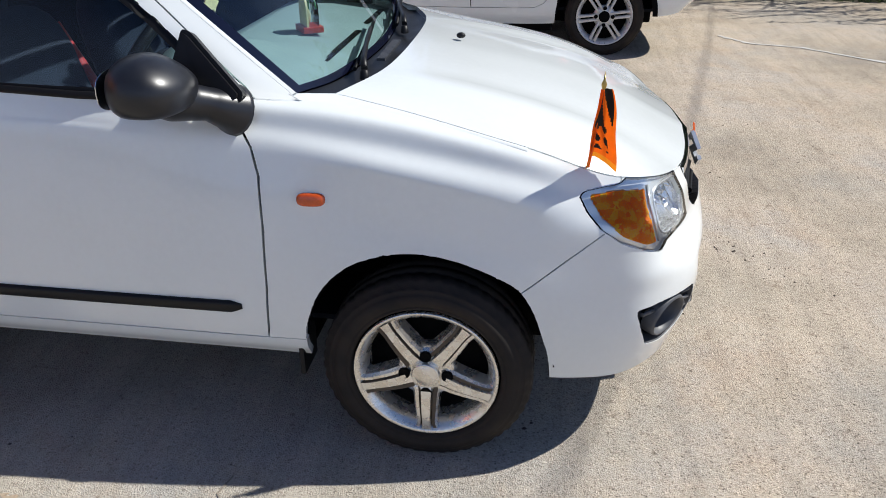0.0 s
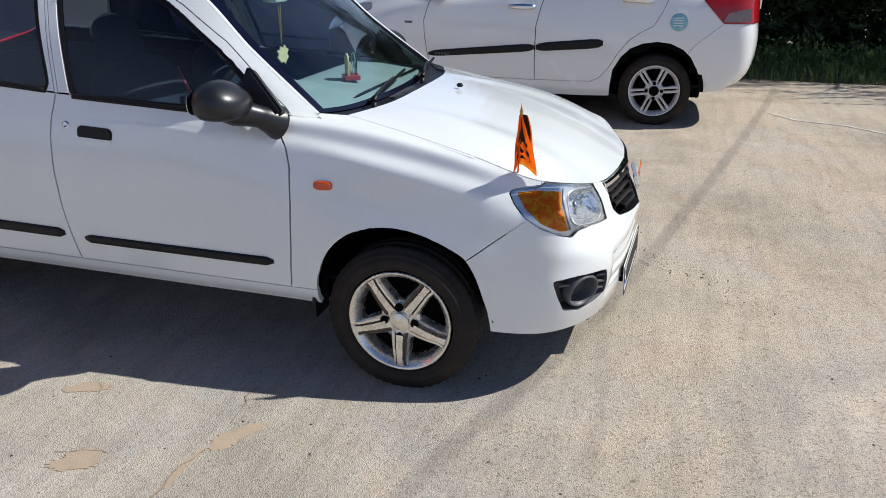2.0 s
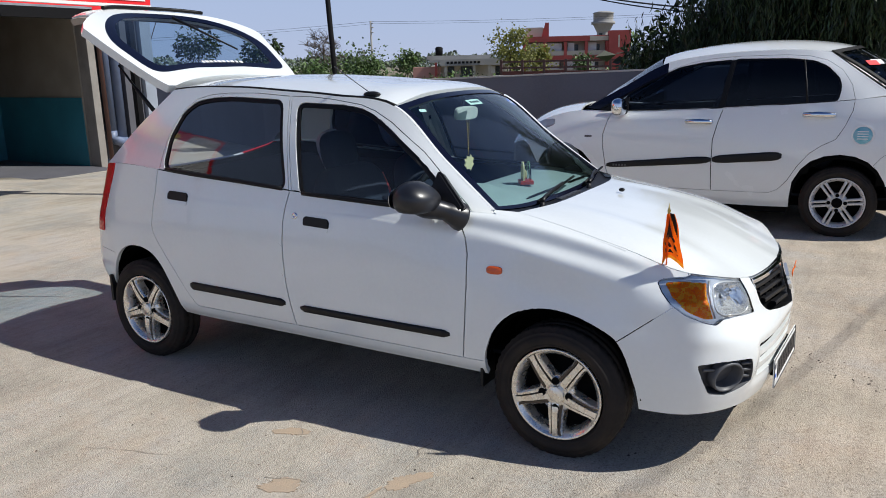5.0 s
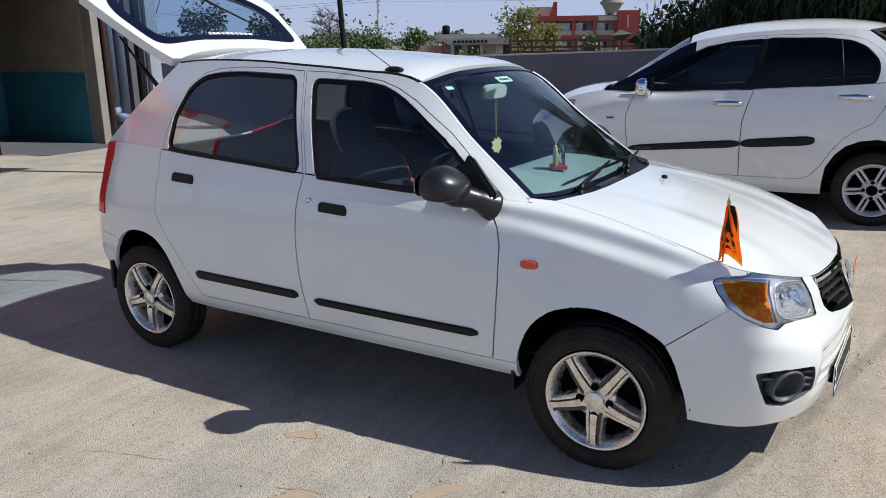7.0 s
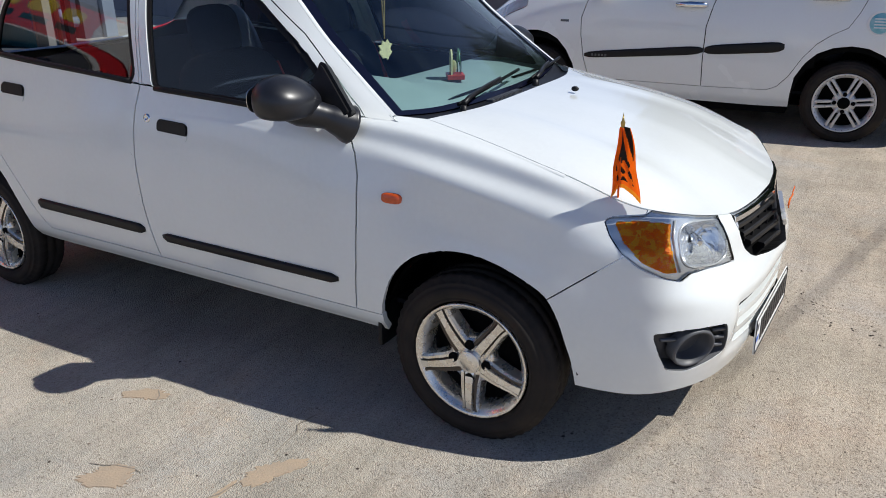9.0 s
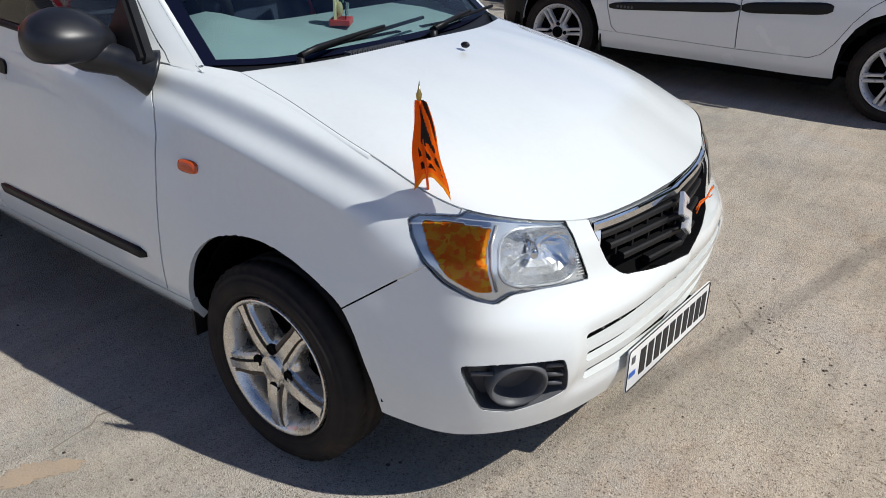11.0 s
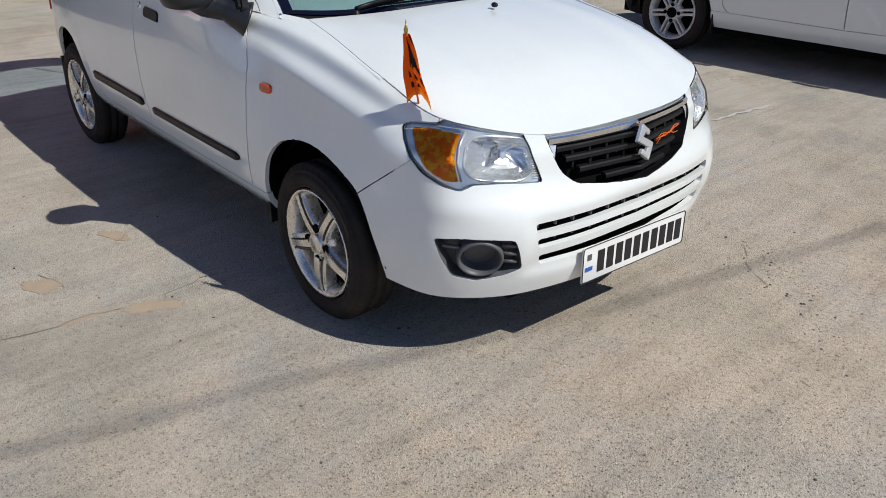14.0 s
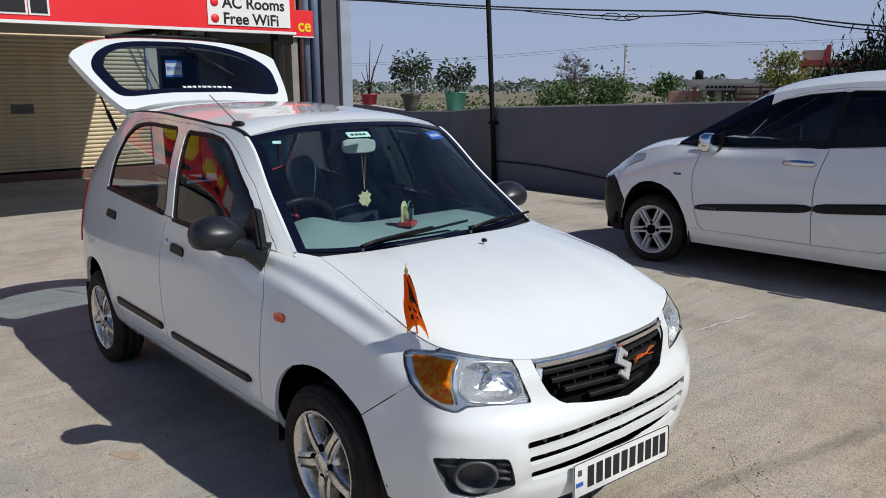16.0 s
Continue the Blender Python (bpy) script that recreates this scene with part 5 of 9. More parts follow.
# open bay interior
part("bay_back", box(FX - 3.3, 3.3, -0.5, FX - 3.2, 7.4, 0.98), M["teal_wall"], shop, "teal painted dado")
part("bay_back", box(FX - 3.3, 3.3, 0.982, FX - 3.2, 7.4, 3.2), M["bay_wall"], shop)
part("bay_side", box(FX - 3.2, 6.69, -0.5, FX - 0.3, 6.79, 3.2), M["bay_wall"], shop)
part("bay_dado", box(FX - 3.19, 6.67, -0.44, FX - 0.305, 6.687, 0.98), M["teal_wall"], shop, "teal painted dado")
part("bay_side", box(FX - 3.2, 3.62, -0.5, FX - 0.3, 3.72, 3.2), M["bay_wall"], shop)
part("bay_ceiling", box(FX - 3.3, 3.3, 3.2, FX - 0.3, 7.4, 3.3), M["wall_dark"], shop)
part("bay_column", box(FX - 3.19, 4.35, -0.44, FX - 3.0, 4.55, 1.0, 0.01), M["teal_wall"], shop)
part("bay_column", box(FX - 3.19, 4.35, 1.003, FX - 3.0, 4.55, 3.2, 0.01), M["bay_wall"], shop)
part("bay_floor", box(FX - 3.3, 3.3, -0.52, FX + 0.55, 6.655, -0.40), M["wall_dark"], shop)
part("meter_box", box(FX - 3.19, 5.55, 1.05, FX - 3.08, 5.85, 1.32, 0.01), M["fogplastic"], shop, "grey meter box with wires")
for k in range(3):
    part("loose_wire", tube([(FX - 3.15, 5.7, 1.3), (FX - 3.15, 5.62 - 0.1 * k, 1.7), (FX - 3.15, 5.3 + 0.3 * k, 3.1)], 0.012, 5), M["wire"], shop)
part("conduit", tube([(FX - 3.15, 4.6, 1.42), (FX - 3.15, 6.8, 1.44)], 0.014, 6), M["wire"], shop)
# entry glazing
part("glazing_frame", join(box(FX - 0.06, 3.80, -0.4, FX - 0.0, 3.86, 2.95), box(FX - 0.06, 4.55, -0.4, FX, 4.62, 2.95), box(FX - 0.06, 3.86, 2.20, FX, 4.55, 2.26)), M["steel_dark"], shop)
part("glazing", box(FX - 0.04, 3.86, 0.05, FX - 0.03, 4.55, 2.2), M["film"], shop, "dark entry glass")
card = part("entry_card", box(FX - 0.025, 3.96, 1.80, FX - 0.015, 4.28, 2.10, 0.004), M["sign_white"], shop, "white entry notice with blue edge")
part("card_border", join(box(FX - 0.016, 3.95, 1.79, FX - 0.008, 4.29, 1.83), box(FX - 0.016, 3.95, 2.07, FX - 0.008, 4.29, 2.11)), M["blue_ink"], card)
face_x = lambda x, y, z: Matrix.Translation((x, y, z)) @ Matrix.Rotation(radians(90), 4, "Z") @ Matrix.Rotation(radians(90), 4, "X")
part("card_words", text_mesh("ENTRY", 0.092, face_x(FX - 0.011, 4.12, 1.95), 0.001, bold=0.002), M["blue_ink"], card)
# small rear fascia
part("inner_fascia", box(FX + 0.05, 4.6, 2.66, FX + 0.10, 7.24, 3.20, 0.004), M["sign_red"], shop, "dark red fascia board with yellow letters")
part("fascia_words", text_mesh("ce", 0.36, face_x(FX + 0.104, 7.02, 2.87), 0.003, bold=0.008), M["sign_yellow"], shop)
part("fascia_edge", box(FX + 0.05, 4.6, 2.635, FX + 0.11, 7.24, 2.657), M["sign_white"], shop)

# rolling shutter: ribbed slats
sh = tagged(empty("rolling_shutter", "closed cream rolling steel shutter, dusty", "shutter"), kind="structure")
def shutter_slat():
    bm = bmesh.new()
    rows = []
    for y in (-4.15, 3.60):
        rows.append([bm.verts.new((dx, y, dz)) for dx, dz in ((0.0, 0.0), (0.014, 0.006), (0.020, 0.024), (0.020, 0.042), (0.014, 0.060), (0.0, 0.066), (-0.004, 0.075))])
    for k in range(6):
        bm.faces.new((rows[0][k], rows[1][k], rows[1][k + 1], rows[0][k + 1])).smooth = True
    bmesh.ops.recalc_face_normals(bm, faces=bm.faces)
    return bm
first = part("slat", shutter_slat(), M["shutter"], sh)
first.location = (FX - 0.05, 0, 0.125)
for k in range(1, 37):
    o = new("slat", first.data)
    o.parent = sh
    o.location = (FX - 0.05, 0, 0.125 + 0.0755 * k)
part("guide_channel", box(FX - 0.07, 3.58, 0.12, FX + 0.01, 3.63, 2.95), M["pale_steel"], sh)
part("bottom_bar", box(FX - 0.07, -4.15, 0.121, FX - 0.01, 3.58, 0.16), M["steel_dark"], sh)
part("lock_plate", box(FX - 0.03, 1.18, 1.16, FX - 0.015, 1.55, 1.32, 0.004), M["fogplastic"], sh, "dark lock plate")

# ---- red hoarding and canopy ----
sign = empty("hoarding", "large red printed vinyl hoarding on black posts", "sign")
part("panel", box(-6.91, -5.2, 2.26, -6.86, 3.28, 3.5, 0.004), M["sign_red"], sign)
part("panel_edge", box(-6.915, -5.2, 2.225, -6.85, 3.28, 2.257), M["sign_white"], sign, "white bottom edge")
SXF = -6.856
part("list_board", box(SXF, 2.10, 2.30, SXF + 0.006, 3.20, 3.42), M["sign_white"], sign, "white list of services")
for k, words in enumerate(("Free WiFi", "AC Rooms", "Restaurant")):
    z = 2.375 + 0.186 * k
    part("bullet", (lambda b: (b.transform(Matrix.Translation((SXF + 0.010, 2.19, z))), b)[1])(lathe([(0.0, 0.0), (0.05, 0.0), (0.051, -0.004)], 24, axis="x")), M["sign_red"], sign)
    part("lettering", text_mesh(words, 0.185, face_x(SXF + 0.008, 2.29, z), 0.001, "LEFT", 0.004), M["ink"], sign)
for k, (y, w) in enumerate(((-0.95, 0.24), (-0.62, 0.24), (-0.30, 0.24), (0.02, 0.24), (0.27, 0.16))):
    part("numeral_bar", box(SXF, y - w / 2 - 0.02, 2.31, SXF + 0.004, y + w / 2 + 0.02, 2.60), M["sign_white"], sign)
    part("numeral_bar", box(SXF + 0.0045, y - w / 2, 2.33, SXF + 0.008, y + w / 2, 2.58), M["ink"], sign)
rs = random.Random(5)
for k in range(7):
    y = -4.0 + 0.56 * k
    h = rs.uniform(0.20, 0.30)
    blk = slab(rounded([(-0.22, -h), (0.16, -h), (0.24, h * 0.7), (0.05, h), (-0.2, h * 0.6)], 0.12), 0.004, face_x(SXF, y, 3.05 + rs.uniform(-0.05, 0.06)))
    part("script_shape", blk, M["sign_yellow"], sign, "yellow lettering shape")
part("picture_board", box(SXF, -5.1, 2.4, SXF + 0.006, -4.45, 3.4), M["sign_white"], sign)
for k in range(6):
    part("script_bar", box(SXF, -4.2 + 0.5 * k, 2.48, SXF + 0.004, -3.86 + 0.5 * k, 2.66), M["ink"], sign)
for y in (-5.1, -1.6, 3.02):
    part("post", box(-6.99, y - 0.035, 0.0, -6.92, y + 0.035, 2.7), M["steel_dark"], sign, "black steel post")
CANOPY_END = 2.95
canopy = empty("canopy", "sheet-metal canopy roof between hoarding and building", "canopy")
part("roof_sheet", box(-12.98, -5.2, 2.52, -6.93, CANOPY_END, 2.56), M["galv"], canopy)
for y in (-5.1, -1.6, 2.90):
    part("rafter", box(-12.98, y - 0.04, 2.44, -6.995, y + 0.04, 2.517), M["steel_dark"], canopy)

# This small sheet is added over the bay to keep its inside dim.
part("roof_sheet", box(-12.98, 4.35, 2.60, -11.9, 6.15, 2.64), M["galv"], canopy)
part("front_beam", box(-12.02, 4.35, 2.42, -11.9, 6.15, 2.597), M["steel_dark"], canopy, "black canopy beam")

# ---- pole, pots, cables ----
pole = empty("wall_pole", "slender black steel pole fixed to the wall", "pole")
part("shaft", tube([(-6.93, 6.925, 0.0), (-6.99, 6.925, 1.2), (-7.19, 6.925, 4.6)], [0.045, 0.042, 0.04], 12), M["steel_dark"], pole)
part("clamp", box(-7.05, 6.90, 0.95, -6.91, 7.0, 1.0, 0.004), M["steel_dark"], pole)


def cable(points, r, sag=0.0, n=16, name="overhead_cable", label="black overhead cable bundle beyond the wall"):
    pts = []
    for a, b in zip(points, points[1:]):
        for k in range(n):
            t = k / n
            p = Vector(a).lerp(Vector(b), t)
            p.z -= sag * 4 * t * (1 - t)
            pts.append(p)
    pts.append(Vector(points[-1]))
    ob = part("strand", tube(pts, r, 6), M["wire"])
    th = empty(name, label, "cable")
    ob.parent = th
    return th


def wall_top(x):
    return float(np.interp(x, [p[0] for p in WALL_LINE], [p[2] for p in WALL_LINE])) + 0.026


def wall_y(x):
    return float(np.interp(x, [p[0] for p in WALL_LINE], [p[1] for p in WALL_LINE])) + 0.1


def potted(x, kind, r, h, mt, label):
    t = empty("potted_plant", label, "plant", "pots on the wall")
    z = wall_top(x)
    if kind == "clay":
        prof = [(0.0, 0.0), (r * 0.62, 0.0), (r * 0.72, h * 0.3), (r * 0.95, h * 0.75), (r * 1.12, h * 0.86), (r * 1.12, h), (r * 0.95, h), (r * 0.9, h * 0.85), (0, h * 0.84)]
    else:
        prof = [(0.0, 0.0), (r * 0.78, 0.0), (r * 0.95, h * 0.92), (r * 1.06, h * 0.93), (r * 1.06, h), (r * 0.92, h), (r * 0.88, h * 0.9), (0, h * 0.88)]
    b = lathe(prof, 36, axis="z")
    if kind == "ribbed":
        for v in b.verts:
            a = math.atan2(v.co.y, v.co.x)
            if v.co.z > 0.02 and v.co.z < h * 0.9:
                k = 1 + 0.05 * (1 if int(a / (2 * math.pi) * 18 + 100) % 2 else -1)
                v.co.x *= k
                v.co.y *= k
    b.transform(Matrix.Translation((x, wall_y(x), z)))
    part("pot", b, mt, t)
    return t, z + h * 0.86
# ---- hatchback: lamps, nose, trims ----
lens_f = outward(lens_f)
AMBER_PANE = rounded([(-0.054, 0.726), (-0.045, 0.737), (0.025, 0.739), (0.098, 0.733), (0.087, 0.69), (0.090, 0.65), (0.102, 0.613), (0.064, 0.615), (0.003, 0.640), (-0.038, 0.682)], 0.006, 3)


def lamp_at(u, z, depth):
    """A point behind the lens, u along the lamp."""
    hit, no, _, _ = skin.ray_cast(Vector((0.8 * u + 0.6 * 1.5, 0.6 * u - 0.8 * 1.5, z)), Vector((-0.6, 0.8, 0)))
    return None if hit is None else hit - Vector((0.6, -0.8, 0)) * depth


def lamp_sheet(u0, u1, z0, z1, depth, step=0.0045, keep=None):
    bm = bmesh.new()
    nu, nz = int((u1 - u0) / step), int((z1 - z0) / step)
    V = {}
    for i in range(nu + 1):
        for j in range(nz + 1):
            u, z = u0 + step * i, z0 + step * j
            p = lamp_at(u, z, depth(u, z)) if keep is None or keep(u, z) else None
            if p:
                V[i, j] = bm.verts.new(p)
    for i in range(nu):
        for j in range(nz):
            q = [V.get(k) for k in ((i, j), (i + 1, j), (i + 1, j + 1), (i, j + 1))]
            if None not in q:
                bm.faces.new(q).smooth = True
    return bm


BU, BZ, BRU, BRZ = 0.199, 0.660, 0.090, 0.057


def bowl_rim(k, f):
    """A point of the round reflector at the angle k and the share f of its radius: (u, z)."""
    c, s = math.cos(k), math.sin(k)
    du = BRU * f * math.copysign(abs(c) ** 0.62, c)
    return BU + du, BZ - 0.16 * du + BRZ * f * math.copysign(abs(s) ** 0.62, s)


def bowl_in(u, z):
    return (abs(u - BU) / BRU) ** 3.2 + (abs(z - BZ + 0.16 * (u - BU)) / BRZ) ** 3.2 < 0.98


def bowl_mesh():
    """A reflector bowl of flat upright facets."""
    bm = bmesh.new()
    rnd = random.Random(3)
    n = 26
    rows = []
    for r, f in enumerate((1.0, 0.94, 0.80, 0.62, 0.44, 0.26, 0.10)):
        rows.append([bm.verts.new(lamp_at(*bowl_rim(2 * math.pi * (k + 0.5 * (r % 2)) / n, f), 0.008 + 0.060 * (1 - f * f) ** 0.8 + (0 if r < 1 else rnd.uniform(-0.0016, 0.0016)))) for k in range(n)])
    for r, q in zip(rows, rows[1:]):
        for k in range(n):
            bm.faces.new((r[k], r[(k + 1) % n], q[(k + 1) % n], q[k]))
    bm.faces.new(rows[-1])
    return bm


for flip_it in (False, True):
    src = mirrored(lens_f) if flip_it else lens_f.copy()
    turn_side = (lambda b: mirrored(b)) if flip_it else (lambda b: b)
    lamp = new("headlight")
    lamp.parent = car
    lamp["label"] = "clear headlight with amber indicator section"
    part("lens", edged(moved(src, 0.002), 0.003, 0.0), M["lens"], lamp, "clear lens")
    # thin black seal round the lens
    rim_b = bmesh.new()
    loops = [e for e in src.edges if len(e.link_faces) == 1]
    src.normal_update()
    for e in loops:
        f = e.link_faces[0]
        into = f.normal.cross((e.verts[1].co - e.verts[0].co).normalized())
        if into.dot(f.calc_center_median() - e.verts[0].co) < 0:
            into = -into
        a, b = e.verts
        q = [a.co - a.normal * 0.007, b.co - b.normal * 0.007, b.co + into * 0.0015 + b.normal * 0.001, a.co + into * 0.0015 + a.normal * 0.001]
        rim_b.faces.new([rim_b.verts.new(c) for c in q])
    part("housing_seal", rim_b, M["under"], lamp)
    part("bezel", turn_side(lamp_sheet(-0.10, 0.345, 0.585, 0.785, lambda u, z: 0.010 + 0.012 * inside(grown(AMBER_PANE, -0.006), u, z), 0.003, lambda u, z: not bowl_in(u, z))), M["bezel"], lamp, "satin silver bezel")
    part("reflector", turn_side(bowl_mesh()), M["reflector"], lamp, "silver bowl reflector")
    part("reflector_rim", turn_side(tube([lamp_at(*bowl_rim(2 * math.pi * k / 48, 1.0), 0.0095) for k in range(49)], 0.0032, 8, False)), M["bezel"], lamp)
    part("divider", turn_side(tube([lamp_at(u, z, 0.007) for u, z in ((0.104, 0.735), (0.093, 0.70), (0.094, 0.66), (0.107, 0.612))], 0.0035, 6)), M["bezel"], lamp)
    q0, q1 = lamp_at(BU - 0.016, BZ + 0.004, 0.058), lamp_at(BU - 0.012, BZ + 0.002, 0.020)
    part("bulb_shade", turn_side(tube([q0, q0.lerp(q1, 0.6), q1], [0.015, 0.013, 0.008], 16)), M["chrome"], lamp, "chrome bulb shade")
    part("bulb_collar", turn_side(tube([q0.lerp(q1, -0.1), q0.lerp(q1, 0.15)], 0.014, 16)), M["fogplastic"], lamp)
    cells = bmesh.new()
    for i in range(11):
        for j in range(9):
            u, z = -0.062 + 0.0165 * i + 0.003 * (j % 2), 0.618 + 0.0145 * j
            if all(inside(AMBER_PANE, u + du, z + dz) for du in (-0.008, 0.008) for dz in (-0.007, 0.007)):
                a, b, c, d = (lamp_at(u + du, z + dz, dp) for du, dz, dp in ((-0.0079, -0.007, 0.0030), (0.0079, -0.007, 0.0035), (0.0079, 0.007, 0.0080), (-0.0079, 0.007, 0.0075)))
                cells.faces.new([cells.verts.new(p) for p in (a, b, c, d)])
    part("prism_row", turn_side(cells), M["amber_cells"], lamp, "amber stepped prisms")
    pane = lens_f.copy()
    pane = lift(pane, carve(pane, AMBER_PANE, DIAG))
    part("indicator", turn_side(edged(moved(outward(pane), -0.0085), 0.0, 0.010)), M["amber_cells"], lamp, "amber indicator section")
    for k in range(13):
        z = 0.600 + 0.0068 * k
        pt = [lamp_at(u, z, 0.006) for u in (0.290 - 0.20 * (z - 0.60), 0.306 - 0.40 * (z - 0.60))]
        part("lens_rib", turn_side(tube(pt, 0.0016, 5)), M["white_prism"], lamp)
    src.free()
lens_f.free()

# grille
gr = new("grille")
gr.parent = car
gr["label"] = "black slatted grille with a chrome strip"
grille_f = outward(whole(grille_f))
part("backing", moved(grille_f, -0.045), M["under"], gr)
wallb = bmesh.new()
grille_f.normal_update()
for e in [e for e in grille_f.edges if len(e.link_faces) == 1]:
    a, b = e.verts
    wallb.faces.new([wallb.verts.new(c) for c in (a.co, b.co, b.co - b.normal * 0.05, a.co - a.normal * 0.05)])
part("surround", wallb, M["black"], gr)


def across_nose(z, y0, y1, back, n=25, dip=0.0):
    pts = []
    for i in range(n):
        y = y0 + (y1 - y0) * i / (n - 1)
        p, no = front_at(skin_full, y, z - dip * (1 - (2 * i / (n - 1) - 1) ** 2))
        pts.append(p - no * back)
    return pts


full = grid_mesh(hatch_shell())
skin_full = BVHTree.FromBMesh(whole(full))


def bar_along(pts, h, d):
    """A bar of height h and depth d whose face follows the points."""
    bm = bmesh.new()
    rows = []
    for i, p in enumerate(pts):
        t = (pts[min(i + 1, len(pts) - 1)] - pts[max(i - 1, 0)]).normalized()
        no = t.cross(Vector((0, 0, 1)))
        if no.x < 0:
            no = -no
        up = Vector((0, 0, 1))
        rows.append([bm.verts.new(p + no * a + up * b) for a, b in ((-d, -h / 2), (-d * 0.2, -h / 2), (0, -h * 0.3), (0, h * 0.3), (-d * 0.2, h / 2), (-d, h / 2))])
    for a, b in zip(rows, rows[1:]):
        for k in range(5):
            f = bm.faces.new((a[k], b[k], b[k + 1], a[k + 1]))
    bm.faces.new(rows[0]), bm.faces.new(rows[-1][::-1])
    bmesh.ops.recalc_face_normals(bm, faces=bm.faces)
    return bm


for z, w in ((0.667, 0.272), (0.633, 0.246), (0.597, 0.205), (0.566, 0.13)):
    part("slat", bar_along(across_nose(z, -w, w, 0.010), 0.017, 0.022), M["black"], gr)
for z, w in ((0.650, 0.26), (0.615, 0.225)):
    for k in range(-4, 5):
        p, no = front_at(skin_full, k * 0.055, z)
        if abs(k * 0.055) < w:
            part("rib", box(-0.004, -0.004, -0.009, 0.004, 0.004, 0.009, m=Matrix.Translation(p - no * 0.024)), M["black"], gr)
part("chrome_strip", bar_along(across_nose(0.690, -0.296, 0.296, -0.003, 31), 0.024, 0.014), M["chrome"], gr, "bright chrome strip")
p, no = front_at(skin_full, 0.0, 0.640)
badge_m = turned_to(p + no * 0.002, no)
hook = [(0.036, 0.026), (-0.002, 0.057), (-0.044, 0.013), (0.009, -0.018), (-0.007, -0.029), (-0.024, -0.015)]
part("badge", slab((hook + [(-a, -b) for a, b in hook])[::-1], 0.012, badge_m, 0.002), M["bezel"], gr, "silver badge of one slanted stroke")
random.seed(4)
for k in range(3):
    pts = [p + no * 0.018 + Vector((0.004 * random.random(), 0.04 + 0.018 * i, 0.008 + 0.008 * random.uniform(-1, 1) + 0.004 * k * (i - 2))) for i in range(6)]
    part("thread", tube(pts, 0.0016, 5), M["flag"], gr, "orange sacred thread")

# fog-lamp recesses
fog_f = outward(fog_f)
for flip_it in (False, True):
    src = mirrored(fog_f) if flip_it else fog_f.copy()
    fy = -1 if flip_it else 1
    fog = new("fog_lamp_recess")
    fog.parent = car
    fog["label"] = "dark grey fog-lamp recess with ribs"
    src.normal_update()
    part("backing", moved(src, -0.050), M["fogplastic"], fog)
    wb = bmesh.new()
    for e in [e for e in src.edges if len(e.link_faces) == 1]:
        a, b = e.verts
        wb.faces.new([wb.verts.new(c) for c in (a.co - a.normal * 0.001, b.co - b.normal * 0.001, b.co - b.normal * 0.052, a.co - a.normal * 0.052)])
    part("surround", wb, M["fogplastic"], fog)
    src.free()

    def on_diag(u, z, off):
        q, n2, _, _ = skin.ray_cast(Vector((0.8 * u + 0.6 * 1.5, 0.6 * u - 0.8 * 1.5, z)), Vector((-0.6, 0.8, 0)))
        if n2.x < 0:
            n2 = -n2
        q = q + n2 * off
        return (Vector((q.x, fy * q.y, q.z)), Vector((n2.x, fy * n2.y, n2.z)))

    q, n2 = on_diag(0.170, 0.383, -0.012)
    bowl = lathe([(0.0, -0.075), (0.030, -0.072), (0.046, -0.05), (0.056, -0.01), (0.059, 0.004), (0.064, 0.006), (0.068, -0.002), (0.070, -0.03)], 32, axis="z")
    bowl.transform(turned_to(q, n2) @ Matrix.Diagonal((1.0, 0.90, 1, 1)))
    part("bowl", bowl, M["fogplastic"], fog, "grey plastic fog-lamp bowl")
    q2, n3 = on_diag(0.132, 0.366, -0.055)
    cap = lathe([(0.0, 0.004), (0.017, 0.004), (0.020, 0.0), (0.020, -0.006)], 20, axis="z")
    cap.transform(turned_to(q2, n2))
    part("blank_cap", cap, M["black"], fog)
    for k, zz in enumerate((0.425, 0.398, 0.370)):
        a, b = on_diag(0.232, zz, -0.020)[0], on_diag(0.270, zz - 0.001, -0.010)[0]
        part("rib", tube([a, b], 0.006, 6), M["fogplastic"], fog)
    a, b = on_diag(0.060, 0.427, -0.010)[0], on_diag(0.112, 0.420, -0.02)[0]
    part("rib", tube([a, b], 0.006, 6), M["fogplastic"], fog)
fog_f.free()

# lower intake backing and ribs
intake = new("lower_intake")
intake.parent = car
intake["label"] = "dark lower bumper intake with ribs"
bk = bmesh.new()
rows = [[bk.verts.new(p) for p in across_nose(z, -0.42, 0.42, 0.040, 25)] for z in (0.33, 0.42, 0.51)]
for a, b in zip(rows, rows[1:]):
    for k in range(24):
        bk.faces.new((a[k], a[k + 1], b[k + 1], b[k]))
part("backing", bk, M["under"], intake)
for k in range(-6, 7):
    for z0, z1 in ((0.462, 0.49), (0.418, 0.448)):
        p, no = front_at(skin_full, k * 0.062, (z0 + z1) / 2)
        part("rib", box(-0.005, -0.003, -0.014, 0.005, 0.003, 0.014, m=Matrix.Translation(p - no * 0.018)), M["fogplastic"], intake)

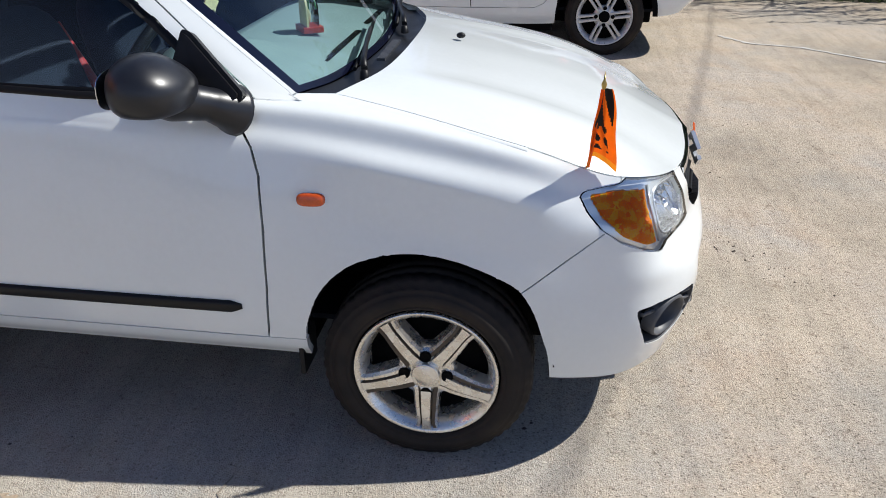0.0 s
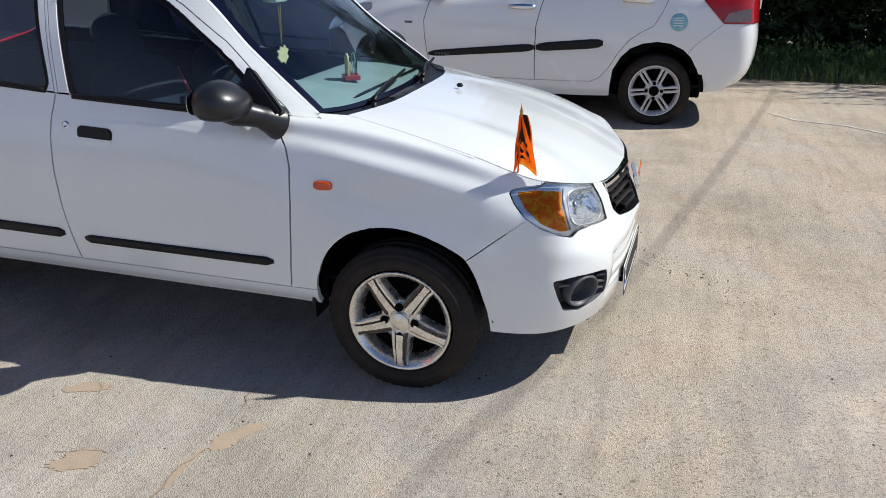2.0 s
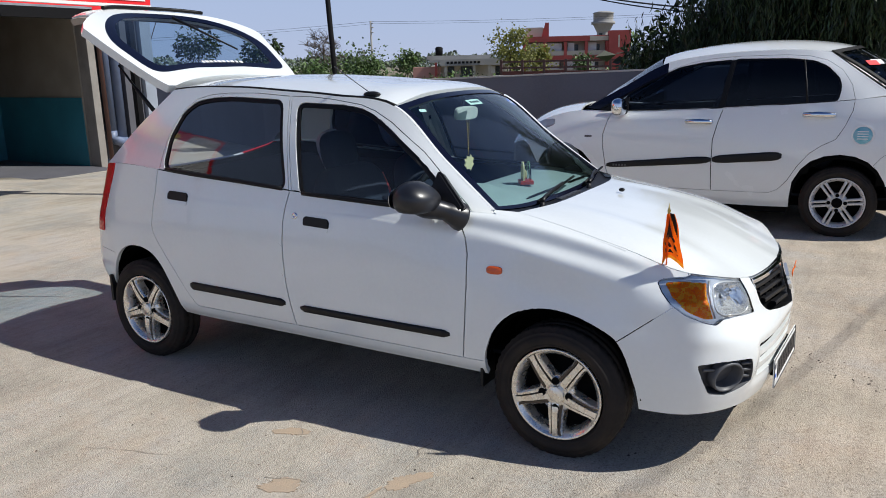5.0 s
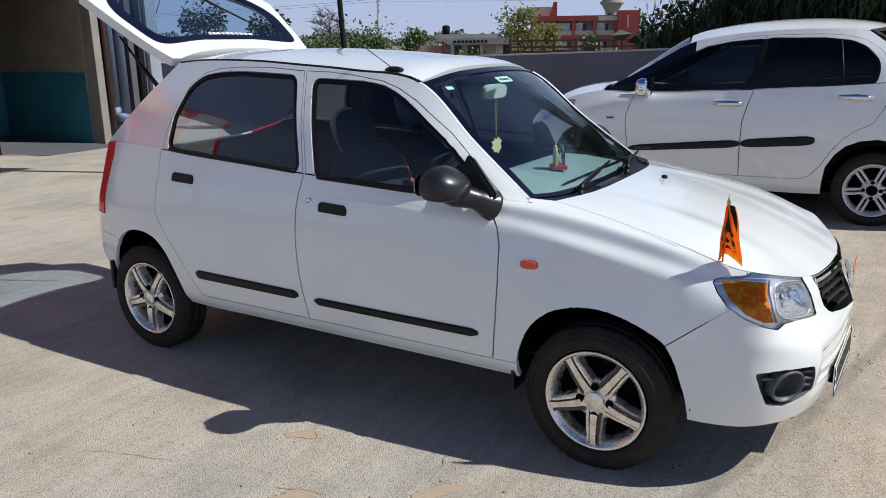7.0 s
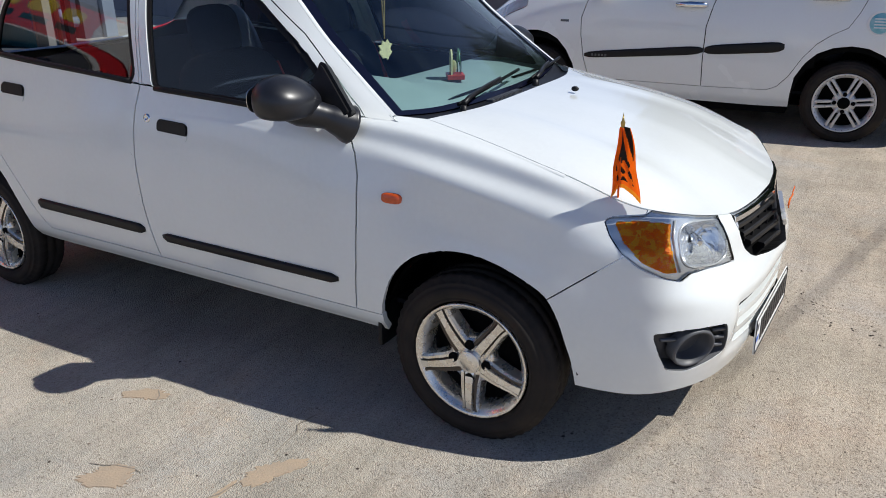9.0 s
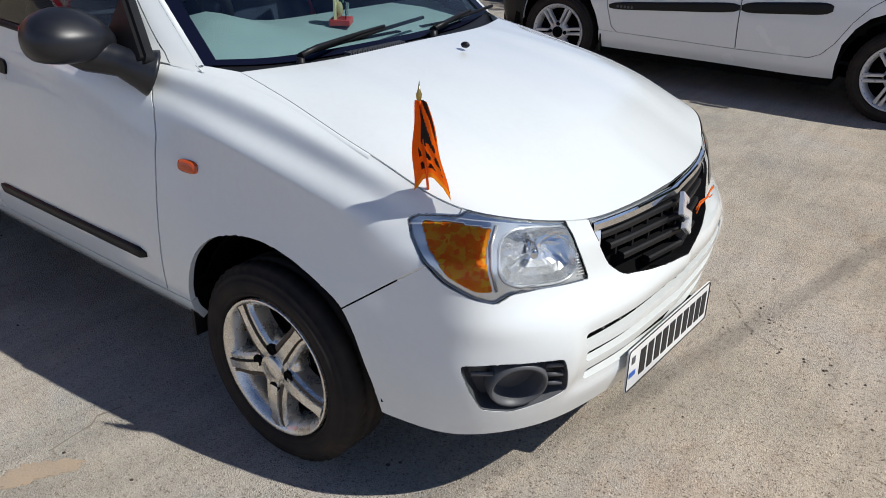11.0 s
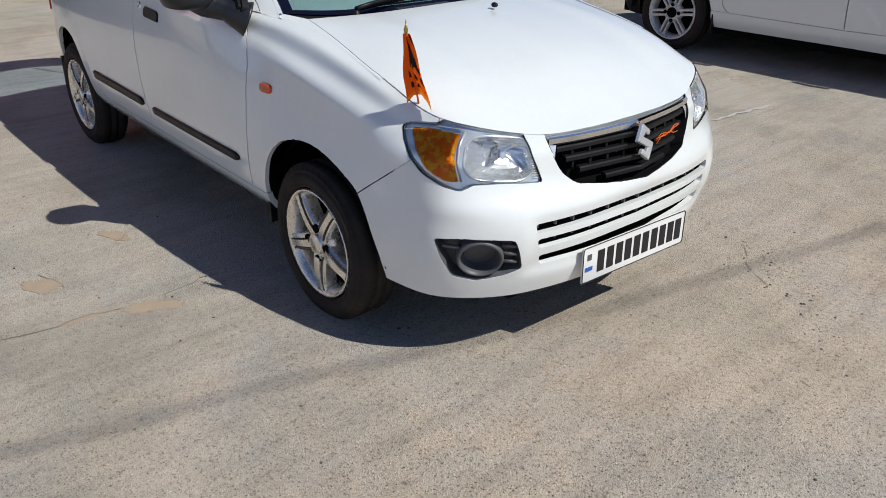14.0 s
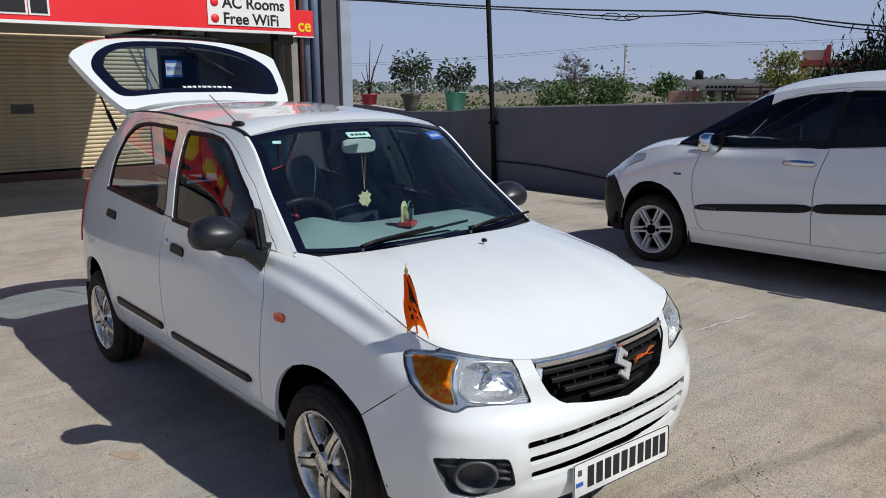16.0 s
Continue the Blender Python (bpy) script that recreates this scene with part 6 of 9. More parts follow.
# number plate, its writing drawn as plain bars
plate = new("number_plate")
plate.parent = car
plate["label"] = "white number plate with dark unreadable bars"
pm = turned_to(Vector((0.724, 0.003, 0.300)), Vector((1, -0.035, 0.03))) @ Matrix.Rotation(radians(-0.5), 4, "Z")
part("plate_face", slab(rounded([(-0.250, -0.060), (0.250, -0.060), (0.250, 0.060), (-0.250, 0.060)], 0.008), 0.004, pm), M["white_plastic"], plate)
xs = [-0.168, -0.125, -0.082, -0.040, 0.003, 0.046, 0.090, 0.132, 0.174, 0.214]
for i, x in enumerate(xs):
    part("bar", slab([(x - 0.015, -0.036), (x + 0.015, -0.036), (x + 0.015, 0.036), (x - 0.015, 0.036)], 0.0015, pm @ Matrix.Translation((0, 0, 0.0045))), M["ink"], plate)
part("bar", slab([(-0.238, -0.022), (-0.205, -0.022), (-0.205, -0.008), (-0.238, -0.008)], 0.001, pm @ Matrix.Translation((0, 0, 0.0045))), M["blue_ink"], plate, "small blue bar")
part("bar", slab([(-0.230, 0.014), (-0.212, 0.014), (-0.212, 0.034), (-0.230, 0.034)], 0.001, pm @ Matrix.Translation((0, 0, 0.0045))), M["fogplastic"], plate)
rim_pts = rounded([(-0.248, -0.058), (0.248, -0.058), (0.248, 0.058), (-0.248, 0.058)], 0.01)
part("plate_rim", tube([pm @ Vector((x, y, 0.005)) for x, y in rim_pts + rim_pts[:1]], 0.0016, 5), M["ink"], plate)
part("plate_carrier", box(0.68, -0.18, 0.270, 0.718, 0.18, 0.335, 0.008), M["under"], plate)

# flank trims (both sides)


def on_both(name, bm, mt, label=""):
    return two_sides(name, bm, mt, car, label)


on_both("side_moulding", strip_on_side(skin, -1.245, -0.455, lambda x: 0.425 + 0.0 * x, lambda x: 0.4565, 0.011, 30, 0.02), M["black"], "black rubber door moulding")
on_both("side_moulding", strip_on_side(skin, -1.965, -1.335, lambda x: 0.435 - 0.006 * (x + 1.65), lambda x: 0.474 - 0.012 * (x + 1.65), 0.011, 30, 0.03), M["black"], "black rubber door moulding")
for x0, x1, z0, z1 in ((-2.10, -1.955, 0.875, 0.925), (-1.212, -1.065, 0.820, 0.868)):
    xm, zm = (x0 + x1) / 2, (z0 + z1) / 2
    p, no = side_at(skin, xm, zm)
    m = turned_to(p, no)
    w, h = (x1 - x0) / 2, (z1 - z0) / 2
    flap = slab(rounded([(-w, -h * 0.75), (w, -h * 0.75), (w, h * 0.55), (w * 0.82, h), (-w * 0.82, h), (-w, h * 0.55)], 0.010), 0.012, m @ Matrix.Translation((0, 0, -0.006)) @ Matrix.Rotation(radians(-2), 4, "Z"), 0.003)
    on_both("door_handle", flap, M["black"], "black flush door handle")
    scoop = slab(rounded([(-w * 0.95, -h * 1.6), (w * 0.95, -h * 1.6), (w * 0.95, -h * 0.5), (-w * 0.95, -h * 0.5)], 0.014), 0.002, m)
    on_both("handle_scoop", scoop, M["paint"])
p, no = side_at(skin, -1.262, 0.866)
b = lathe([(0.0, 0.003), (0.006, 0.003), (0.0065, 0.005), (0.014, 0.004), (0.0155, 0.0)], 20, axis="z")
b.transform(turned_to(p, no))
on_both("key_lock", b, M["chrome"], "chrome key lock")
p, no = side_at(skin, -0.266, 0.727)
b = blob(0.034, 0.0165, 0.012, turned_to(p, no), 20, 3.0)
on_both("side_indicator", b, M["amber_red"], "amber side indicator")
on_both("mud_flap", box(-0.332, -0.69, 0.225, -0.318, -0.58, 0.37, 0.005), M["black"], "black rubber mud flap")
on_both("mud_flap", box(-2.655, -0.69, 0.27, -2.635, -0.54, 0.42, 0.005), M["black"], "black rubber mud flap")


def door_mirror():
    sail = [(-0.053, 0.140), (-0.033, 0.134), (0.094, 0.004), (0.090, -0.014), (0.062, -0.024), (0.0, -0.032), (-0.088, -0.032), (-0.090, 0.005)]
    base = slab(rounded(sail, 0.015), 0.034, turned_to(Vector((-0.50, -0.648, 0.955)), Vector((0, -1, 0.40))), 0.010)
    house = blob(0.084, 0.108, 0.072, Matrix.Translation((-0.560, -0.772, 1.005)), 40, 2.3)
    for v in house.verts:
        if v.co.x < -0.625:
            v.co.x = -0.625 + (v.co.x + 0.625) * 0.35
        k = max(0.0, (v.co.x + 0.565) / 0.085)
        if v.co.z > 1.003:
            v.co.z = 1.003 + (v.co.z - 1.003) * (1.0 - 0.40 * k ** 1.4)
        q = min(1.0, max(0.0, (v.co.y + 0.80) / 0.14))
        v.co.z = 0.985 + (v.co.z - 0.985) * (1.0 - 0.25 * q * q) - 0.012 * q * q
        # flat underside
        if v.co.z < 0.962:
            v.co.z = 0.962 + (v.co.z - 0.962) * 0.45
    # the neck runs out of the shell, narrows, and flares into the sail
    neck = glide(np.array([(-0.444, -0.636, 0.916), (-0.458, -0.664, 0.930), (-0.482, -0.690, 0.946), (-0.508, -0.712, 0.956), (-0.535, -0.735, 0.970), (-0.560, -0.758, 0.988)]), 4)
    wide = np.interp(np.linspace(0, 1, len(neck)), [0, 0.2, 0.4, 0.6, 0.8, 1.0], [0.060, 0.046, 0.037, 0.041, 0.051, 0.052])
    arm = tube([Vector(p) for p in neck.tolist()], [float(w) for w in wide], 20)
    return base, house, arm


for flip_it in (False, True):
    mr = new("door_mirror")
    mr.parent = car
    mr["label"] = "glossy black door mirror"
    base, house, arm = door_mirror()
    glass = slab(oval(0.078, 0.042, 24, 3.0), 0.002, turned_to(Vector((-0.634, -0.772, 1.004)), Vector((-1, 0.1, 0))))
    for nm, b, mt in (("mirror_base", base, M["black"]), ("mirror_shell", house, M["gloss_black"]), ("mirror_arm", arm, M["gloss_black"]), ("mirror_glass", glass, M["chrome"])):
        if flip_it:
            b = mirrored(b)
            b.transform(Matrix.Translation((-0.02, -0.05, -0.005)))
        part(nm, b, mt, mr)

# black belt mouldings under the side windows
for x0, x1, z0, z1 in ((-2.125, -1.352, 1.030, 0.981), (-1.232, -0.575, 0.966, 0.938)):
    bx, bw = [p[0] for p in BELT], [p[1] for p in BELT]
    line = [(x0 + (x1 - x0) * k / 14, -float(np.interp(x0 + (x1 - x0) * k / 14, bx, bw)) - 0.003, z0 + (z1 - z0) * k / 14) for k in range(15)]
    on_both("belt_moulding", tube(line, 0.0095, 8), M["seal"], "black rubber belt moulding")
# cowl, wipers, washer jet, aerial
cb = bmesh.new()
c_hi = [Vector(p) + Vector((0.0, 0, -0.004)) for p in ws_low]
c_lo = [Vector(p) + Vector((0.012, 0, -0.014)) for p in even([tuple(q) for q in hood_base[::2]], len(ws_low))]
va, vb = [cb.verts.new(p) for p in c_hi], [cb.verts.new(p) for p in c_lo]
vm = [cb.verts.new((p + q) / 2 - Vector((0, 0, 0.014))) for p, q in zip(c_hi, c_lo)]
for r, q in ((va, vm), (vm, vb)):
    for k in range(len(r) - 1):
        f = cb.faces.new((r[k], r[k + 1], q[k + 1], q[k]))
        f.smooth = True
bmesh.ops.recalc_face_normals(cb, faces=cb.faces)
cowl = part("cowl", cb, M["black"], car, "black plastic cowl under the windscreen")
for k in range(24):
    y = -0.20 + 0.0085 * k
    part("cowl_slot", box(-0.012, -0.0022, -0.004, 0.012, 0.0022, 0.004, m=Matrix.Translation((-0.198, y, 0.934))), M["fogplastic"], cowl)
for y0, y1, x1 in ((-0.36, 0.16, -0.315), (0.14, 0.53, -0.30)):
    w = new("wiper")
    w.parent = car
    w["label"] = "black windscreen wiper"
    part("pivot", lathe([(0.0, 0.024), (0.010, 0.022), (0.013, 0.0)], 12, axis="z"), M["black"], w).location = (-0.205, y0, 0.925)
    part("arm", tube([(-0.205, y0, 0.952), (-0.225, y0 + 0.08, 0.960), (-0.262, (y0 + y1) / 2, 0.966), (-0.282, y0 + 0.72 * (y1 - y0), 0.968)], [0.009, 0.008, 0.006, 0.005], 8), M["black"], w)
    part("blade", tube([(-0.235, y0 + 0.02, 0.944), (-0.262, (y0 + y1) / 2, 0.957), (x1, y1 + 0.05, 0.964)], 0.006, 8), M["seal"], w)
part("washer_jet", blob(0.014, 0.010, 0.009, Matrix.Translation((-0.012, 0.053, 0.944)), 12), M["black"], car, "black washer jet")
aer = new("aerial")
aer.parent = car
aer["label"] = "thin roof aerial on a black base"
part("aerial_base", blob(0.045, 0.022, 0.014, Matrix.Translation((-0.985, -0.452, 1.392)), 16), M["black"], aer)
part("aerial_rod", tube([(-0.995, -0.455, 1.400), (-1.15, -0.50, 1.515)], 0.0022, 6), M["fogplastic"], aer)

# tailgate, hinged open
tg = new("tailgate")
tg.parent = car
tg["label"] = "white tailgate raised wide open, with its glass"
HX, HZ, LEAN_UP = -2.295, 1.450, radians(30)


def gate_point(s, t):
    """s from hinge (0) to waist (1), t from -1 to 1 across: the open tailgate's outer skin."""
    w = 0.480 + 0.170 * min(1, s) ** 0.6
    L = 0.77 * s
    x = HX - math.cos(LEAN_UP) * L + t * t * (0.07 + 0.215 * s)
    z = HZ + math.sin(LEAN_UP) * L + 0.030 * (1 - t * t) - (0.02 + 0.07 * s) * t ** 4
    return Vector((x, w * t, z))


def gate_oval(a, b0, b1, pw, k):
    c, s = math.cos(k), math.sin(k)
    pw = pw if s > 0 else 7.0
    return a * math.copysign(abs(c) ** (2 / pw), c), (b0 + b1) / 2 + (b1 - b0) / 2 * math.copysign(abs(s) ** (2 / pw), s)


def gate_rect(k):
    c, s = math.cos(k), math.sin(k)
    m = max(abs(c), abs(s))
    return c / m, 0.5 + 0.5 * s / m


def gate_ring(inner, outer, rings, lift_by=0.0, steps=120):
    """A band of the gate's skin between two outlines in (t, s)."""
    bm = bmesh.new()
    rows = []
    for i in range(rings + 1):
        f = i / rings
        row = []
        for k in range(steps):
            a = 2 * math.pi * (k + 0.5) / steps
            (t0, s0), (t1, s1) = inner(a), outer(a)
            row.append(bm.verts.new(gate_point(s0 + (s1 - s0) * f, t0 + (t1 - t0) * f) + Vector((0, 0, lift_by))))
        rows.append(row)
    for r, q in zip(rows, rows[1:]):
        for k in range(steps):
            f = bm.faces.new((r[k], r[(k + 1) % steps], q[(k + 1) % steps], q[k]))
            f.smooth = True
    bmesh.ops.remove_doubles(bm, verts=bm.verts, dist=1e-5)
    bmesh.ops.recalc_face_normals(bm, faces=bm.faces)
    if sum(f.normal.z for f in bm.faces) < 0:
        bmesh.ops.reverse_faces(bm, faces=bm.faces)
    return bm


clear_edge = lambda k: gate_oval(0.81, 0.19, 0.885, 2.6, k)
black_edge = lambda k: gate_oval(0.925, 0.125, 0.950, 2.8, k)
part("gate_skin", edged(gate_ring(black_edge, gate_rect, 8), 0.0, 0.045), M["paint"], tg)
rw = part("rear_window", gate_ring(lambda k: (0.0, 0.56), clear_edge, 10), M["rear_glass"], tg, "clear rear window")
part("window_border", edged(gate_ring(clear_edge, black_edge, 3, 0.001), 0.0, 0.006), M["glass_border"], rw, "glossy blue-black window border")
low_g = np.array([[gate_point(1, -0.80 + 1.6 * j / 20) * 1.0 + Vector((-0.20 * i / 8, -gate_point(1, -0.80 + 1.6 * j / 20).y * 0.06 * i / 8, 0.03 * (i / 8) - 0.03 * (i / 8) ** 2)) for j in range(21)] for i in range(9)])
lg = grid_mesh(low_g)
lg.normal_update()
if sum(f.normal.z for f in lg.faces) < 0:
    bmesh.ops.reverse_faces(lg, faces=lg.faces)
part("gate_lower_skin", edged(lg.copy(), 0.0, 0.012), M["paint"], tg)
tr = moved(lg, -0.016)
for v in tr.verts:
    v.co.y *= 1.04
part("gate_trim", edged(tr, 0.0, 0.035), M["gate_trim"], tg, "beige inner trim board")
lg.free()
part("gate_seal", tube([gate_point(1.0, -0.56 + 1.12 * k / 14) + Vector((0, 0, 0.014)) for k in range(15)], 0.011, 8), M["seal"], tg, "black rear spoiler lip")
part("wiper_arm", tube([gate_point(0.84, 0.16) + Vector((0, 0, 0.02)), gate_point(0.66, 0.26) + Vector((0, 0, 0.022)), gate_point(0.36, 0.48) + Vector((0, 0, 0.018))], [0.010, 0.007, 0.005], 8), M["black"], tg, "black rear wiper")
for k, wd in enumerate((0.02, 0.03, 0.024, 0.02, 0.03, 0.026, 0.02, 0.03, 0.022, 0.026)):
    q = gate_point(0.185, -0.16 + 0.058 * k)
    part("sticker_bar", box(-0.010, -wd * 0.42, -0.001, 0.010, wd * 0.42, 0.001, m=Matrix.Translation(q + Vector((0, 0, 0.006))) @ Matrix.Rotation(LEAN_UP, 4, "Y")), M["white_plastic"], tg, "white sticker lettering bar")
for s in (-1, 1):
    part("gas_strut", tube([(-2.33, s * 0.525, 1.30), (-2.45, s * 0.532, 1.42), (-2.452, s * 0.532, 1.422), (-2.56, s * 0.54, 1.545)], [0.011, 0.011, 0.006, 0.006], 8), M["black"], tg, "black gas strut")

# ---- hatchback cabin ----
db = bmesh.new()
prof = [(-0.335, 0.905), (-0.42, 0.925), (-0.55, 0.945), (-0.66, 0.950), (-0.74, 0.925), (-0.77, 0.86), (-0.75, 0.60)]
rows = []
for j in range(25):
    t = -1 + 2 * j / 24
    row = []
    for i, (x, z) in enumerate(prof):
        hump = 0.055 * math.exp(-((t * 0.60 + 0.31) / 0.13) ** 2) * (1 if 2 <= i <= 4 else 0.25 if i in (1, 5) else 0)
        row.append(db.verts.new((x + 0.05 * (1 - t * t) * (1 if i < 3 else 0), 0.60 * t, z + hump)))
    rows.append(row)
for a, b in zip(rows, rows[1:]):
    for k in range(len(prof) - 1):
        f = db.faces.new((a[k], b[k], b[k + 1], a[k + 1]))
        f.smooth = True
bmesh.ops.recalc_face_normals(db, faces=db.faces)
dash = part("dashboard", db, M["dash"], car, "grey-green moulded dashboard")
for y0, y1 in ((-0.20, 0.16), (0.26, 0.50)):
    for k in range(int((y1 - y0) / 0.012)):
        part("demister_slot", box(-0.010, -0.0032, -0.002, 0.010, 0.0032, 0.002, m=Matrix.Translation((-0.385 + 0.03 * (1 - (y0 / 0.6) ** 2), y0 + 0.012 * k, 0.924))), M["under"], dash)
wheel_m = Matrix.Translation((-0.80, -0.31, 0.92)) @ Matrix.Rotation(radians(-62), 4, "Y")
sw = new("steering_wheel")
sw.parent = car
sw["label"] = "black steering wheel with a stitched cover"
pts = [(0.172 * math.cos(2 * math.pi * k / 40), 0.172 * math.sin(2 * math.pi * k / 40), 0) for k in range(41)]
part("wheel_rim", (lambda b: (b.transform(wheel_m), b)[1])(tube(pts, 0.016, 10, False)), M["black"], sw)
part("wheel_boss", blob(0.06, 0.075, 0.03, wheel_m @ Matrix.Translation((0, 0, -0.02)), 16, 3), M["black"], sw)
for a in (0, 140, 220):
    part("wheel_spoke", (lambda b: (b.transform(wheel_m), b)[1])(tube([(0, 0, -0.02), (0.165 * math.cos(radians(a + 90)), 0.165 * math.sin(radians(a + 90)), 0)], 0.012, 8)), M["black"], sw)


def seat_thing(x, y, wide, name, tall=0.60):
    s = new(name)
    s.parent = car
    part("cushion", blob(0.26, wide, 0.10, Matrix.Translation((x + 0.20, y, 0.46)), 20, 4.0), M["seat"], s)
    part("backrest", blob(0.085, wide, tall / 2, Matrix.Translation((x - 0.08, y, 0.46 + tall / 2)) @ Matrix.Rotation(radians(-14), 4, "Y"), 24, 4.0), M["seat"], s)
    return s


for y in (-0.31, 0.31):
    s = seat_thing(-1.12, y, 0.225, "front_seat")
    part("headrest", blob(0.055, 0.105, 0.10, Matrix.Translation((-1.30, y, 1.115)) @ Matrix.Rotation(radians(-10), 4, "Y"), 20, 3.2), M["seat"], s)
    part("seat_piping", tube([(-0.98, y + 0.22, 0.60), (-1.12, y + 0.222, 0.74), (-1.22, y + 0.20, 0.98)], 0.018, 8), M["red_belt"], s, "red seat trim")
part("headrest_cover", blob(0.06, 0.105, 0.165, Matrix.Translation((-1.90, 0.345, 0.985)) @ Matrix.Rotation(radians(-14), 4, "Y") @ Matrix.Rotation(radians(16), 4, "X"), 20, 3.0), M["seat_cover"], car, "pale grey seat cover")
# White tube added to show the far centre pillar's edge as sunlit.
part("pillar_trim", tube([(-1.395, 0.505, 1.345), (-1.364, 0.55, 1.20), (-1.32, 0.615, 1.0)], 0.019, 10), M["white_plastic"], car, "pale strip for the far pillar's sunlit edge")
seat_thing(-2.05, 0.0, 0.58, "rear_seat", 0.55)
part("parcel_shelf", box(-2.66, -0.56, 0.90, -2.22, 0.56, 0.92, 0.005), M["cabin"], car)
part("cabin_floor", box(-2.7, -0.60, 0.345, 0.1, 0.60, 0.36), M["cabin"], car)
for s in (-1, 1):
    part("sill_trim", box(-2.02, s * 0.63 - 0.045, 0.345, -0.40, s * 0.63 + 0.045, 0.40), M["cabin"], car)
part("headlining", moved(outward(grid_mesh(top[::3, ::4])), -0.03), M["headcloth"], car)
for s in (-1, 1):
    part("belt_strap", tube([(-1.36, s * 0.55, 1.22), (-1.35, s * 0.60, 0.90), (-1.34, s * 0.62, 0.50)], 0.016, 6), M["cabin"], car)
for s in (-1, 1):
    part("door_card", box(-2.15, s * 0.625 - 0.01, 0.38, -0.60, s * 0.625 + 0.01, 0.94, 0.004), M["cabin"], car)
part("firewall", box(-0.36, -0.58, 0.34, -0.33, 0.58, 0.90), M["under"], car)
part("back_panel", box(-2.70, -0.52, 0.34, -2.66, 0.52, 0.90), M["under"], car)

rv = new("rear_view_mirror")
rv.parent = car
part("mirror_body", slab(oval(0.082, 0.032, 28, 4.0), 0.02, turned_to(Vector((-0.785, -0.005, 1.282)), Vector((0.95, -0.15, -0.1))), 0.004), M["mirror_back"], rv, "pale grey rear-view mirror back")
part("mirror_stem", tube([(-0.80, -0.008, 1.29), (-0.785, -0.010, 1.36)], 0.008, 8), M["black"], rv)


def on_screen(y, z):
    i = np.unravel_index(np.argmin((ws[..., 1] - y) ** 2 + (ws[..., 2] - z) ** 2), ws.shape[:2])
    p = Vector(ws[i])
    a, b = Vector(ws[min(i[0] + 1, ws.shape[0] - 1), i[1]]) - p, Vector(ws[i[0], min(i[1] + 1, ws.shape[1] - 1)]) - p
    no = a.cross(b)
    return p, (no if no.x > 0 else -no).normalized()


for y, z, w, h, mt, lab in ((-0.045, 1.345, 0.052, 0.020, "white_green", "pale green windscreen sticker"), (0.385, 1.322, 0.062, 0.028, "blue_ink", "blue windscreen sticker"), (-0.40, 1.325, 0.018, 0.010, "white_green", "pale windscreen sticker"), (0.565, 1.135, 0.026, 0.026, "white_plastic", "round white windscreen sticker")):
    p, no = on_screen(y, z)
    part("sticker", slab(rounded([(-w, -h), (w, -h), (w, h), (-w, h)], 0.006), 0.001, turned_to(p - no * 0.008, no)), M[mt], windscreen, lab)
    if w > 0.05:
        for k in range(4):
            part("sticker_bar", slab([(-w * 0.7 + k * w * 0.36, -h * 0.4), (-w * 0.7 + k * w * 0.36 + w * 0.25, -h * 0.4), (-w * 0.7 + k * w * 0.36 + w * 0.25, h * 0.3), (-w * 0.7 + k * w * 0.36, h * 0.3)], 0.0005, turned_to(p - no * 0.0062, no)), M["ink" if mt == "white_green" else "white_plastic"], windscreen)

# Each half of the car is let out from its middle, and the whole set over by as much
LET_OUT = 0.037


def let_out(ob):
    for child in ob.children:
        if child.name.startswith(("number_plate", "rear_view_mirror")):
            continue
        if child.name.startswith("tailgate"):
            child.location.y -= LET_OUT
            continue
        if child.name.startswith("wheel") and child.data is None:
            child.matrix_basis = Matrix.Translation((0, math.copysign(LET_OUT, child.matrix_basis.translation.y), 0)) @ child.matrix_basis
            continue
        if child.data:
            y0 = child.matrix_basis.translation.y
            for v in child.data.vertices:
                y = v.co.y + y0
                v.co.y += math.copysign(LET_OUT * ease(abs(y) / 0.28), y)
        let_out(child)


let_out(car)
car.location.y = LET_OUT

# ---- small things on and in the hatchback ----
flag = empty("bonnet_flag", "small orange cloth flag on a bonnet stick", "flag")
FB = Vector((0.365, -0.548, 0.772))
FT = Vector((0.380, -0.604, 0.997))
part("flag_stick", tube([FB, FT], 0.0028, 8), M["flag"], flag)
tip = lathe([(0.0, 0.032), (0.003, 0.012), (0.0062, 0.004), (0.005, -0.004), (0.003, -0.008)], 12, axis="z")
tip.transform(Matrix.Translation(FT))
part("flag_finial", tip, M["brass"], flag, "small brass spear tip")


def flag_point(u, v):
    """u across the cloth, v from the hem (0) to the top (1): a limp three-cornered pennant that hangs from its stick."""
    p = FB.lerp(FT, 0.20 + 0.77 * v)
    reach = 0.34 + 0.78 * (1 - v) ** 0.85
    bend = [Vector((-0.012, -0.026, 0)), Vector((-0.004, -0.010, 0)), Vector((0.004, 0.004, 0)), Vector((0.028, 0.008, 0)), Vector((0.056, -0.004, 0))]
    k = min(3, int(u * 4))
    d = bend[k].lerp(bend[k + 1], u * 4 - k)
    fold = Vector((0.5, -0.6, 0)) * 0.006 * math.sin(u * 11 + v * 4) * (1 - 0.5 * v)
    fold += Vector((0.45, 0.35, 0)) * 0.006 * math.sin(v * 8.5 + 0.8) * (1 - v * v)
    hang = -0.034 * (1 - v) ** 2 * max(0.0, u - 0.55) / 0.45 - 0.022 * (1 - v) ** 2 * max(0.0, 0.25 - u) / 0.25
    return p + d * reach + fold + Vector((0, 0, hang))


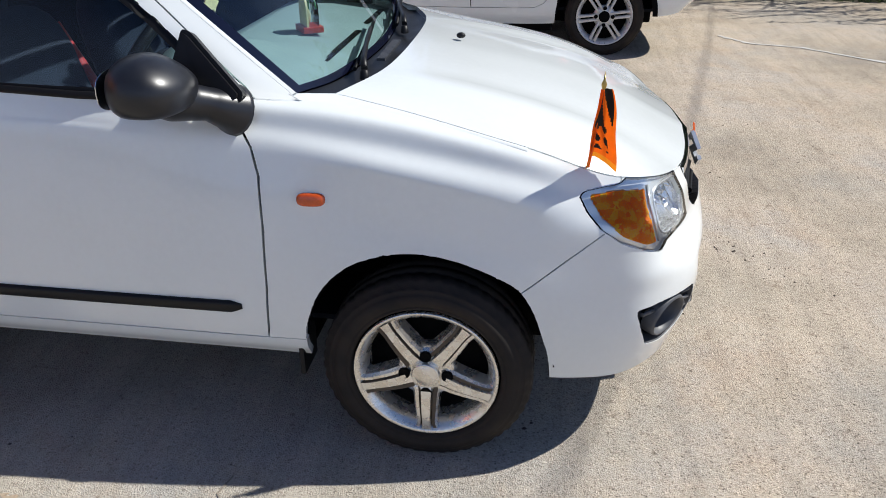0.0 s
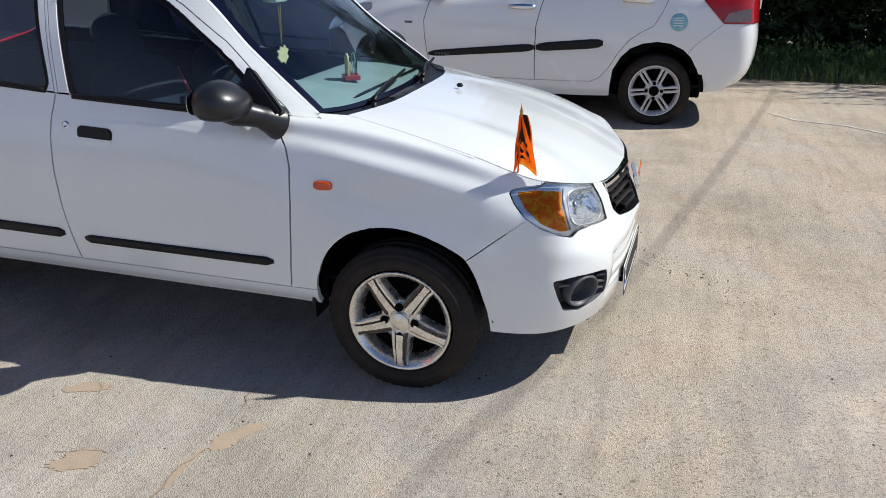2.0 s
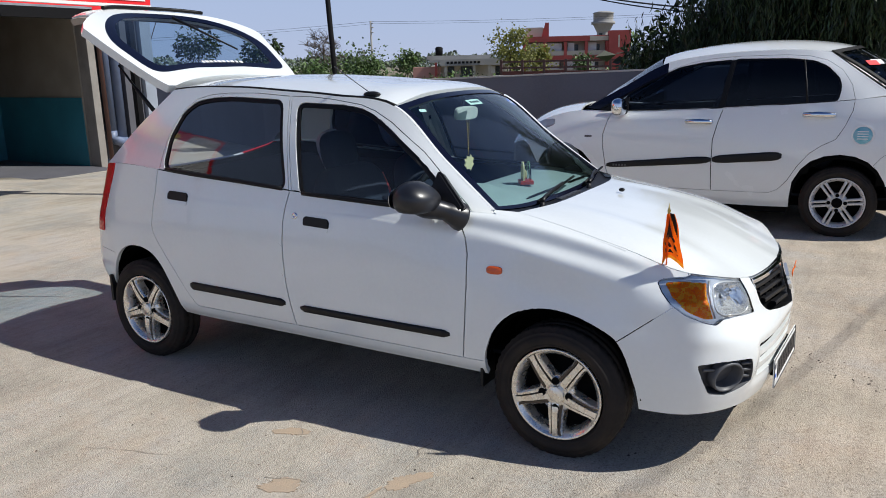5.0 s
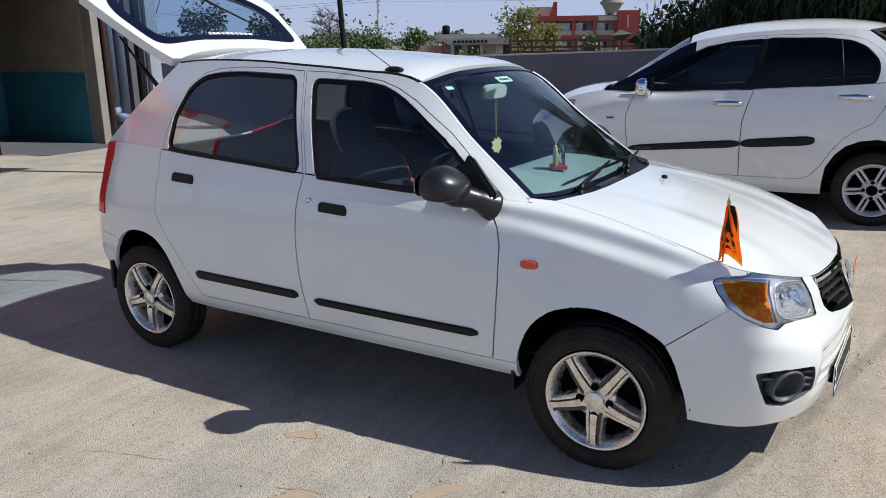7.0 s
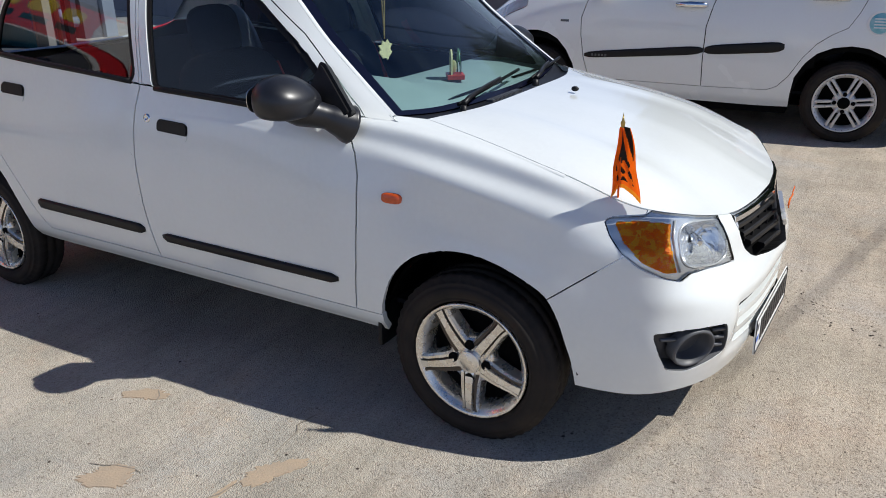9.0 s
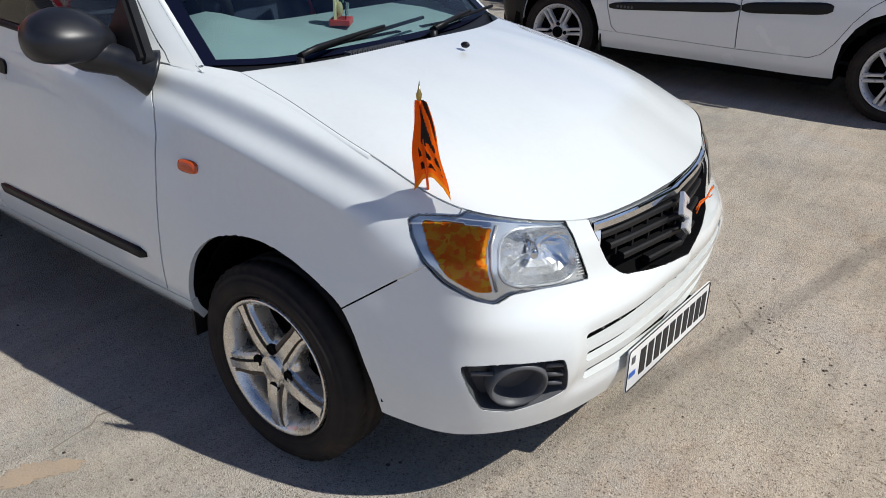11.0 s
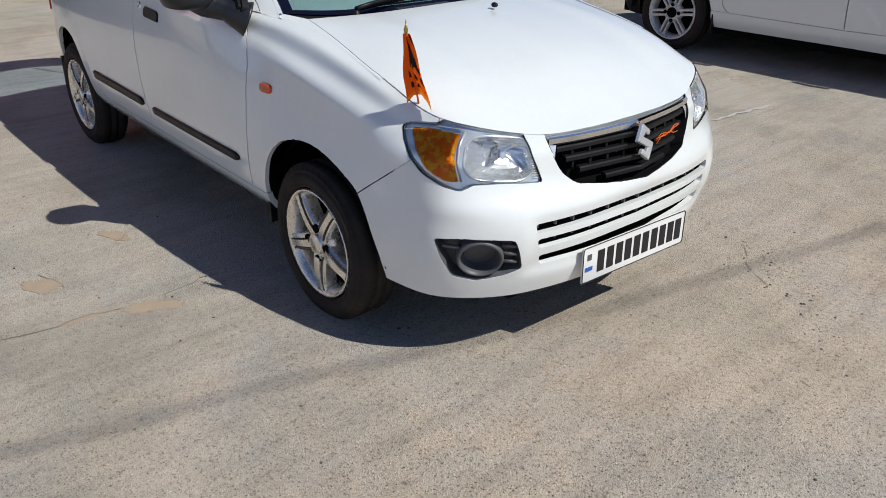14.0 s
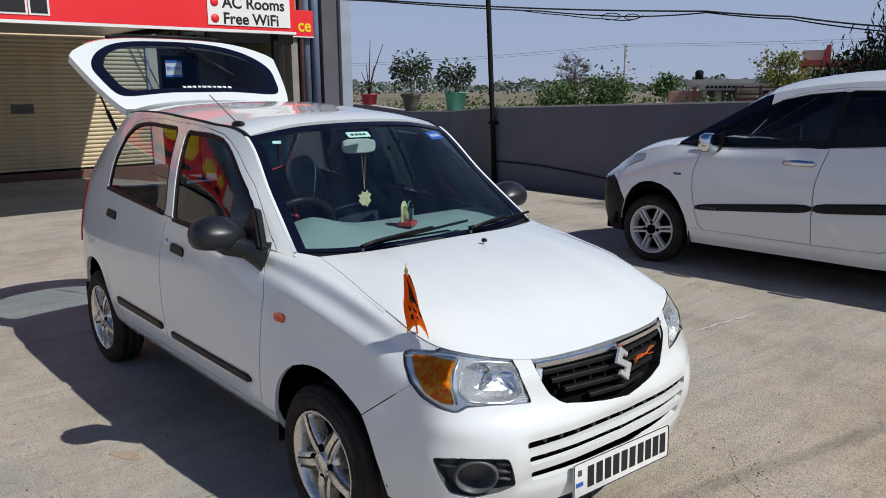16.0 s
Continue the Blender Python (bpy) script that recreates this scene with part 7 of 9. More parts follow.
fb = bmesh.new()
V = [[fb.verts.new(flag_point(i / 32, j / 44)) for i in range(33)] for j in range(45)]
for j in range(44):
    for i in range(32):
        f = fb.faces.new((V[j][i], V[j][i + 1], V[j + 1][i + 1], V[j + 1][i]))
        f.smooth = True
        cu, cv = (i + 0.5) / 32, (j + 0.5) / 44
        edge_print = cv > 0.48 and 0.35 < cu < 0.95 and math.sin(cu * 9 + 7 * cv) > -0.55
        figure = 0.14 < cv <= 0.48 and 0.22 < cu < 0.80 and math.sin(cu * 24 + 7 * cv) + math.sin(cv * 37 + 5 * cu) > 0.35
        f.material_index = 1 if edge_print or figure else (2 if cv < 0.06 else 0)
bmesh.ops.solidify(fb, geom=fb.faces[:], thickness=0.0006)
part("flag_cloth", fb, [M["flag"], M["ink"], M["flag_sunlit"]], flag, "orange pennant with a dark print")

pend = empty("hanging_pendant", "pale yellow ornament on a bead chain under the mirror", "pendant")
for s in (-1, 1):
    for k in range(26):
        t = k / 25
        q = Vector((-0.783, 0.06 + s * 0.012 * (1 - t), 1.275 - 0.195 * t))
        part("bead", blob(0.0034, 0.0034, 0.0042, Matrix.Translation(q), 6), M["brass"], pend)
part("ornament", slab([(-0.020, -0.026), (-0.012, -0.038), (0.004, -0.036), (0.010, -0.046), (0.018, -0.030), (0.030, -0.016), (0.022, -0.002), (0.032, 0.016), (0.020, 0.020), (0.012, 0.034), (0.002, 0.022), (-0.012, 0.030), (-0.016, 0.014), (-0.030, 0.012), (-0.022, -0.004), (-0.030, -0.016)], 0.006, turned_to(Vector((-0.783, 0.06, 1.042)), Vector((0.9, -0.4, 0))), 0.001), M["cream"], pend)
shrine = empty("dashboard_shrine", "small arched glass shrine box on a red base on the dashboard", "ornament")
IM = pose(-0.478, 0.072, 0.948, 0, 0, 35)
part("shrine_base", box(-0.032, -0.042, 0.0, 0.032, 0.042, 0.018, 0.003, IM), M["red_enamel"], shrine, "red base")
arch = [(-0.036, 0.018), (0.036, 0.018), (0.036, 0.070)] + [(0.036 * math.cos(a), 0.070 + 0.036 * math.sin(a)) for a in [math.pi * k / 12 for k in range(1, 12)]] + [(-0.036, 0.070)]
part("shrine_back", slab(arch, 0.006, IM @ turned_to(Vector((-0.018, 0, 0)), Vector((1, 0, 0)))), M["cream"], shrine)
part("shrine_arch", tube([IM @ Vector((0.012, y, z)) for y, z in arch[1:]], 0.003, 8), M["green_cap"], shrine)
part("shrine_figure", blob(0.010, 0.014, 0.024, IM @ Matrix.Translation((-0.004, 0, 0.044)), 14), M["cream"], shrine, "plain pale figure shape")
part("shrine_glass", slab(arch, 0.002, IM @ turned_to(Vector((0.018, 0, 0)), Vector((1, 0, 0)))), M["lens"], shrine)
# ---- white sedan behind ----
# Same kind of frame: front axle at x = 0, nose towards +x.
sedan = empty("sedan", "white four-door sedan with black window film parked behind", "car", m=pose(-1.80, 4.61, 0, 0, 0, 182.4))
S_BELT = [(-2.74, 0.655, 1.187), (-2.43, 0.735, 1.145), (-1.9, 0.752, 1.105), (-1.4, 0.757, 1.073), (-1.0, 0.755, 1.055), (-0.7, 0.747, 1.042), (-0.45, 0.725, 1.040), (-0.18, 0.690, 1.065)]
S_RAIL = [(-2.26, 0.562, 1.535), (-2.10, 0.575, 1.552), (-1.85, 0.585, 1.560), (-1.50, 0.585, 1.550), (-1.15, 0.575, 1.515), (-0.86, 0.570, 1.450), (-0.54, 0.620, 1.270), (-0.18, 0.690, 1.066)]
S_SHOULDER = [(-3.20, 0.0, 1.235), (-3.185, 0.40, 1.235), (-3.11, 0.60, 1.21), (-2.85, 0.655, 1.19), (-2.43, 0.735, 1.145), (-1.9, 0.752, 1.105), (-1.35, 0.757, 1.07), (-0.9, 0.752, 1.05), (-0.45, 0.722, 1.04),
              (-0.15, 0.690, 1.045), (0.10, 0.670, 1.0), (0.30, 0.630, 0.93), (0.47, 0.545, 0.85), (0.61, 0.42, 0.80), (0.69, 0.25, 0.785), (0.715, 0.12, 0.783), (0.72, 0.0, 0.783)]
S_SIDE = [-2.9, -2.43, -1.9, -1.35, -0.9, -0.45, -0.15, 0.10, 0.30]
S_NOSE = [(0.30, 0.955), (0.135, 0.84), (0.045, 0.53), (0.012, 0.27), (0.0, 0.0)]
S_TAIL = [(0.0, 0.0), (0.02, 0.55), (0.11, 0.86)]


def sedan_ring(width, tail_x, nose_x, tail_z, sill_z, nose_z):
    pts = [(tail_x + o, width * r, tail_z) for o, r in S_TAIL]
    for i, x in enumerate(S_SIDE):
        h = width * (0.955, 0.99, 1.0, 1.0, 1.0, 0.995, 0.985, 0.98, 0.972)[i]
        z = (tail_z * 0.6 + sill_z * 0.4, sill_z * 0.75 + tail_z * 0.25, sill_z, sill_z, sill_z, sill_z, sill_z * 0.8 + nose_z * 0.2, sill_z * 0.5 + nose_z * 0.5, sill_z * 0.25 + nose_z * 0.75)[i]
        pts.append((x, h, z))
    return pts + [(nose_x - o, width * r, nose_z) for o, r in S_NOSE]


S_RINGS = [sedan_ring(0.765, -3.14, 0.65, 0.35, 0.225, 0.23), sedan_ring(0.800, -3.20, 0.68, 0.44, 0.30, 0.32), sedan_ring(0.822, -3.235, 0.70, 0.58, 0.45, 0.43),
           sedan_ring(0.828, -3.24, 0.705, 0.74, 0.62, 0.54), sedan_ring(0.818, -3.22, 0.71, 0.90, 0.80, 0.64), sedan_ring(0.790, -3.21, 0.71, 1.06, 0.96, 0.72), S_SHOULDER]
s_grid = near_y(glide(glide(np.array(S_RINGS), 5).transpose(1, 0, 2), 6))
s_low = outward(grid_mesh(s_grid))
s_skin = BVHTree.FromBMesh(s_low)
S_SKINS = [smooth_skin(s_low)]
s_inner = outward(grid_mesh(s_grid[::3, ::2]))
SF_ARCH = [(-0.36, 0.05), (-0.35, 0.36), (-0.32, 0.46), (-0.26, 0.57), (-0.18, 0.655), (-0.09, 0.70), (0.0, 0.718), (0.08, 0.715), (0.15, 0.693), (0.215, 0.645), (0.265, 0.56), (0.305, 0.44), (0.325, 0.33), (0.33, 0.05)]
SR_ARCH = [(-2.83, 0.05), (-2.80, 0.32), (-2.74, 0.48), (-2.68, 0.58), (-2.612, 0.645), (-2.51, 0.69), (-2.40, 0.703), (-2.28, 0.685), (-2.18, 0.64), (-2.11, 0.57), (-2.05, 0.46), (-2.035, 0.32), (-2.03, 0.05)]
for arch in (SF_ARCH, SR_ARCH):
    bmesh.ops.delete(s_low, geom=carve(s_low, arch, where=lambda c: c.y < -0.5), context="FACES")
    bmesh.ops.delete(s_inner, geom=[f for f in s_inner.faces if inside(grown(arch, 0.05), f.calc_center_median().x, f.calc_center_median().z) and f.calc_center_median().y < -0.5], context="FACES")
s_lamp = lift(s_low, carve(s_low, rounded([(0.14, 0.955), (0.13, 0.905), (0.30, 0.835), (0.47, 0.735), (0.60, 0.70), (0.60, 0.80), (0.44, 0.875), (0.30, 0.94)], 0.02), where=lambda c: c.y < -0.3))
s_tail = lift(s_low, carve(s_low, rounded([(-2.728, 1.04), (-2.975, 1.145), (-3.30, 1.15), (-3.30, 0.857), (-2.905, 0.857)], 0.02), where=lambda c: c.y < -0.45))
S_FS = [(-0.50, 0.352), (-0.455, 0.39), (-0.415, 0.52), (-0.385, 0.70), (-0.378, 0.827), (-0.42, 0.97), (-0.47, 1.08)]
S_BS = [(-1.385, 0.345), (-1.378, 0.55), (-1.378, 0.80), (-1.41, 0.95), (-1.455, 1.10)]
S_RS = [(-1.868, 0.352), (-1.94, 0.385), (-2.009, 0.464), (-2.085, 0.60), (-2.168, 0.706), (-2.26, 0.775), (-2.356, 0.825), (-2.415, 0.93), (-2.465, 1.06), (-2.48, 1.25)]
s_fd = lift(s_low, carve(s_low, S_BS + [(-1.46, 1.2), (-0.45, 1.2)] + S_FS[::-1]))
s_rd = lift(s_low, carve(s_low, S_RS + [(-2.48, 1.3), (-1.46, 1.3)] + S_BS[::-1]))
s_nose = lift(s_low, carve(s_low, [(0.325, 0.05), (0.32, 0.40), (0.285, 0.53), (0.38, 0.70), (0.47, 0.738), (0.62, 0.69), (1.2, 0.69), (1.2, 0.05)]))
s_fender = lift(s_low, carve(s_low, S_FS + [(-0.47, 1.3), (1.2, 1.3), (1.2, 0.05), (0.3, 0.05), (-0.3, 0.352)]))
s_rb = lift(s_low, carve(s_low, [(-3.4, 0.05), (-3.4, 0.857), (-2.905, 0.857), (-2.70, 0.685), (-2.65, 0.62), (-2.74, 0.45), (-2.80, 0.05)], where=lambda c: c.x < -2.55))
SB, SR = np.array(S_BELT), np.array(S_RAIL)
SM = (SB + SR) / 2 + np.array([0, 0.02, 0.0])
SM[-1] = (SB[-1] + SR[-1]) / 2
s_green = outward(grid_mesh(near_y(glide(glide(np.array([SB, SM, SR]), 6).transpose(1, 0, 2), 8))))
S_SKINS.append(smooth_skin(s_green))
SW_F = rounded([(-1.405, 1.085), (-1.470, 1.475), (-1.22, 1.455), (-1.02, 1.415), (-0.76, 1.295), (-0.50, 1.148), (-0.33, 1.052), (-0.36, 1.046)], 0.008)
SW_R = rounded([(-2.335, 1.145), (-2.352, 1.24), (-2.335, 1.315), (-2.24, 1.41), (-2.14, 1.455), (-1.95, 1.478), (-1.515, 1.482), (-1.455, 1.090)], 0.025)
s_gf = lift(s_green, carve(s_green, SW_F))
s_gr = lift(s_green, carve(s_green, SW_R))
s_sf = lift(s_green, carve(s_green, grown(SW_F, 0.012)))
s_sr = lift(s_green, carve(s_green, grown(SW_R, 0.012)))
s_bp = lift(s_green, carve(s_green, [(-1.40, 1.07), (-1.475, 1.48), (-1.52, 1.485), (-1.46, 1.08)]))
s_ap = lift(s_green, carve(s_green, [(-0.905, 1.60), (-0.925, 1.375), (-0.76, 1.302), (-0.50, 1.158), (-0.325, 1.058), (-0.325, 0.9), (0.2, 0.9), (0.2, 1.6)]))
s_ff = lift(s_green, carve(s_green, [(-1.43, 1.0), (-1.432, 1.08), (-1.490, 1.515), (-1.30, 1.500), (-1.12, 1.466), (-0.98, 1.42), (-0.76, 1.305), (-0.50, 1.165), (-0.305, 1.055), (-0.305, 1.0)]))
s_fr = lift(s_green, carve(s_green, [(-1.44, 1.0), (-1.442, 1.08), (-1.497, 1.515), (-1.90, 1.522), (-2.10, 1.508), (-2.24, 1.47), (-2.36, 1.39), (-2.44, 1.27), (-2.47, 1.16), (-2.47, 1.0)]))
calm(fused("body", [(edged(b, 0.0005, 0.02), M["paint_b"]) for b in (s_low, mirrored(s_low), s_green, mirrored(s_green))], sedan), S_SKINS)
for pan, frm, seal, glass, nm in ((s_fd, s_ff, s_sf, s_gf, "front_door"), (s_rd, s_fr, s_sr, s_gr, "rear_door")):
    pan, frm, seal, glass = edged(pan, 0.0036), edged(frm, 0.0030), edged(moved(seal, -0.004), 0.0, 0.01), moved(glass, -0.008)
    for flip_it in (False, True):
        b = [mirrored(x) if flip_it else x.copy() for x in (pan, frm, seal, glass)]
        d = fused(nm, [(b[0], M["paint_b"]), (b[1], M["paint_b"])], sedan)
        calm(d, S_SKINS)
        part("window_seal", b[2], M["seal"], d)
        part("window_pane", b[3], M["film" if nm == "rear_door" else "front_film"], d, "window pane with dark film")
two_sides("pillar_cover", edged(s_bp, 0.0, 0.01), M["seal"], sedan, "black centre pillar")
two_sides("pillar_cover", edged(s_ap, 0.0, 0.01), M["glass_border"], sedan, "black windscreen pillar")
for ob in two_sides("front_fender", edged(s_fender, 0.0030), M["paint_b"], sedan):
    calm(ob, S_SKINS)
two_sides("headlight", edged(moved(s_lamp, 0.003), 0.001, 0.02), M["sedan_lamp"], sedan, "clear swept-back headlight")
tl = edged(moved(s_tail, 0.008), 0.001, 0.02)
for flip_it in (False, True):
    b = mirrored(tl) if flip_it else tl.copy()
    t = part("tail_light", b, M["red_lamp"], sedan, "red tail light")
    pl, nl = side_at(s_skin, -2.98, 0.905)
    lens_b = slab(rounded([(-0.13, -0.035), (0.085, -0.035), (0.05, 0.035), (-0.13, 0.075)], 0.012), 0.012, turned_to(pl + nl * 0.004, nl), 0.003)
    part("smoked_section", mirrored(lens_b) if flip_it else lens_b, M["smoke_lamp"], t, "smoked lower section")
tl.free()
calm(part("front_bumper", edged(whole(s_nose), 0.002), M["black"], sedan, "dark unpainted front bumper"), S_SKINS)
calm(part("rear_bumper", edged(whole(s_rb), 0.0022), M["paint_b"], sedan), S_SKINS)

SS = np.array(S_SHOULDER)
s_seam = near_y(along(SS, 9.1, 12.6, 25))
s_lead_half = near_y(along(SS, 12.6, 16, 14))
s_lead = np.concatenate([s_lead_half, (s_lead_half * flip)[-2::-1]])
s_base = even([s_seam[0], (-0.06, -0.35, 1.075), (-0.03, 0, 1.085), (-0.06, 0.35, 1.075), s_seam[0] * flip], len(s_lead))
s_hood = coons(s_base, s_lead, s_seam, s_seam * flip)
v, u = np.linspace(0, 1, s_hood.shape[0])[:, None], np.linspace(-1, 1, s_hood.shape[1])[None, :]
s_hood[..., 2] += 0.045 * np.sin(np.pi * v) * (1 - u ** 4)
part("bonnet", edged(outward(grid_mesh(s_hood)), 0.002), M["paint_b"], sedan)
SRn = near_y(SR)
s_pil = along(SRn, 6.94, 5.0, 21)
s_pil[:, 1] += 0.02
s_wt = even([s_pil[-1], (-0.80, -0.28, 1.505), (-0.78, 0, 1.52), (-0.80, 0.28, 1.505), s_pil[-1] * flip], 31)
s_wl = even([s_pil[0], (-0.10, -0.35, 1.065), (-0.05, 0, 1.07), (-0.10, 0.35, 1.065), s_pil[0] * flip], 31)
s_ws = coons(s_wl, s_wt, s_pil, s_pil * flip)
part("windscreen", outward(grid_mesh(s_ws)), M["screen"], sedan)
s_rs = along(SRn, 5.0, 0.0, 26)
s_rs[:, 1] += 0.022
s_rs[:, 2] += 0.004
s_ra = even([s_rs[0], (-0.82, -0.28, 1.515), (-0.80, 0, 1.53), (-0.82, 0.28, 1.515), s_rs[0] * flip], 31)
s_rbk = even([s_rs[-1], (-2.42, -0.28, 1.568), (-2.47, 0, 1.575), (-2.42, 0.28, 1.568), s_rs[-1] * flip], 31)
s_top = coons(s_ra, s_rbk, s_rs, s_rs * flip)
s_top[..., 2] += 0.035 * np.sin(np.pi * np.linspace(0, 1, s_top.shape[0]))[:, None] * (1 - np.linspace(-1, 1, 31)[None, :] ** 2)
part("roof", edged(outward(grid_mesh(s_top)), 0.002), M["paint_b"], sedan)
# rear window and boot
c_edge = np.array([tuple(np.array(SRn[0]) * (1 - t) + np.array([-2.765, -0.650, 1.195]) * t + np.array([0, 0.004, 0.014 + 0.014 * math.sin(math.pi * t)])) for t in np.linspace(0, 1, 15)])
r_low = even([c_edge[-1], (-2.93, -0.35, 1.250), (-2.97, 0, 1.262), (-2.93, 0.35, 1.250), c_edge[-1] * flip], 31)
r_win = coons(s_rbk, r_low, c_edge, c_edge * flip)
rg = outward(grid_mesh(r_win))
cells = list(rg.faces)
wide = [cells[i] for i in range(len(cells)) if 1 <= i % 30 < 29 and i // 30 > 0]
inner_w = lift(rg, wide)
part("rear_window_frame", edged(rg, 0.0, 0.015), M["seal"], sedan)
rwin = part("rear_window", inner_w, M["film"], sedan, "dark rear window")
for k, (mt, dz) in enumerate((("sign_red", 0.0), ("white_plastic", 0.05))):
    p = Vector(r_win[6, 26]) * (1 - k * 0.45) + Vector(r_win[6, 22]) * k * 0.45
    n0 = (Vector(r_win[7, 26]) - Vector(r_win[6, 26])).cross(Vector(r_win[6, 27]) - Vector(r_win[6, 26])).normalized()
    if n0.z < 0:
        n0 = -n0
    part("sticker", slab([(-0.06, -0.03), (0.06, -0.03), (0.06, 0.03), (-0.06, 0.03)], 0.002, turned_to(p + n0 * 0.004, n0)), M[mt], rwin, "small window sticker")
b_side = near_y(along(SS, 3.2, 2.0, 9))
b_rear_half = near_y(along(SS, 2.0, 0.0, 12))
b_rear = np.concatenate([b_rear_half, (b_rear_half * flip)[-2::-1]])
b_front = even([b_side[0], (-2.93, -0.35, 1.246), (-2.965, 0, 1.258), (-2.93, 0.35, 1.246), b_side[0] * flip], len(b_rear))
boot = coons(b_front, b_rear, b_side, b_side * flip)
boot[..., 2] += 0.03 * np.linspace(0, 1, boot.shape[0])[:, None] * (1 - np.linspace(-1, 1, boot.shape[1])[None, :] ** 4)
part("boot_lid", edged(outward(grid_mesh(boot)), 0.002, 0.03), M["paint_b"], sedan)
part("boot_chrome", tube([(-3.225, -0.30 + 0.06 * k, 1.10) for k in range(11)], 0.014, 8), M["chrome"], sedan, "chrome boot strip")
part("number_plate", box(-3.235, -0.26, 0.94, -3.222, 0.26, 1.05, 0.003), M["white_plastic"], sedan, "white plate with dark bars")
for k in range(8):
    part("bar", box(-3.238, -0.20 + 0.052 * k, 0.965, -3.234, -0.168 + 0.052 * k, 1.025), M["ink"], sedan)
part("inner_skin", moved(s_inner, -0.03), M["under"], sedan)
part("inner_skin", mirrored(moved(s_inner, -0.03)), M["under"], sedan)
part("underbody", join(box(-2.02, -0.75, 0.17, -0.36, 0.75, 0.30, 0.02), box(-2.8, -0.52, 0.20, 0.66, 0.52, 0.36, 0.02)), M["under"], sedan)
for cx in (0.0, -2.41):
    for s in (-1, 1):
        b = lathe([(0.40, s * 0.35), (0.40, s * 0.79), (0.36, s * 0.795)], 26, sweep=0.5)
        b.transform(Matrix.Translation((cx, 0, 0.30)))
        c = lathe([(0.02, s * 0.45), (0.40, s * 0.45)], 26, sweep=0.5)
        c.transform(Matrix.Translation((cx, 0, 0.30)))
        part("wheel_housing", join(b, c), M["under"], sedan)
    make_wheel("wheel", sedan, pose(cx, -0.715, 0.292), 0.300, 0.212, 0.18, 6, 0.12, M["alloy_b"], 4, True)
    make_wheel("wheel", sedan, pose(cx, 0.715, 0.292, 0, 0, 180), 0.300, 0.212, 0.18, 6, 0.12, M["alloy_b"], 4, True)


def sedan_both(name, bm, mt, label=""):
    return two_sides(name, bm, mt, sedan, label)


sedan_both("side_moulding", strip_on_side(s_skin, -1.375, -0.425, lambda x: 0.512 - 0.082 * (x + 0.425), lambda x: 0.566 - 0.098 * (x + 0.425), 0.014, 26, 0.16), M["black"], "black door moulding")
sedan_both("side_moulding", strip_on_side(s_skin, -1.955, -1.385, lambda x: 0.512 - 0.082 * (x + 0.425), lambda x: 0.568 - 0.098 * (x + 0.425), 0.014, 20, 0.12), M["black"], "black door moulding")
for k in range(5):
    sedan_both("moulding_bar", box(-0.006, -0.001, -0.009, 0.010, 0.001, 0.009, m=Matrix.Translation(side_at(s_skin, -0.50 - 0.028 * k, 0.545)[0] + Vector((0, -0.0135, 0)))), M["fogplastic"])
for x0, x1, z in ((-1.36, -1.145, 0.950), (-2.33, -2.10, 1.020)):
    p, no = side_at(s_skin, (x0 + x1) / 2, z)
    a, b2 = side_at(s_skin, x0, z)[0], side_at(s_skin, x1, z)[0]
    sedan_both("door_handle", tube([a + no * 0.008, a + no * 0.03, p + no * 0.042, b2 + no * 0.03, b2 + no * 0.008], [0.017, 0.024, 0.026, 0.024, 0.017], 10), M["chrome"], "chrome pull handle")
    cupb = slab(oval(0.065, 0.045, 20), 0.002, turned_to(p - no * 0.0005, no))
    sedan_both("handle_cup", cupb, M["paint_b"])
p, no = side_at(s_skin, -2.552, 0.865)
p, no = Vector((p.x, -p.y, p.z)), Vector((no.x, -no.y, no.z))
cap = part("fuel_cap", slab(oval(0.088, 0.092, 32), 0.004, turned_to(p - no * 0.001, no)), M["paint_b"], sedan)
part("fuel_sticker", (lambda b: (b.transform(turned_to(p, no)), b)[1])(lathe([(0.0, 0.0055), (0.068, 0.0055), (0.070, 0.003)], 32, axis="z")), M["sticker_teal"], cap, "round teal printed sticker")
for k in range(4):
    part("sticker_bar", slab([(-0.04, -0.004), (0.04, -0.004), (0.04, 0.004), (-0.04, 0.004)], 0.001, turned_to(p + no * 0.006, no) @ Matrix.Translation((0, 0.03 - 0.02 * k, 0))), M["white_plastic"], cap)
rimb = lathe([(0.072, 0.004), (0.078, 0.007), (0.086, 0.004)], 36, axis="z")
rimb.transform(turned_to(p, no))
part("sticker_ring", rimb, M["white_plastic"], cap)
for flip_it in (False, True):
    mr = new("door_mirror")
    mr.parent = sedan
    mr["label"] = "chrome-faced door mirror"
    sh = blob(0.060, 0.105, 0.082, Matrix.Translation((-0.545, -0.875, 1.082)), 24, 3.0)
    bs = tube([(-0.56, -0.74, 1.035), (-0.555, -0.79, 1.04), (-0.545, -0.83, 1.055)], [0.034, 0.03, 0.03], 10)
    tri = slab([(-0.07, -0.018), (0.20, -0.022), (-0.07, 0.11)], 0.012, turned_to(Vector((-0.53, -0.733, 1.062)), Vector((0.05, -1, 0.2))))
    for nm, b, mt in (("mirror_shell", sh, M["chrome"]), ("mirror_arm", bs, M["black"]), ("mirror_base", tri, M["seal"])):
        part(nm, mirrored(b) if flip_it else b, mt, mr)
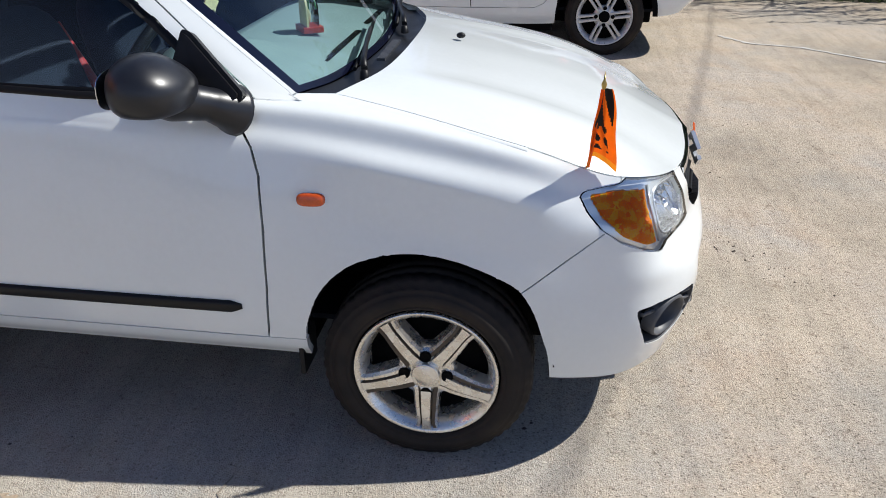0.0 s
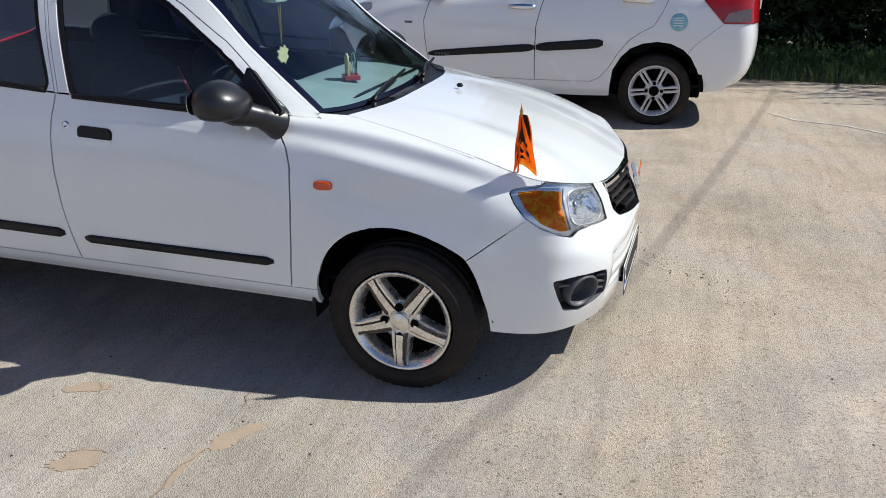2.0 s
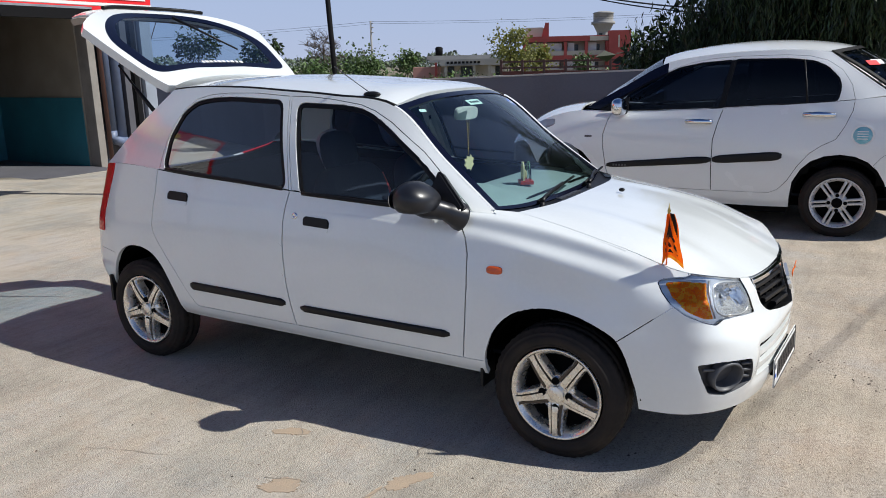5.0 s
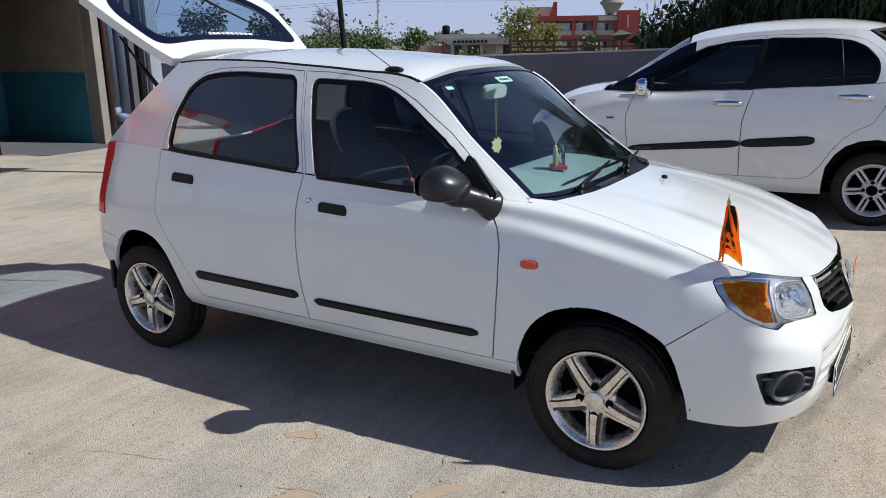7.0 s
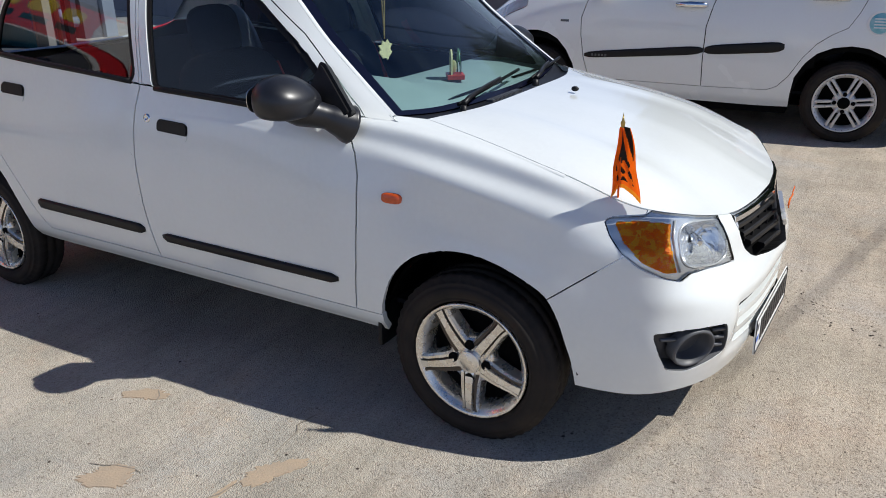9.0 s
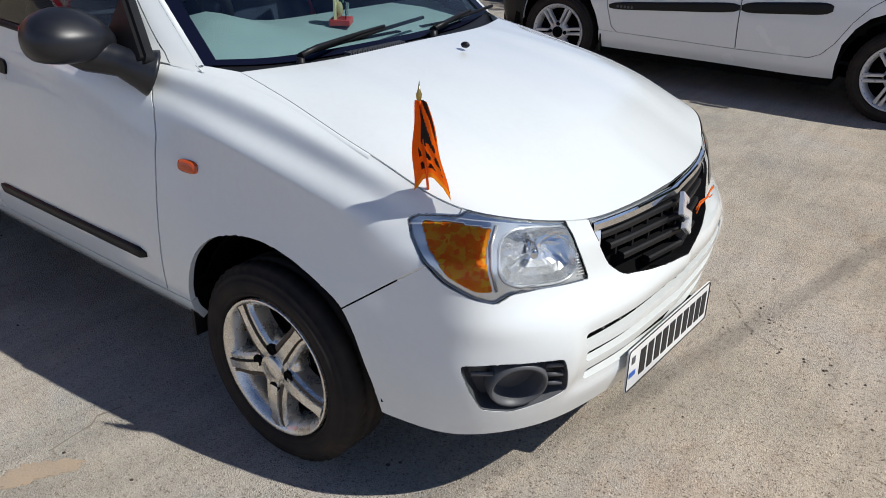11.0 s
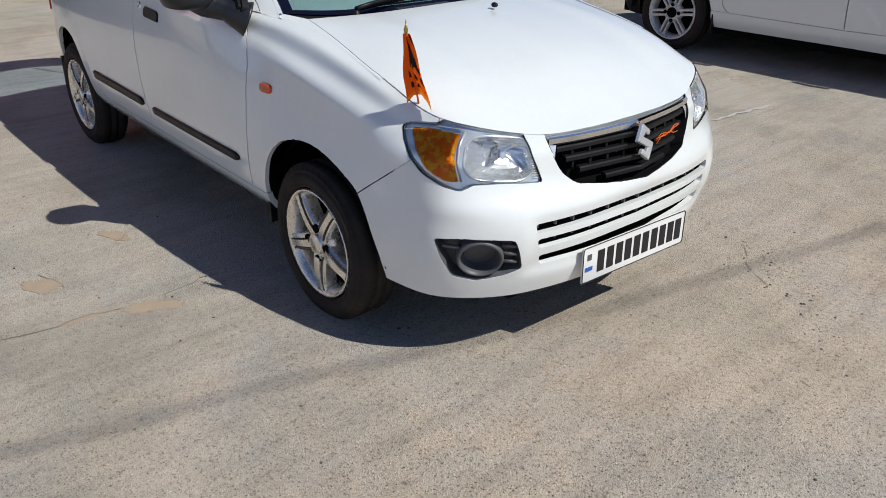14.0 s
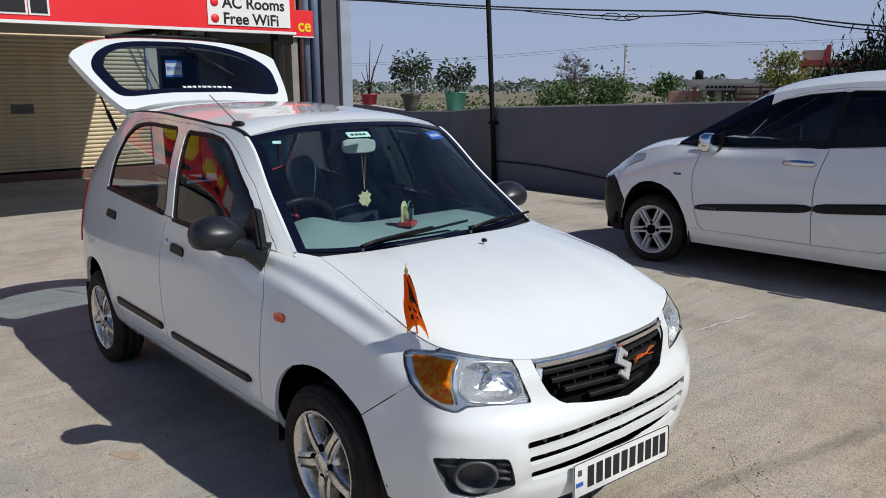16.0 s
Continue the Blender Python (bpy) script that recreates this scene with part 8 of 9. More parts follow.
part("side_badge", (lambda b: mirrored((b.transform(turned_to(*side_at(s_skin, -0.235, 0.805))), b)[1]))(slab([(-0.035, -0.009), (0.035, -0.009), (0.035, 0.009), (-0.035, 0.009)], 0.003)), M["fogplastic"], sedan, "small grey side badge")
sedan_both("mud_flap", box(-0.375, -0.80, 0.20, -0.36, -0.66, 0.42, 0.005), M["black"])
part("cabin_floor", box(-2.9, -0.70, 0.32, 0.0, 0.70, 0.34), M["cabin"], sedan)
for y in (-0.36, 0.36):
    s = new("front_seat")
    s.parent = sedan
    part("backrest", blob(0.09, 0.24, 0.34, Matrix.Translation((-1.35, y, 0.85)) @ Matrix.Rotation(radians(-14), 4, "Y"), 20, 4), M["seat"], s)
    part("headrest", blob(0.055, 0.13, 0.09, Matrix.Translation((-1.44, y, 1.26)), 18, 3), M["seat"], s)
part("dashboard", blob(0.30, 0.66, 0.12, Matrix.Translation((-0.42, 0, 0.93)), 20, 3.5), M["cabin"], sedan)
part("rear_seat", blob(0.12, 0.62, 0.36, Matrix.Translation((-2.32, 0, 0.85)) @ Matrix.Rotation(radians(-18), 4, "Y"), 20, 4), M["seat"], sedan)

for s in (-1, 1):
    part("window_divider", tube([(-2.115, s * 0.752, 1.12), (-2.10, s * 0.71, 1.24), (-2.06, s * 0.615, 1.475)], 0.009, 6), M["seal"], sedan)
# ---- plants, trees, grass ----


def fractions(n):
    return [k / (n - 1) for k in range(n)]


def leaf_cloud(name, spots, size, slim, mt, parent=None, seed=0, droop=0.3, label=""):
    """Many small folded leaves, one at each spot (place, outward hint)."""
    rnd = random.Random(seed)
    vv, ff = [], []
    for p, out in spots:
        s = size * rnd.uniform(0.6, 1.35)
        d = Vector((rnd.uniform(-1, 1), rnd.uniform(-1, 1), rnd.uniform(-1, 0.6) - droop)) + Vector(out) * 0.8
        d = d.normalized() if d.length > 1e-3 else Vector((0, 0, -1))
        side = d.cross(Vector((rnd.uniform(-1, 1), rnd.uniform(-1, 1), rnd.uniform(-1, 1))))
        side = side.normalized() if side.length > 1e-3 else Vector((1, 0, 0))
        up = d.cross(side)
        b = len(vv)
        p = Vector(p)
        w = s * slim
        vv += [tuple(p), tuple(p + d * s * 0.45 + side * w + up * w * 0.35), tuple(p + d * s), tuple(p + d * s * 0.45 - side * w + up * w * 0.35)]
        ff += [(b, b + 1, b + 2), (b, b + 2, b + 3)]
    mesh = bpy.data.meshes.new(name)
    mesh.from_pydata(vv, [], ff)
    mesh.materials.append(mt)
    ob = new(name, mesh)
    if parent:
        ob.parent = parent
    if label:
        ob["label"] = label
    return ob


def branchy(base, height, r0, rnd, limbs=7, spread=0.55, lean=(0, 0), start=0.35):
    """Trunk and limbs as tapered tubes; returns the mesh and the limb tips with their paths."""
    base = Vector(base)
    trunk = [base + Vector((lean[0] * t + 0.05 * math.sin(5 * t + r0 * 40) * height * 0.12, lean[1] * t, height * t)) for t in fractions(9)]
    rad = [r0 * (1 - 0.75 * t) * (1.35 if t == 0 else 1) for t in fractions(9)]
    bms = [tube(trunk, rad, 9)]
    paths = []
    for k in range(limbs):
        t = start + (1 - start) * (k + rnd.random() * 0.6) / limbs
        i = min(7, int(t * 8))
        p0 = trunk[i].lerp(trunk[i + 1], t * 8 - i)
        a = k * 2.4 + rnd.uniform(-0.4, 0.4)
        L = height * spread * rnd.uniform(0.7, 1.15) * (1.15 - 0.5 * t)
        d = Vector((math.cos(a), math.sin(a), rnd.uniform(0.45, 1.0)))
        d.normalize()
        pts = [p0 + d * L * s + Vector((0, 0, -0.18 * L * s * s)) + Vector((rnd.uniform(-1, 1), rnd.uniform(-1, 1), rnd.uniform(-1, 1))) * 0.03 * L * (s > 0) for s in fractions(6)]
        rr = [r0 * 0.42 * (1 - 0.7 * t) * (1 - 0.8 * s) + 0.004 for s in fractions(6)]
        bms.append(tube(pts, rr, 6))
        paths.append(pts)
        for q in range(3):
            s = rnd.uniform(0.35, 0.95)
            j = min(4, int(s * 5))
            p1 = pts[j].lerp(pts[j + 1], s * 5 - j)
            d2 = Vector((rnd.uniform(-1, 1), rnd.uniform(-1, 1), rnd.uniform(-0.1, 0.9))).normalized()
            L2 = L * rnd.uniform(0.25, 0.5)
            tw = [p1 + d2 * L2 * u + Vector((0, 0, -0.12 * L2 * u * u)) for u in fractions(4)]
            bms.append(tube(tw, [0.35 * rr[j] * (1 - 0.8 * u) + 0.003 for u in fractions(4)], 5))
            paths.append(tw)
    return join(*bms), paths


def leafy_tree(x, y, z, height, crown, n, leaf, mt, seed, label, slim=0.3, r0=None, spread=0.5, group="", category="tree", start=0.35, name="tree"):
    rnd = random.Random(seed)
    t = empty(name, label, category, group)
    wood, paths = branchy((x, y, z), height * 0.8, r0 or height * 0.022, rnd, 9, spread, start=start)
    part("trunk", wood, M["bark"], t)
    spots = []
    for _ in range(n):
        p = rnd.choice(paths)
        s = rnd.random() ** 0.6
        j = min(len(p) - 2, int(s * (len(p) - 1)))
        q = p[j].lerp(p[j + 1], s * (len(p) - 1) - j)
        o = Vector((rnd.gauss(0, 1), rnd.gauss(0, 1), rnd.gauss(0, 0.8))) * crown * 0.16
        spots.append((q + o, o.normalized() if o.length > 0 else o))
    leaf_cloud("crown", spots, leaf, slim, mt, t, seed)
    return t


def weeping_tree(x, y, height, reach, strands, seed, label, lean=(0, 0), low=1.2):
    """A dark tree with long hanging strands of narrow leaves."""
    rnd = random.Random(seed)
    t = empty("weeping_tree", label, "tree", "dark trees beyond the yard")
    wood, paths = branchy((x, y, -0.1), height * 0.72, 0.085 + 0.03 * rnd.random(), rnd, 13, 0.50, lean, 0.25)
    vv, spots = [], []
    threads = []
    for k in range(strands):
        p = rnd.choice(paths)
        s = rnd.random() ** 0.5
        j = min(len(p) - 2, int(s * (len(p) - 1)))
        q = p[j].lerp(p[j + 1], s * (len(p) - 1) - j) + Vector((rnd.gauss(0, 0.25), rnd.gauss(0, 0.25), rnd.gauss(0, 0.2)))
        L = rnd.uniform(0.5, 1.7) * reach
        L = min(L, max(0.3, q.z - rnd.uniform(low * 0.6, low * 1.4)))
        sway = Vector((rnd.uniform(-0.25, 0.25), rnd.uniform(-0.25, 0.25), 0))
        n = max(5, int(L / 0.055))
        for i in range(n):
            u = i / n
            c = q + Vector((0, 0, -L * u)) + sway * math.sin(u * 1.8)
            spots.append((c, Vector((rnd.uniform(-0.8, 0.8), rnd.uniform(-0.8, 0.8), -1.4))))
    part("trunk", wood, M["bark"], t)
    leaf_cloud("crown", spots, 0.125, 0.10, M["leaf_dark"], t, seed + 1, 0.9, "hanging strands of narrow dark leaves")
    return t


rnd = random.Random(3)
WEEPERS = ((-2.35, 10.5, 2.7, 0.9, 620, (0.1, 0), 0.5), (-1.45, 10.0, 3.9, 1.2, 900, (0.2, -0.1), 0.6), (-0.5, 9.9, 5.6, 1.5, 900, (0.3, -0.1), 0.8), (0.35, 9.6, 7.0, 1.6, 1000, (0.3, -0.2), 1.0), (1.2, 9.2, 7.2, 1.8, 1200, (0.2, -0.7), 1.4), (2.6, 9.7, 6.6, 1.9, 1200, (-0.3, -0.9), 1.4), (4.0, 9.2, 6.8, 1.8, 1000, (0.3, -0.6), 1.4), (5.9, 9.9, 6.6, 1.7, 800, (0, -0.8), 1.2), (8.0, 10.5, 6.8, 1.5, 500, (0, -0.5), 1.2), (0.8, 12.0, 7.4, 1.8, 900, (0, 0), 1.2), (4.6, 12.8, 7.4, 1.6, 700, (0, 0), 1.2))
for i, (x, y, h, rch, st, lean, low) in enumerate(WEEPERS):
    weeping_tree(x, y, h, rch, st, 40 + i, "dark drooping tree with narrow leaves beyond the yard", lean, low)
# undergrowth behind the verge
spots = []
for _ in range(18000):
    x = rnd.uniform(-3.0, 10.0)
    y = (8.4 if x > -0.6 else 9.3) + abs(rnd.gauss(0, 1.3))
    hgt = 0.5 + 1.3 * abs(math.sin(x * 1.7) * math.cos(x * 0.63 + 1)) + 0.35 * (y - 8.4)
    spots.append(((x, y, rnd.random() ** 0.8 * hgt), (rnd.uniform(-1, 1), -0.6, 0.6)))
tagged(leaf_cloud("undergrowth", spots, 0.13, 0.24, M["leaf_dark"], None, 8), "dense dark undergrowth below the trees", "shrubs", kind="stuff")
# back screen of deep shade foliage
spots = []
for _ in range(30000):
    x = rnd.uniform(-4.0, 13.0)
    spots.append(((x, 13.4 + rnd.gauss(0, 0.8), rnd.uniform(-0.4, 6.2 + 1.2 * math.sin(x * 0.9) + 0.7 * math.sin(x * 2.3)) * min(1.0, max(0.27, 0.27 + 0.16 * (x + 3.4)))), (0, -0.5, -0.3)))
tagged(leaf_cloud("thicket", spots, 0.34, 0.26, M["leaf_dark"], None, 9), "deep dark thicket behind the trees", "shrubs", kind="stuff")
# verge of grass
gv, gf = [], []
verge = bmesh.new()
VR = [[verge.verts.new((x, y, -0.02 + 0.07 * math.sin(1.4 * (y - 6.6)) * (y < 8.6) + 0.03 * noise.noise(Vector((x, y, 0)) * 2))) for x in np.arange(-0.5, 12.1, 0.3)] for y in np.arange(6.68, 9.3, 0.2)]
for r, q in zip(VR, VR[1:]):
    for k in range(len(r) - 1):
        verge.faces.new((r[k], r[k + 1], q[k + 1], q[k])).smooth = True
tagged(part("verge", verge, M["verge"]), "earth verge along the yard's edge", "verge", kind="structure")
for _ in range(13000):
    x = rnd.uniform(-0.4, 11.5)
    y = 6.66 + 2.0 * rnd.random() ** 1.3 + 0.06 * math.sin(x * 3)
    h = rnd.uniform(0.06, 0.24) * (0.55 + 0.75 * abs(noise.noise(Vector((x * 1.1, y * 1.1, 0)))) * 2)
    a = rnd.uniform(0, 6.28)
    w = rnd.uniform(0.004, 0.010)
    bx, by = math.cos(a) * w, math.sin(a) * w
    lx, ly = rnd.gauss(0, 0.35) * h, rnd.gauss(0, 0.35) * h
    b = len(gv)
    z = 0.0 + 0.04 * max(0, min(1, (y - 6.7)))
    gv += [(x - bx, y - by, z - 0.02), (x + bx, y + by, z - 0.02), (x + lx * 0.4 + bx * 0.6, y + ly * 0.4 + by * 0.6, z + h * 0.6), (x + lx * 0.4 - bx * 0.6, y + ly * 0.4 - by * 0.6, z + h * 0.6), (x + lx, y + ly, z + h)]
    gf += [(b, b + 1, b + 2, b + 3), (b + 3, b + 2, b + 4)]
mesh = bpy.data.meshes.new("grass")
mesh.from_pydata(gv, [], gf)
mesh.materials.append(M["grass"])
tagged(new("grass", mesh), "fresh uneven grass and weeds along the verge", "grass", kind="stuff")
spots = [((rnd.uniform(-0.3, 10), 6.9 + 1.4 * rnd.random(), 0.05 + 0.30 * rnd.random() ** 1.5), (0, 0, 0.8)) for _ in range(5000)]
tagged(leaf_cloud("weeds", spots, 0.06, 0.3, M["leaf"], None, 12, 0.0), "broad-leaved weeds in the verge", "weeds", kind="stuff")

# pots on the wall
t, z0 = potted(-20.5, "plain", 0.30, 0.36, M["pot_red"], "dark red plastic pot with thin bare stems on the wall")
for k, (dx, L) in enumerate(((0.05, 0.95), (0.30, 0.85), (-0.05, 0.55), (-0.15, 0.40), (0.12, 0.5))):
    part("stem", tube([(-20.5 + 0.1 * dx, wall_y(-20.5), z0), (-20.5 + dx * 0.9, wall_y(-20.5), z0 + L * 0.9), (-20.5 + dx * 2.9, wall_y(-20.5), z0 + L * 2.0)], [0.026, 0.021, 0.012], 6), M["bark"], t)
leaf_cloud("leaves", [((-20.5 + rnd.uniform(-0.4, 0.35), wall_y(-20.5) + rnd.uniform(-0.1, 0.1), z0 + rnd.uniform(0.1, 0.7)), (0, 0, 0.3)) for _ in range(40)], 0.08, 0.3, M["leaf"], t, 3)
for x, kind, r, h, mt, crown_h, crown_r, n, lab, lm in ((-16.6, "clay", 0.29, 0.52, M["earthen"], 1.25, 0.76, 1300, "bushy green plant in a grey clay pot on the wall", "leaf_dark"), (-11.98, "ribbed", 0.27, 0.44, M["mint"], 0.74, 0.52, 700, "leafy plant in a ribbed mint-green pot on the wall", "leaf_dark")):
    t, z0 = potted(x, kind, r, h, mt, lab)
    wood, paths = branchy((x, wall_y(x), z0 - 0.05), crown_h * 0.6, 0.022, rnd, 8, 0.75, start=0.15)
    part("stem", wood, M["bark"], t)
    spots = []
    for _ in range(n):
        a, b = rnd.uniform(0, 6.28), rnd.gauss(0, 0.45)
        rr = crown_r * rnd.random() ** 0.4
        spots.append(((x + rr * math.cos(a) * math.cos(b), wall_y(x) + rr * math.sin(a) * math.cos(b) * 0.7, z0 + crown_h * 0.62 + rr * math.sin(b) * 0.9), (math.cos(a), math.sin(a), math.sin(b))))
    leaf_cloud("leaves", spots, 0.095, 0.30, M[lm], t, int(n))

# ---- overhead cables ----
cable([(-12.9, 2.9, 3.46), (-9.38, 6.32, 3.07), (-7.3, 8.35, 2.87), (-5.05, 9.94, 2.74), (-3.94, 10.6, 2.61), (-2.72, 11.16, 2.40), (2.5, 13.5, 1.9)], 0.015, 0.012)
cable([(-12.9, 3.1, 3.40), (-9.38, 6.45, 3.05), (-7.3, 8.42, 2.83), (-6.05, 9.23, 2.69), (-5.05, 9.96, 2.72), (-3.94, 10.6, 2.57), (-2.72, 11.16, 2.33), (2.5, 13.5, 1.8)], 0.012, 0.016)
cable([(-7.6, 8.05, 2.86), (-6.9, 8.6, 2.74), (-6.35, 9.0, 2.66), (-6.05, 9.23, 2.63), (-5.85, 9.35, 2.70)], 0.009, 0.01, 8)
cable([(-6.30 + 0.13 * math.cos(0.45 * k), 9.05 + 0.09 * math.cos(0.45 * k), 2.70 + 0.055 * math.sin(0.45 * k)) for k in range(15)], 0.008, 0.0, 1)
cable([(-6.02 + 0.10 * math.cos(0.45 * k), 9.25 + 0.07 * math.cos(0.45 * k), 2.685 + 0.045 * math.sin(0.45 * k)) for k in range(15)], 0.008, 0.0, 1)
# the heavy cable over the yard, with its poles outside the view
SHZ = 5.6
lay = glide([(-3.6, -12.0, 0), (-1.6, -6.0, 0), (-0.03, -2.0, 0), (0.24, -1.08, 0), (0.51, -0.28, 0), (0.765, 0.74, 0), (1.02, 1.9, 0), (1.24, 2.95, 0), (1.55, 4.5, 0), (1.83, 6.1, 0), (2.6, 11.0, 0), (3.4, 17.0, 0)], 6)
cable([(x + 0.83 * SHZ, y + 0.312 * SHZ, SHZ) for x, y, _ in lay], 0.0085, 0.0, 1, label="heavy black cable high over the yard")
for x, y in ((lay[0][0] + 0.83 * SHZ, lay[0][1] + 0.312 * SHZ), (lay[-1][0] + 0.83 * SHZ, lay[-1][1] + 0.312 * SHZ)):
    tp = empty("cable_pole", "grey concrete pole that carries a cable", "pole")
    part("shaft", tube([(x, y, -0.4), (x, y, SHZ + 0.1)], [0.15, 0.10], 10), M["grey_concrete"], tp)

# ---- far buildings ----


def school():
    """Two storeys of open galleries between red piers, with cream parapets and pale blinds."""
    t = empty("school_building", "two-storey red and cream school far beyond the wall", "building", m=pose(-38.2, 99.3, -0.9, 0, 0, 22))
    part("wall", box(-6.8, 1.6, 0, 6.8, 9, 5.4), M["pale_plaster"], t)
    part("roof_slab", box(-6.9, -0.1, 4.75, 4.6, 9.1, 5.45), M["brick_red"], t, "deep red roof band")
    for r, z in enumerate((0.0, 2.35)):
        part("floor_band", box(-6.85, -0.05, z + 0.0, 4.6, 1.6, z + 0.55), M["brick_red"], t, "red floor band")
        part("parapet", box(-6.8, 0.02, z + 0.552, 4.6, 0.2, z + 1.15), M["pale_plaster"], t, "cream gallery parapet")
        for k in range(5):
            x = -6.7 + 2.78 * k
            part("pier", box(x - 0.2, -0.12, z, x + 0.2, 1.6, z + 2.35), M["brick_red"], t, "red pier")
            if k < 4:
                w = (1.1, 1.7, 2.0, 0.9)[(k + r) % 4]
                part("blind", box(x + 0.3, 0.9, z + 1.15, x + 0.3 + w, 0.96, z + 2.2), M["sign_white"], t, "pale gallery blind")
                part("doorway", box(x + 0.5 + w * 0.5, 1.54, z + 0.6, x + 1.3 + w * 0.5, 1.596, z + 2.0), M["dark_glass"], t, "dark doorway")
    part("end_panel", box(2.1, -0.14, 4.75, 4.55, -0.104, 5.35), M["pale_plaster"], t, "cream panel under the roof")
    return t


red = school()
part("stair_tower", box(4.6, -0.9, 0, 7.4, 3.0, 6.0), M["brick_red"], red, "red stair tower")
part("slit_window", box(5.8, -0.95, 3.8, 6.0, -0.904, 5.4), M["pale_plaster"], red)
part("roof_room", box(-6.6, 1.0, 5.4, -4.2, 4.0, 6.7), M["pale_plaster"], red)
part("roof_slope", slab([(-2.2, 0), (0.1, 0), (0.1, 1.2), (-0.3, 1.2)], 1.6, Matrix.Translation((-4.0, 2.9, 5.4)) @ Matrix.Rotation(radians(90), 4, "X")), M["pink_plaster"], red)
part("roof_fin", slab([(-0.4, 0), (0.6, 0), (0.6, 1.9), (0.1, 1.9)], 0.3, Matrix.Translation((-4.0, 1.2, 5.4)) @ Matrix.Rotation(radians(90), 4, "X")), M["brick_red"], red)
# a dull red fence of panels between posts, with dark rails on top, in the field behind the wall
fence = empty("red_fence_wall", "dull red field wall with posts and dark rails on top", "wall", m=pose(-10.4, 28.8, -1.2, 0, 0, 16.0))
for k in range(9):
    x = -4.0 + 0.93 * k
    part("post", box(x - 0.05, -0.05, 0, x + 0.05, 0.09, 2.74), M["pipe_brown"], fence)
    if k < 8:
        part("panel", box(x + 0.053, 0, 0, x + 0.877, 0.06, 2.26 + 0.02 * math.sin(k * 4)), M["fence_red"], fence, "dull red wall panel")
        for z in (2.36, 2.62):
            part("rail", box(x + 0.053, -0.02, z, x + 0.877, 0.03, z + 0.075), M["pipe_brown"], fence, "dark brown rail")
house = empty("low_house", "low flat-roofed cream and pink house beyond the wall", "building", m=pose(-35.0, 62.6, -0.9, 0, 0, 29))
part("wall", box(-4.8, 0, 0, -2.2, 5, 1.95), M["pink_plaster"], house)
part("wall", box(-2.2, 0.4, 0, 4.4, 5.5, 2.35), M["pale_plaster"], house)
part("roof", box(-3.2, -0.9, 2.36, 4.6, 5.6, 2.62), M["grey_concrete"], house, "grey concrete roof slab")
part("roof_storey", box(-3.6, 2.4, 2.63, 2.8, 5.4, 3.0), M["grey_concrete"], house)
for x0, x1, mt in ((-1.5, -0.9, "dark_glass"), (-0.3, 0.9, "dark_glass"), (3.0, 3.6, "dark_glass")):
    part("door", box(x0, 0.33, 0, x1, 0.396, 1.95), M[mt], house, "dark doorway")
for x in (-2.6, -1.7, 0.95, 2.4, 4.3):
    part("post", box(x - 0.12, -0.8, 0, x + 0.12, -0.6, 2.36), M["pale_plaster"] if x > -2 else M["brick_red"], house)
part("fascia", box(-2.2, -0.98, 2.05, 4.4, -0.904, 2.60), M["grey_concrete"], house, "grey fascia with dark lettering bars")
for k in range(9):
    part("lettering_bar", box(-1.6 + 0.36 * k, -1.0, 2.22, -1.36 + 0.36 * k, -0.984, 2.42), M["steel_dark"], house)
part("notice", box(2.6, 0.34, 1.2, 3.3, 0.394, 1.9), M["sign_white"], house)
tank = lathe([(0, 0), (0.35, 0), (0.38, 0.7), (0.2, 0.85), (0, 0.86)], 18, axis="z")
tank.transform(Matrix.Translation((-2.4, 3.0, 3.01)))
part("water_tank", tank, M["steel_dark"], house, "black roof water tank")
tower = empty("water_tower", "grey concrete water tower with a broad tank", "tower", m=pose(-44.6, 129.4, -0.9) @ Matrix.Diagonal((0.72, 0.72, 0.97, 1)))
part("stem", lathe([(1.55, 0), (1.45, 5.0), (1.45, 7.3)], 24, axis="z"), M["grey_concrete"], tower)
part("tank", lathe([(1.45, 6.9), (1.7, 7.3), (2.35, 8.2), (2.55, 8.35), (2.35, 8.4), (2.35, 10.1), (2.5, 10.12), (2.5, 10.25), (1.2, 10.5), (0, 10.55)], 28, axis="z"), M["grey_concrete"], tower)
part("gallery_rail", lathe([(2.75, 8.3), (2.8, 8.3), (2.8, 8.75), (2.75, 8.75)], 28, axis="z"), M["grey_concrete"], tower)
part("tank_door", box(-0.35, -1.62, 5.6, 0.35, -1.40, 6.8), M["dark_glass"], tower)
for x, y, z1, r in ((-33.7, 46.0, 4.6, 0.07), (-56.0, 44.0, 3.9, 0.10), (-52.0, 70.0, 3.0, 0.09), (2.2, 24.0, 4.6, 0.12)):
    u = empty("utility_pole", "thin concrete utility pole in the field", "pole", "utility poles")
    part("shaft", tube([(x, y, -0.9), (x, y, z1)], [r * 1.3, r], 8), M["grey_concrete"], u)
    for dz in (0.15, 0.45, 0.8):
        part("insulator_arm", box(x - 0.02, y - 0.05, z1 - dz - 0.05, x + 0.22, y + 0.05, z1 - dz), M["grey_concrete"], u)
cable([(-75, 30, 3.9), (-33.7, 46.0, 4.55), (6, 66, 5.6)], 0.010, 0.5, name="field_line", label="thin wire between field poles")
cable([(-75, 30.5, 3.7), (-33.7, 46.5, 4.42), (6, 66.5, 5.45)], 0.008, 0.5, name="field_line", label="thin wire between field poles")

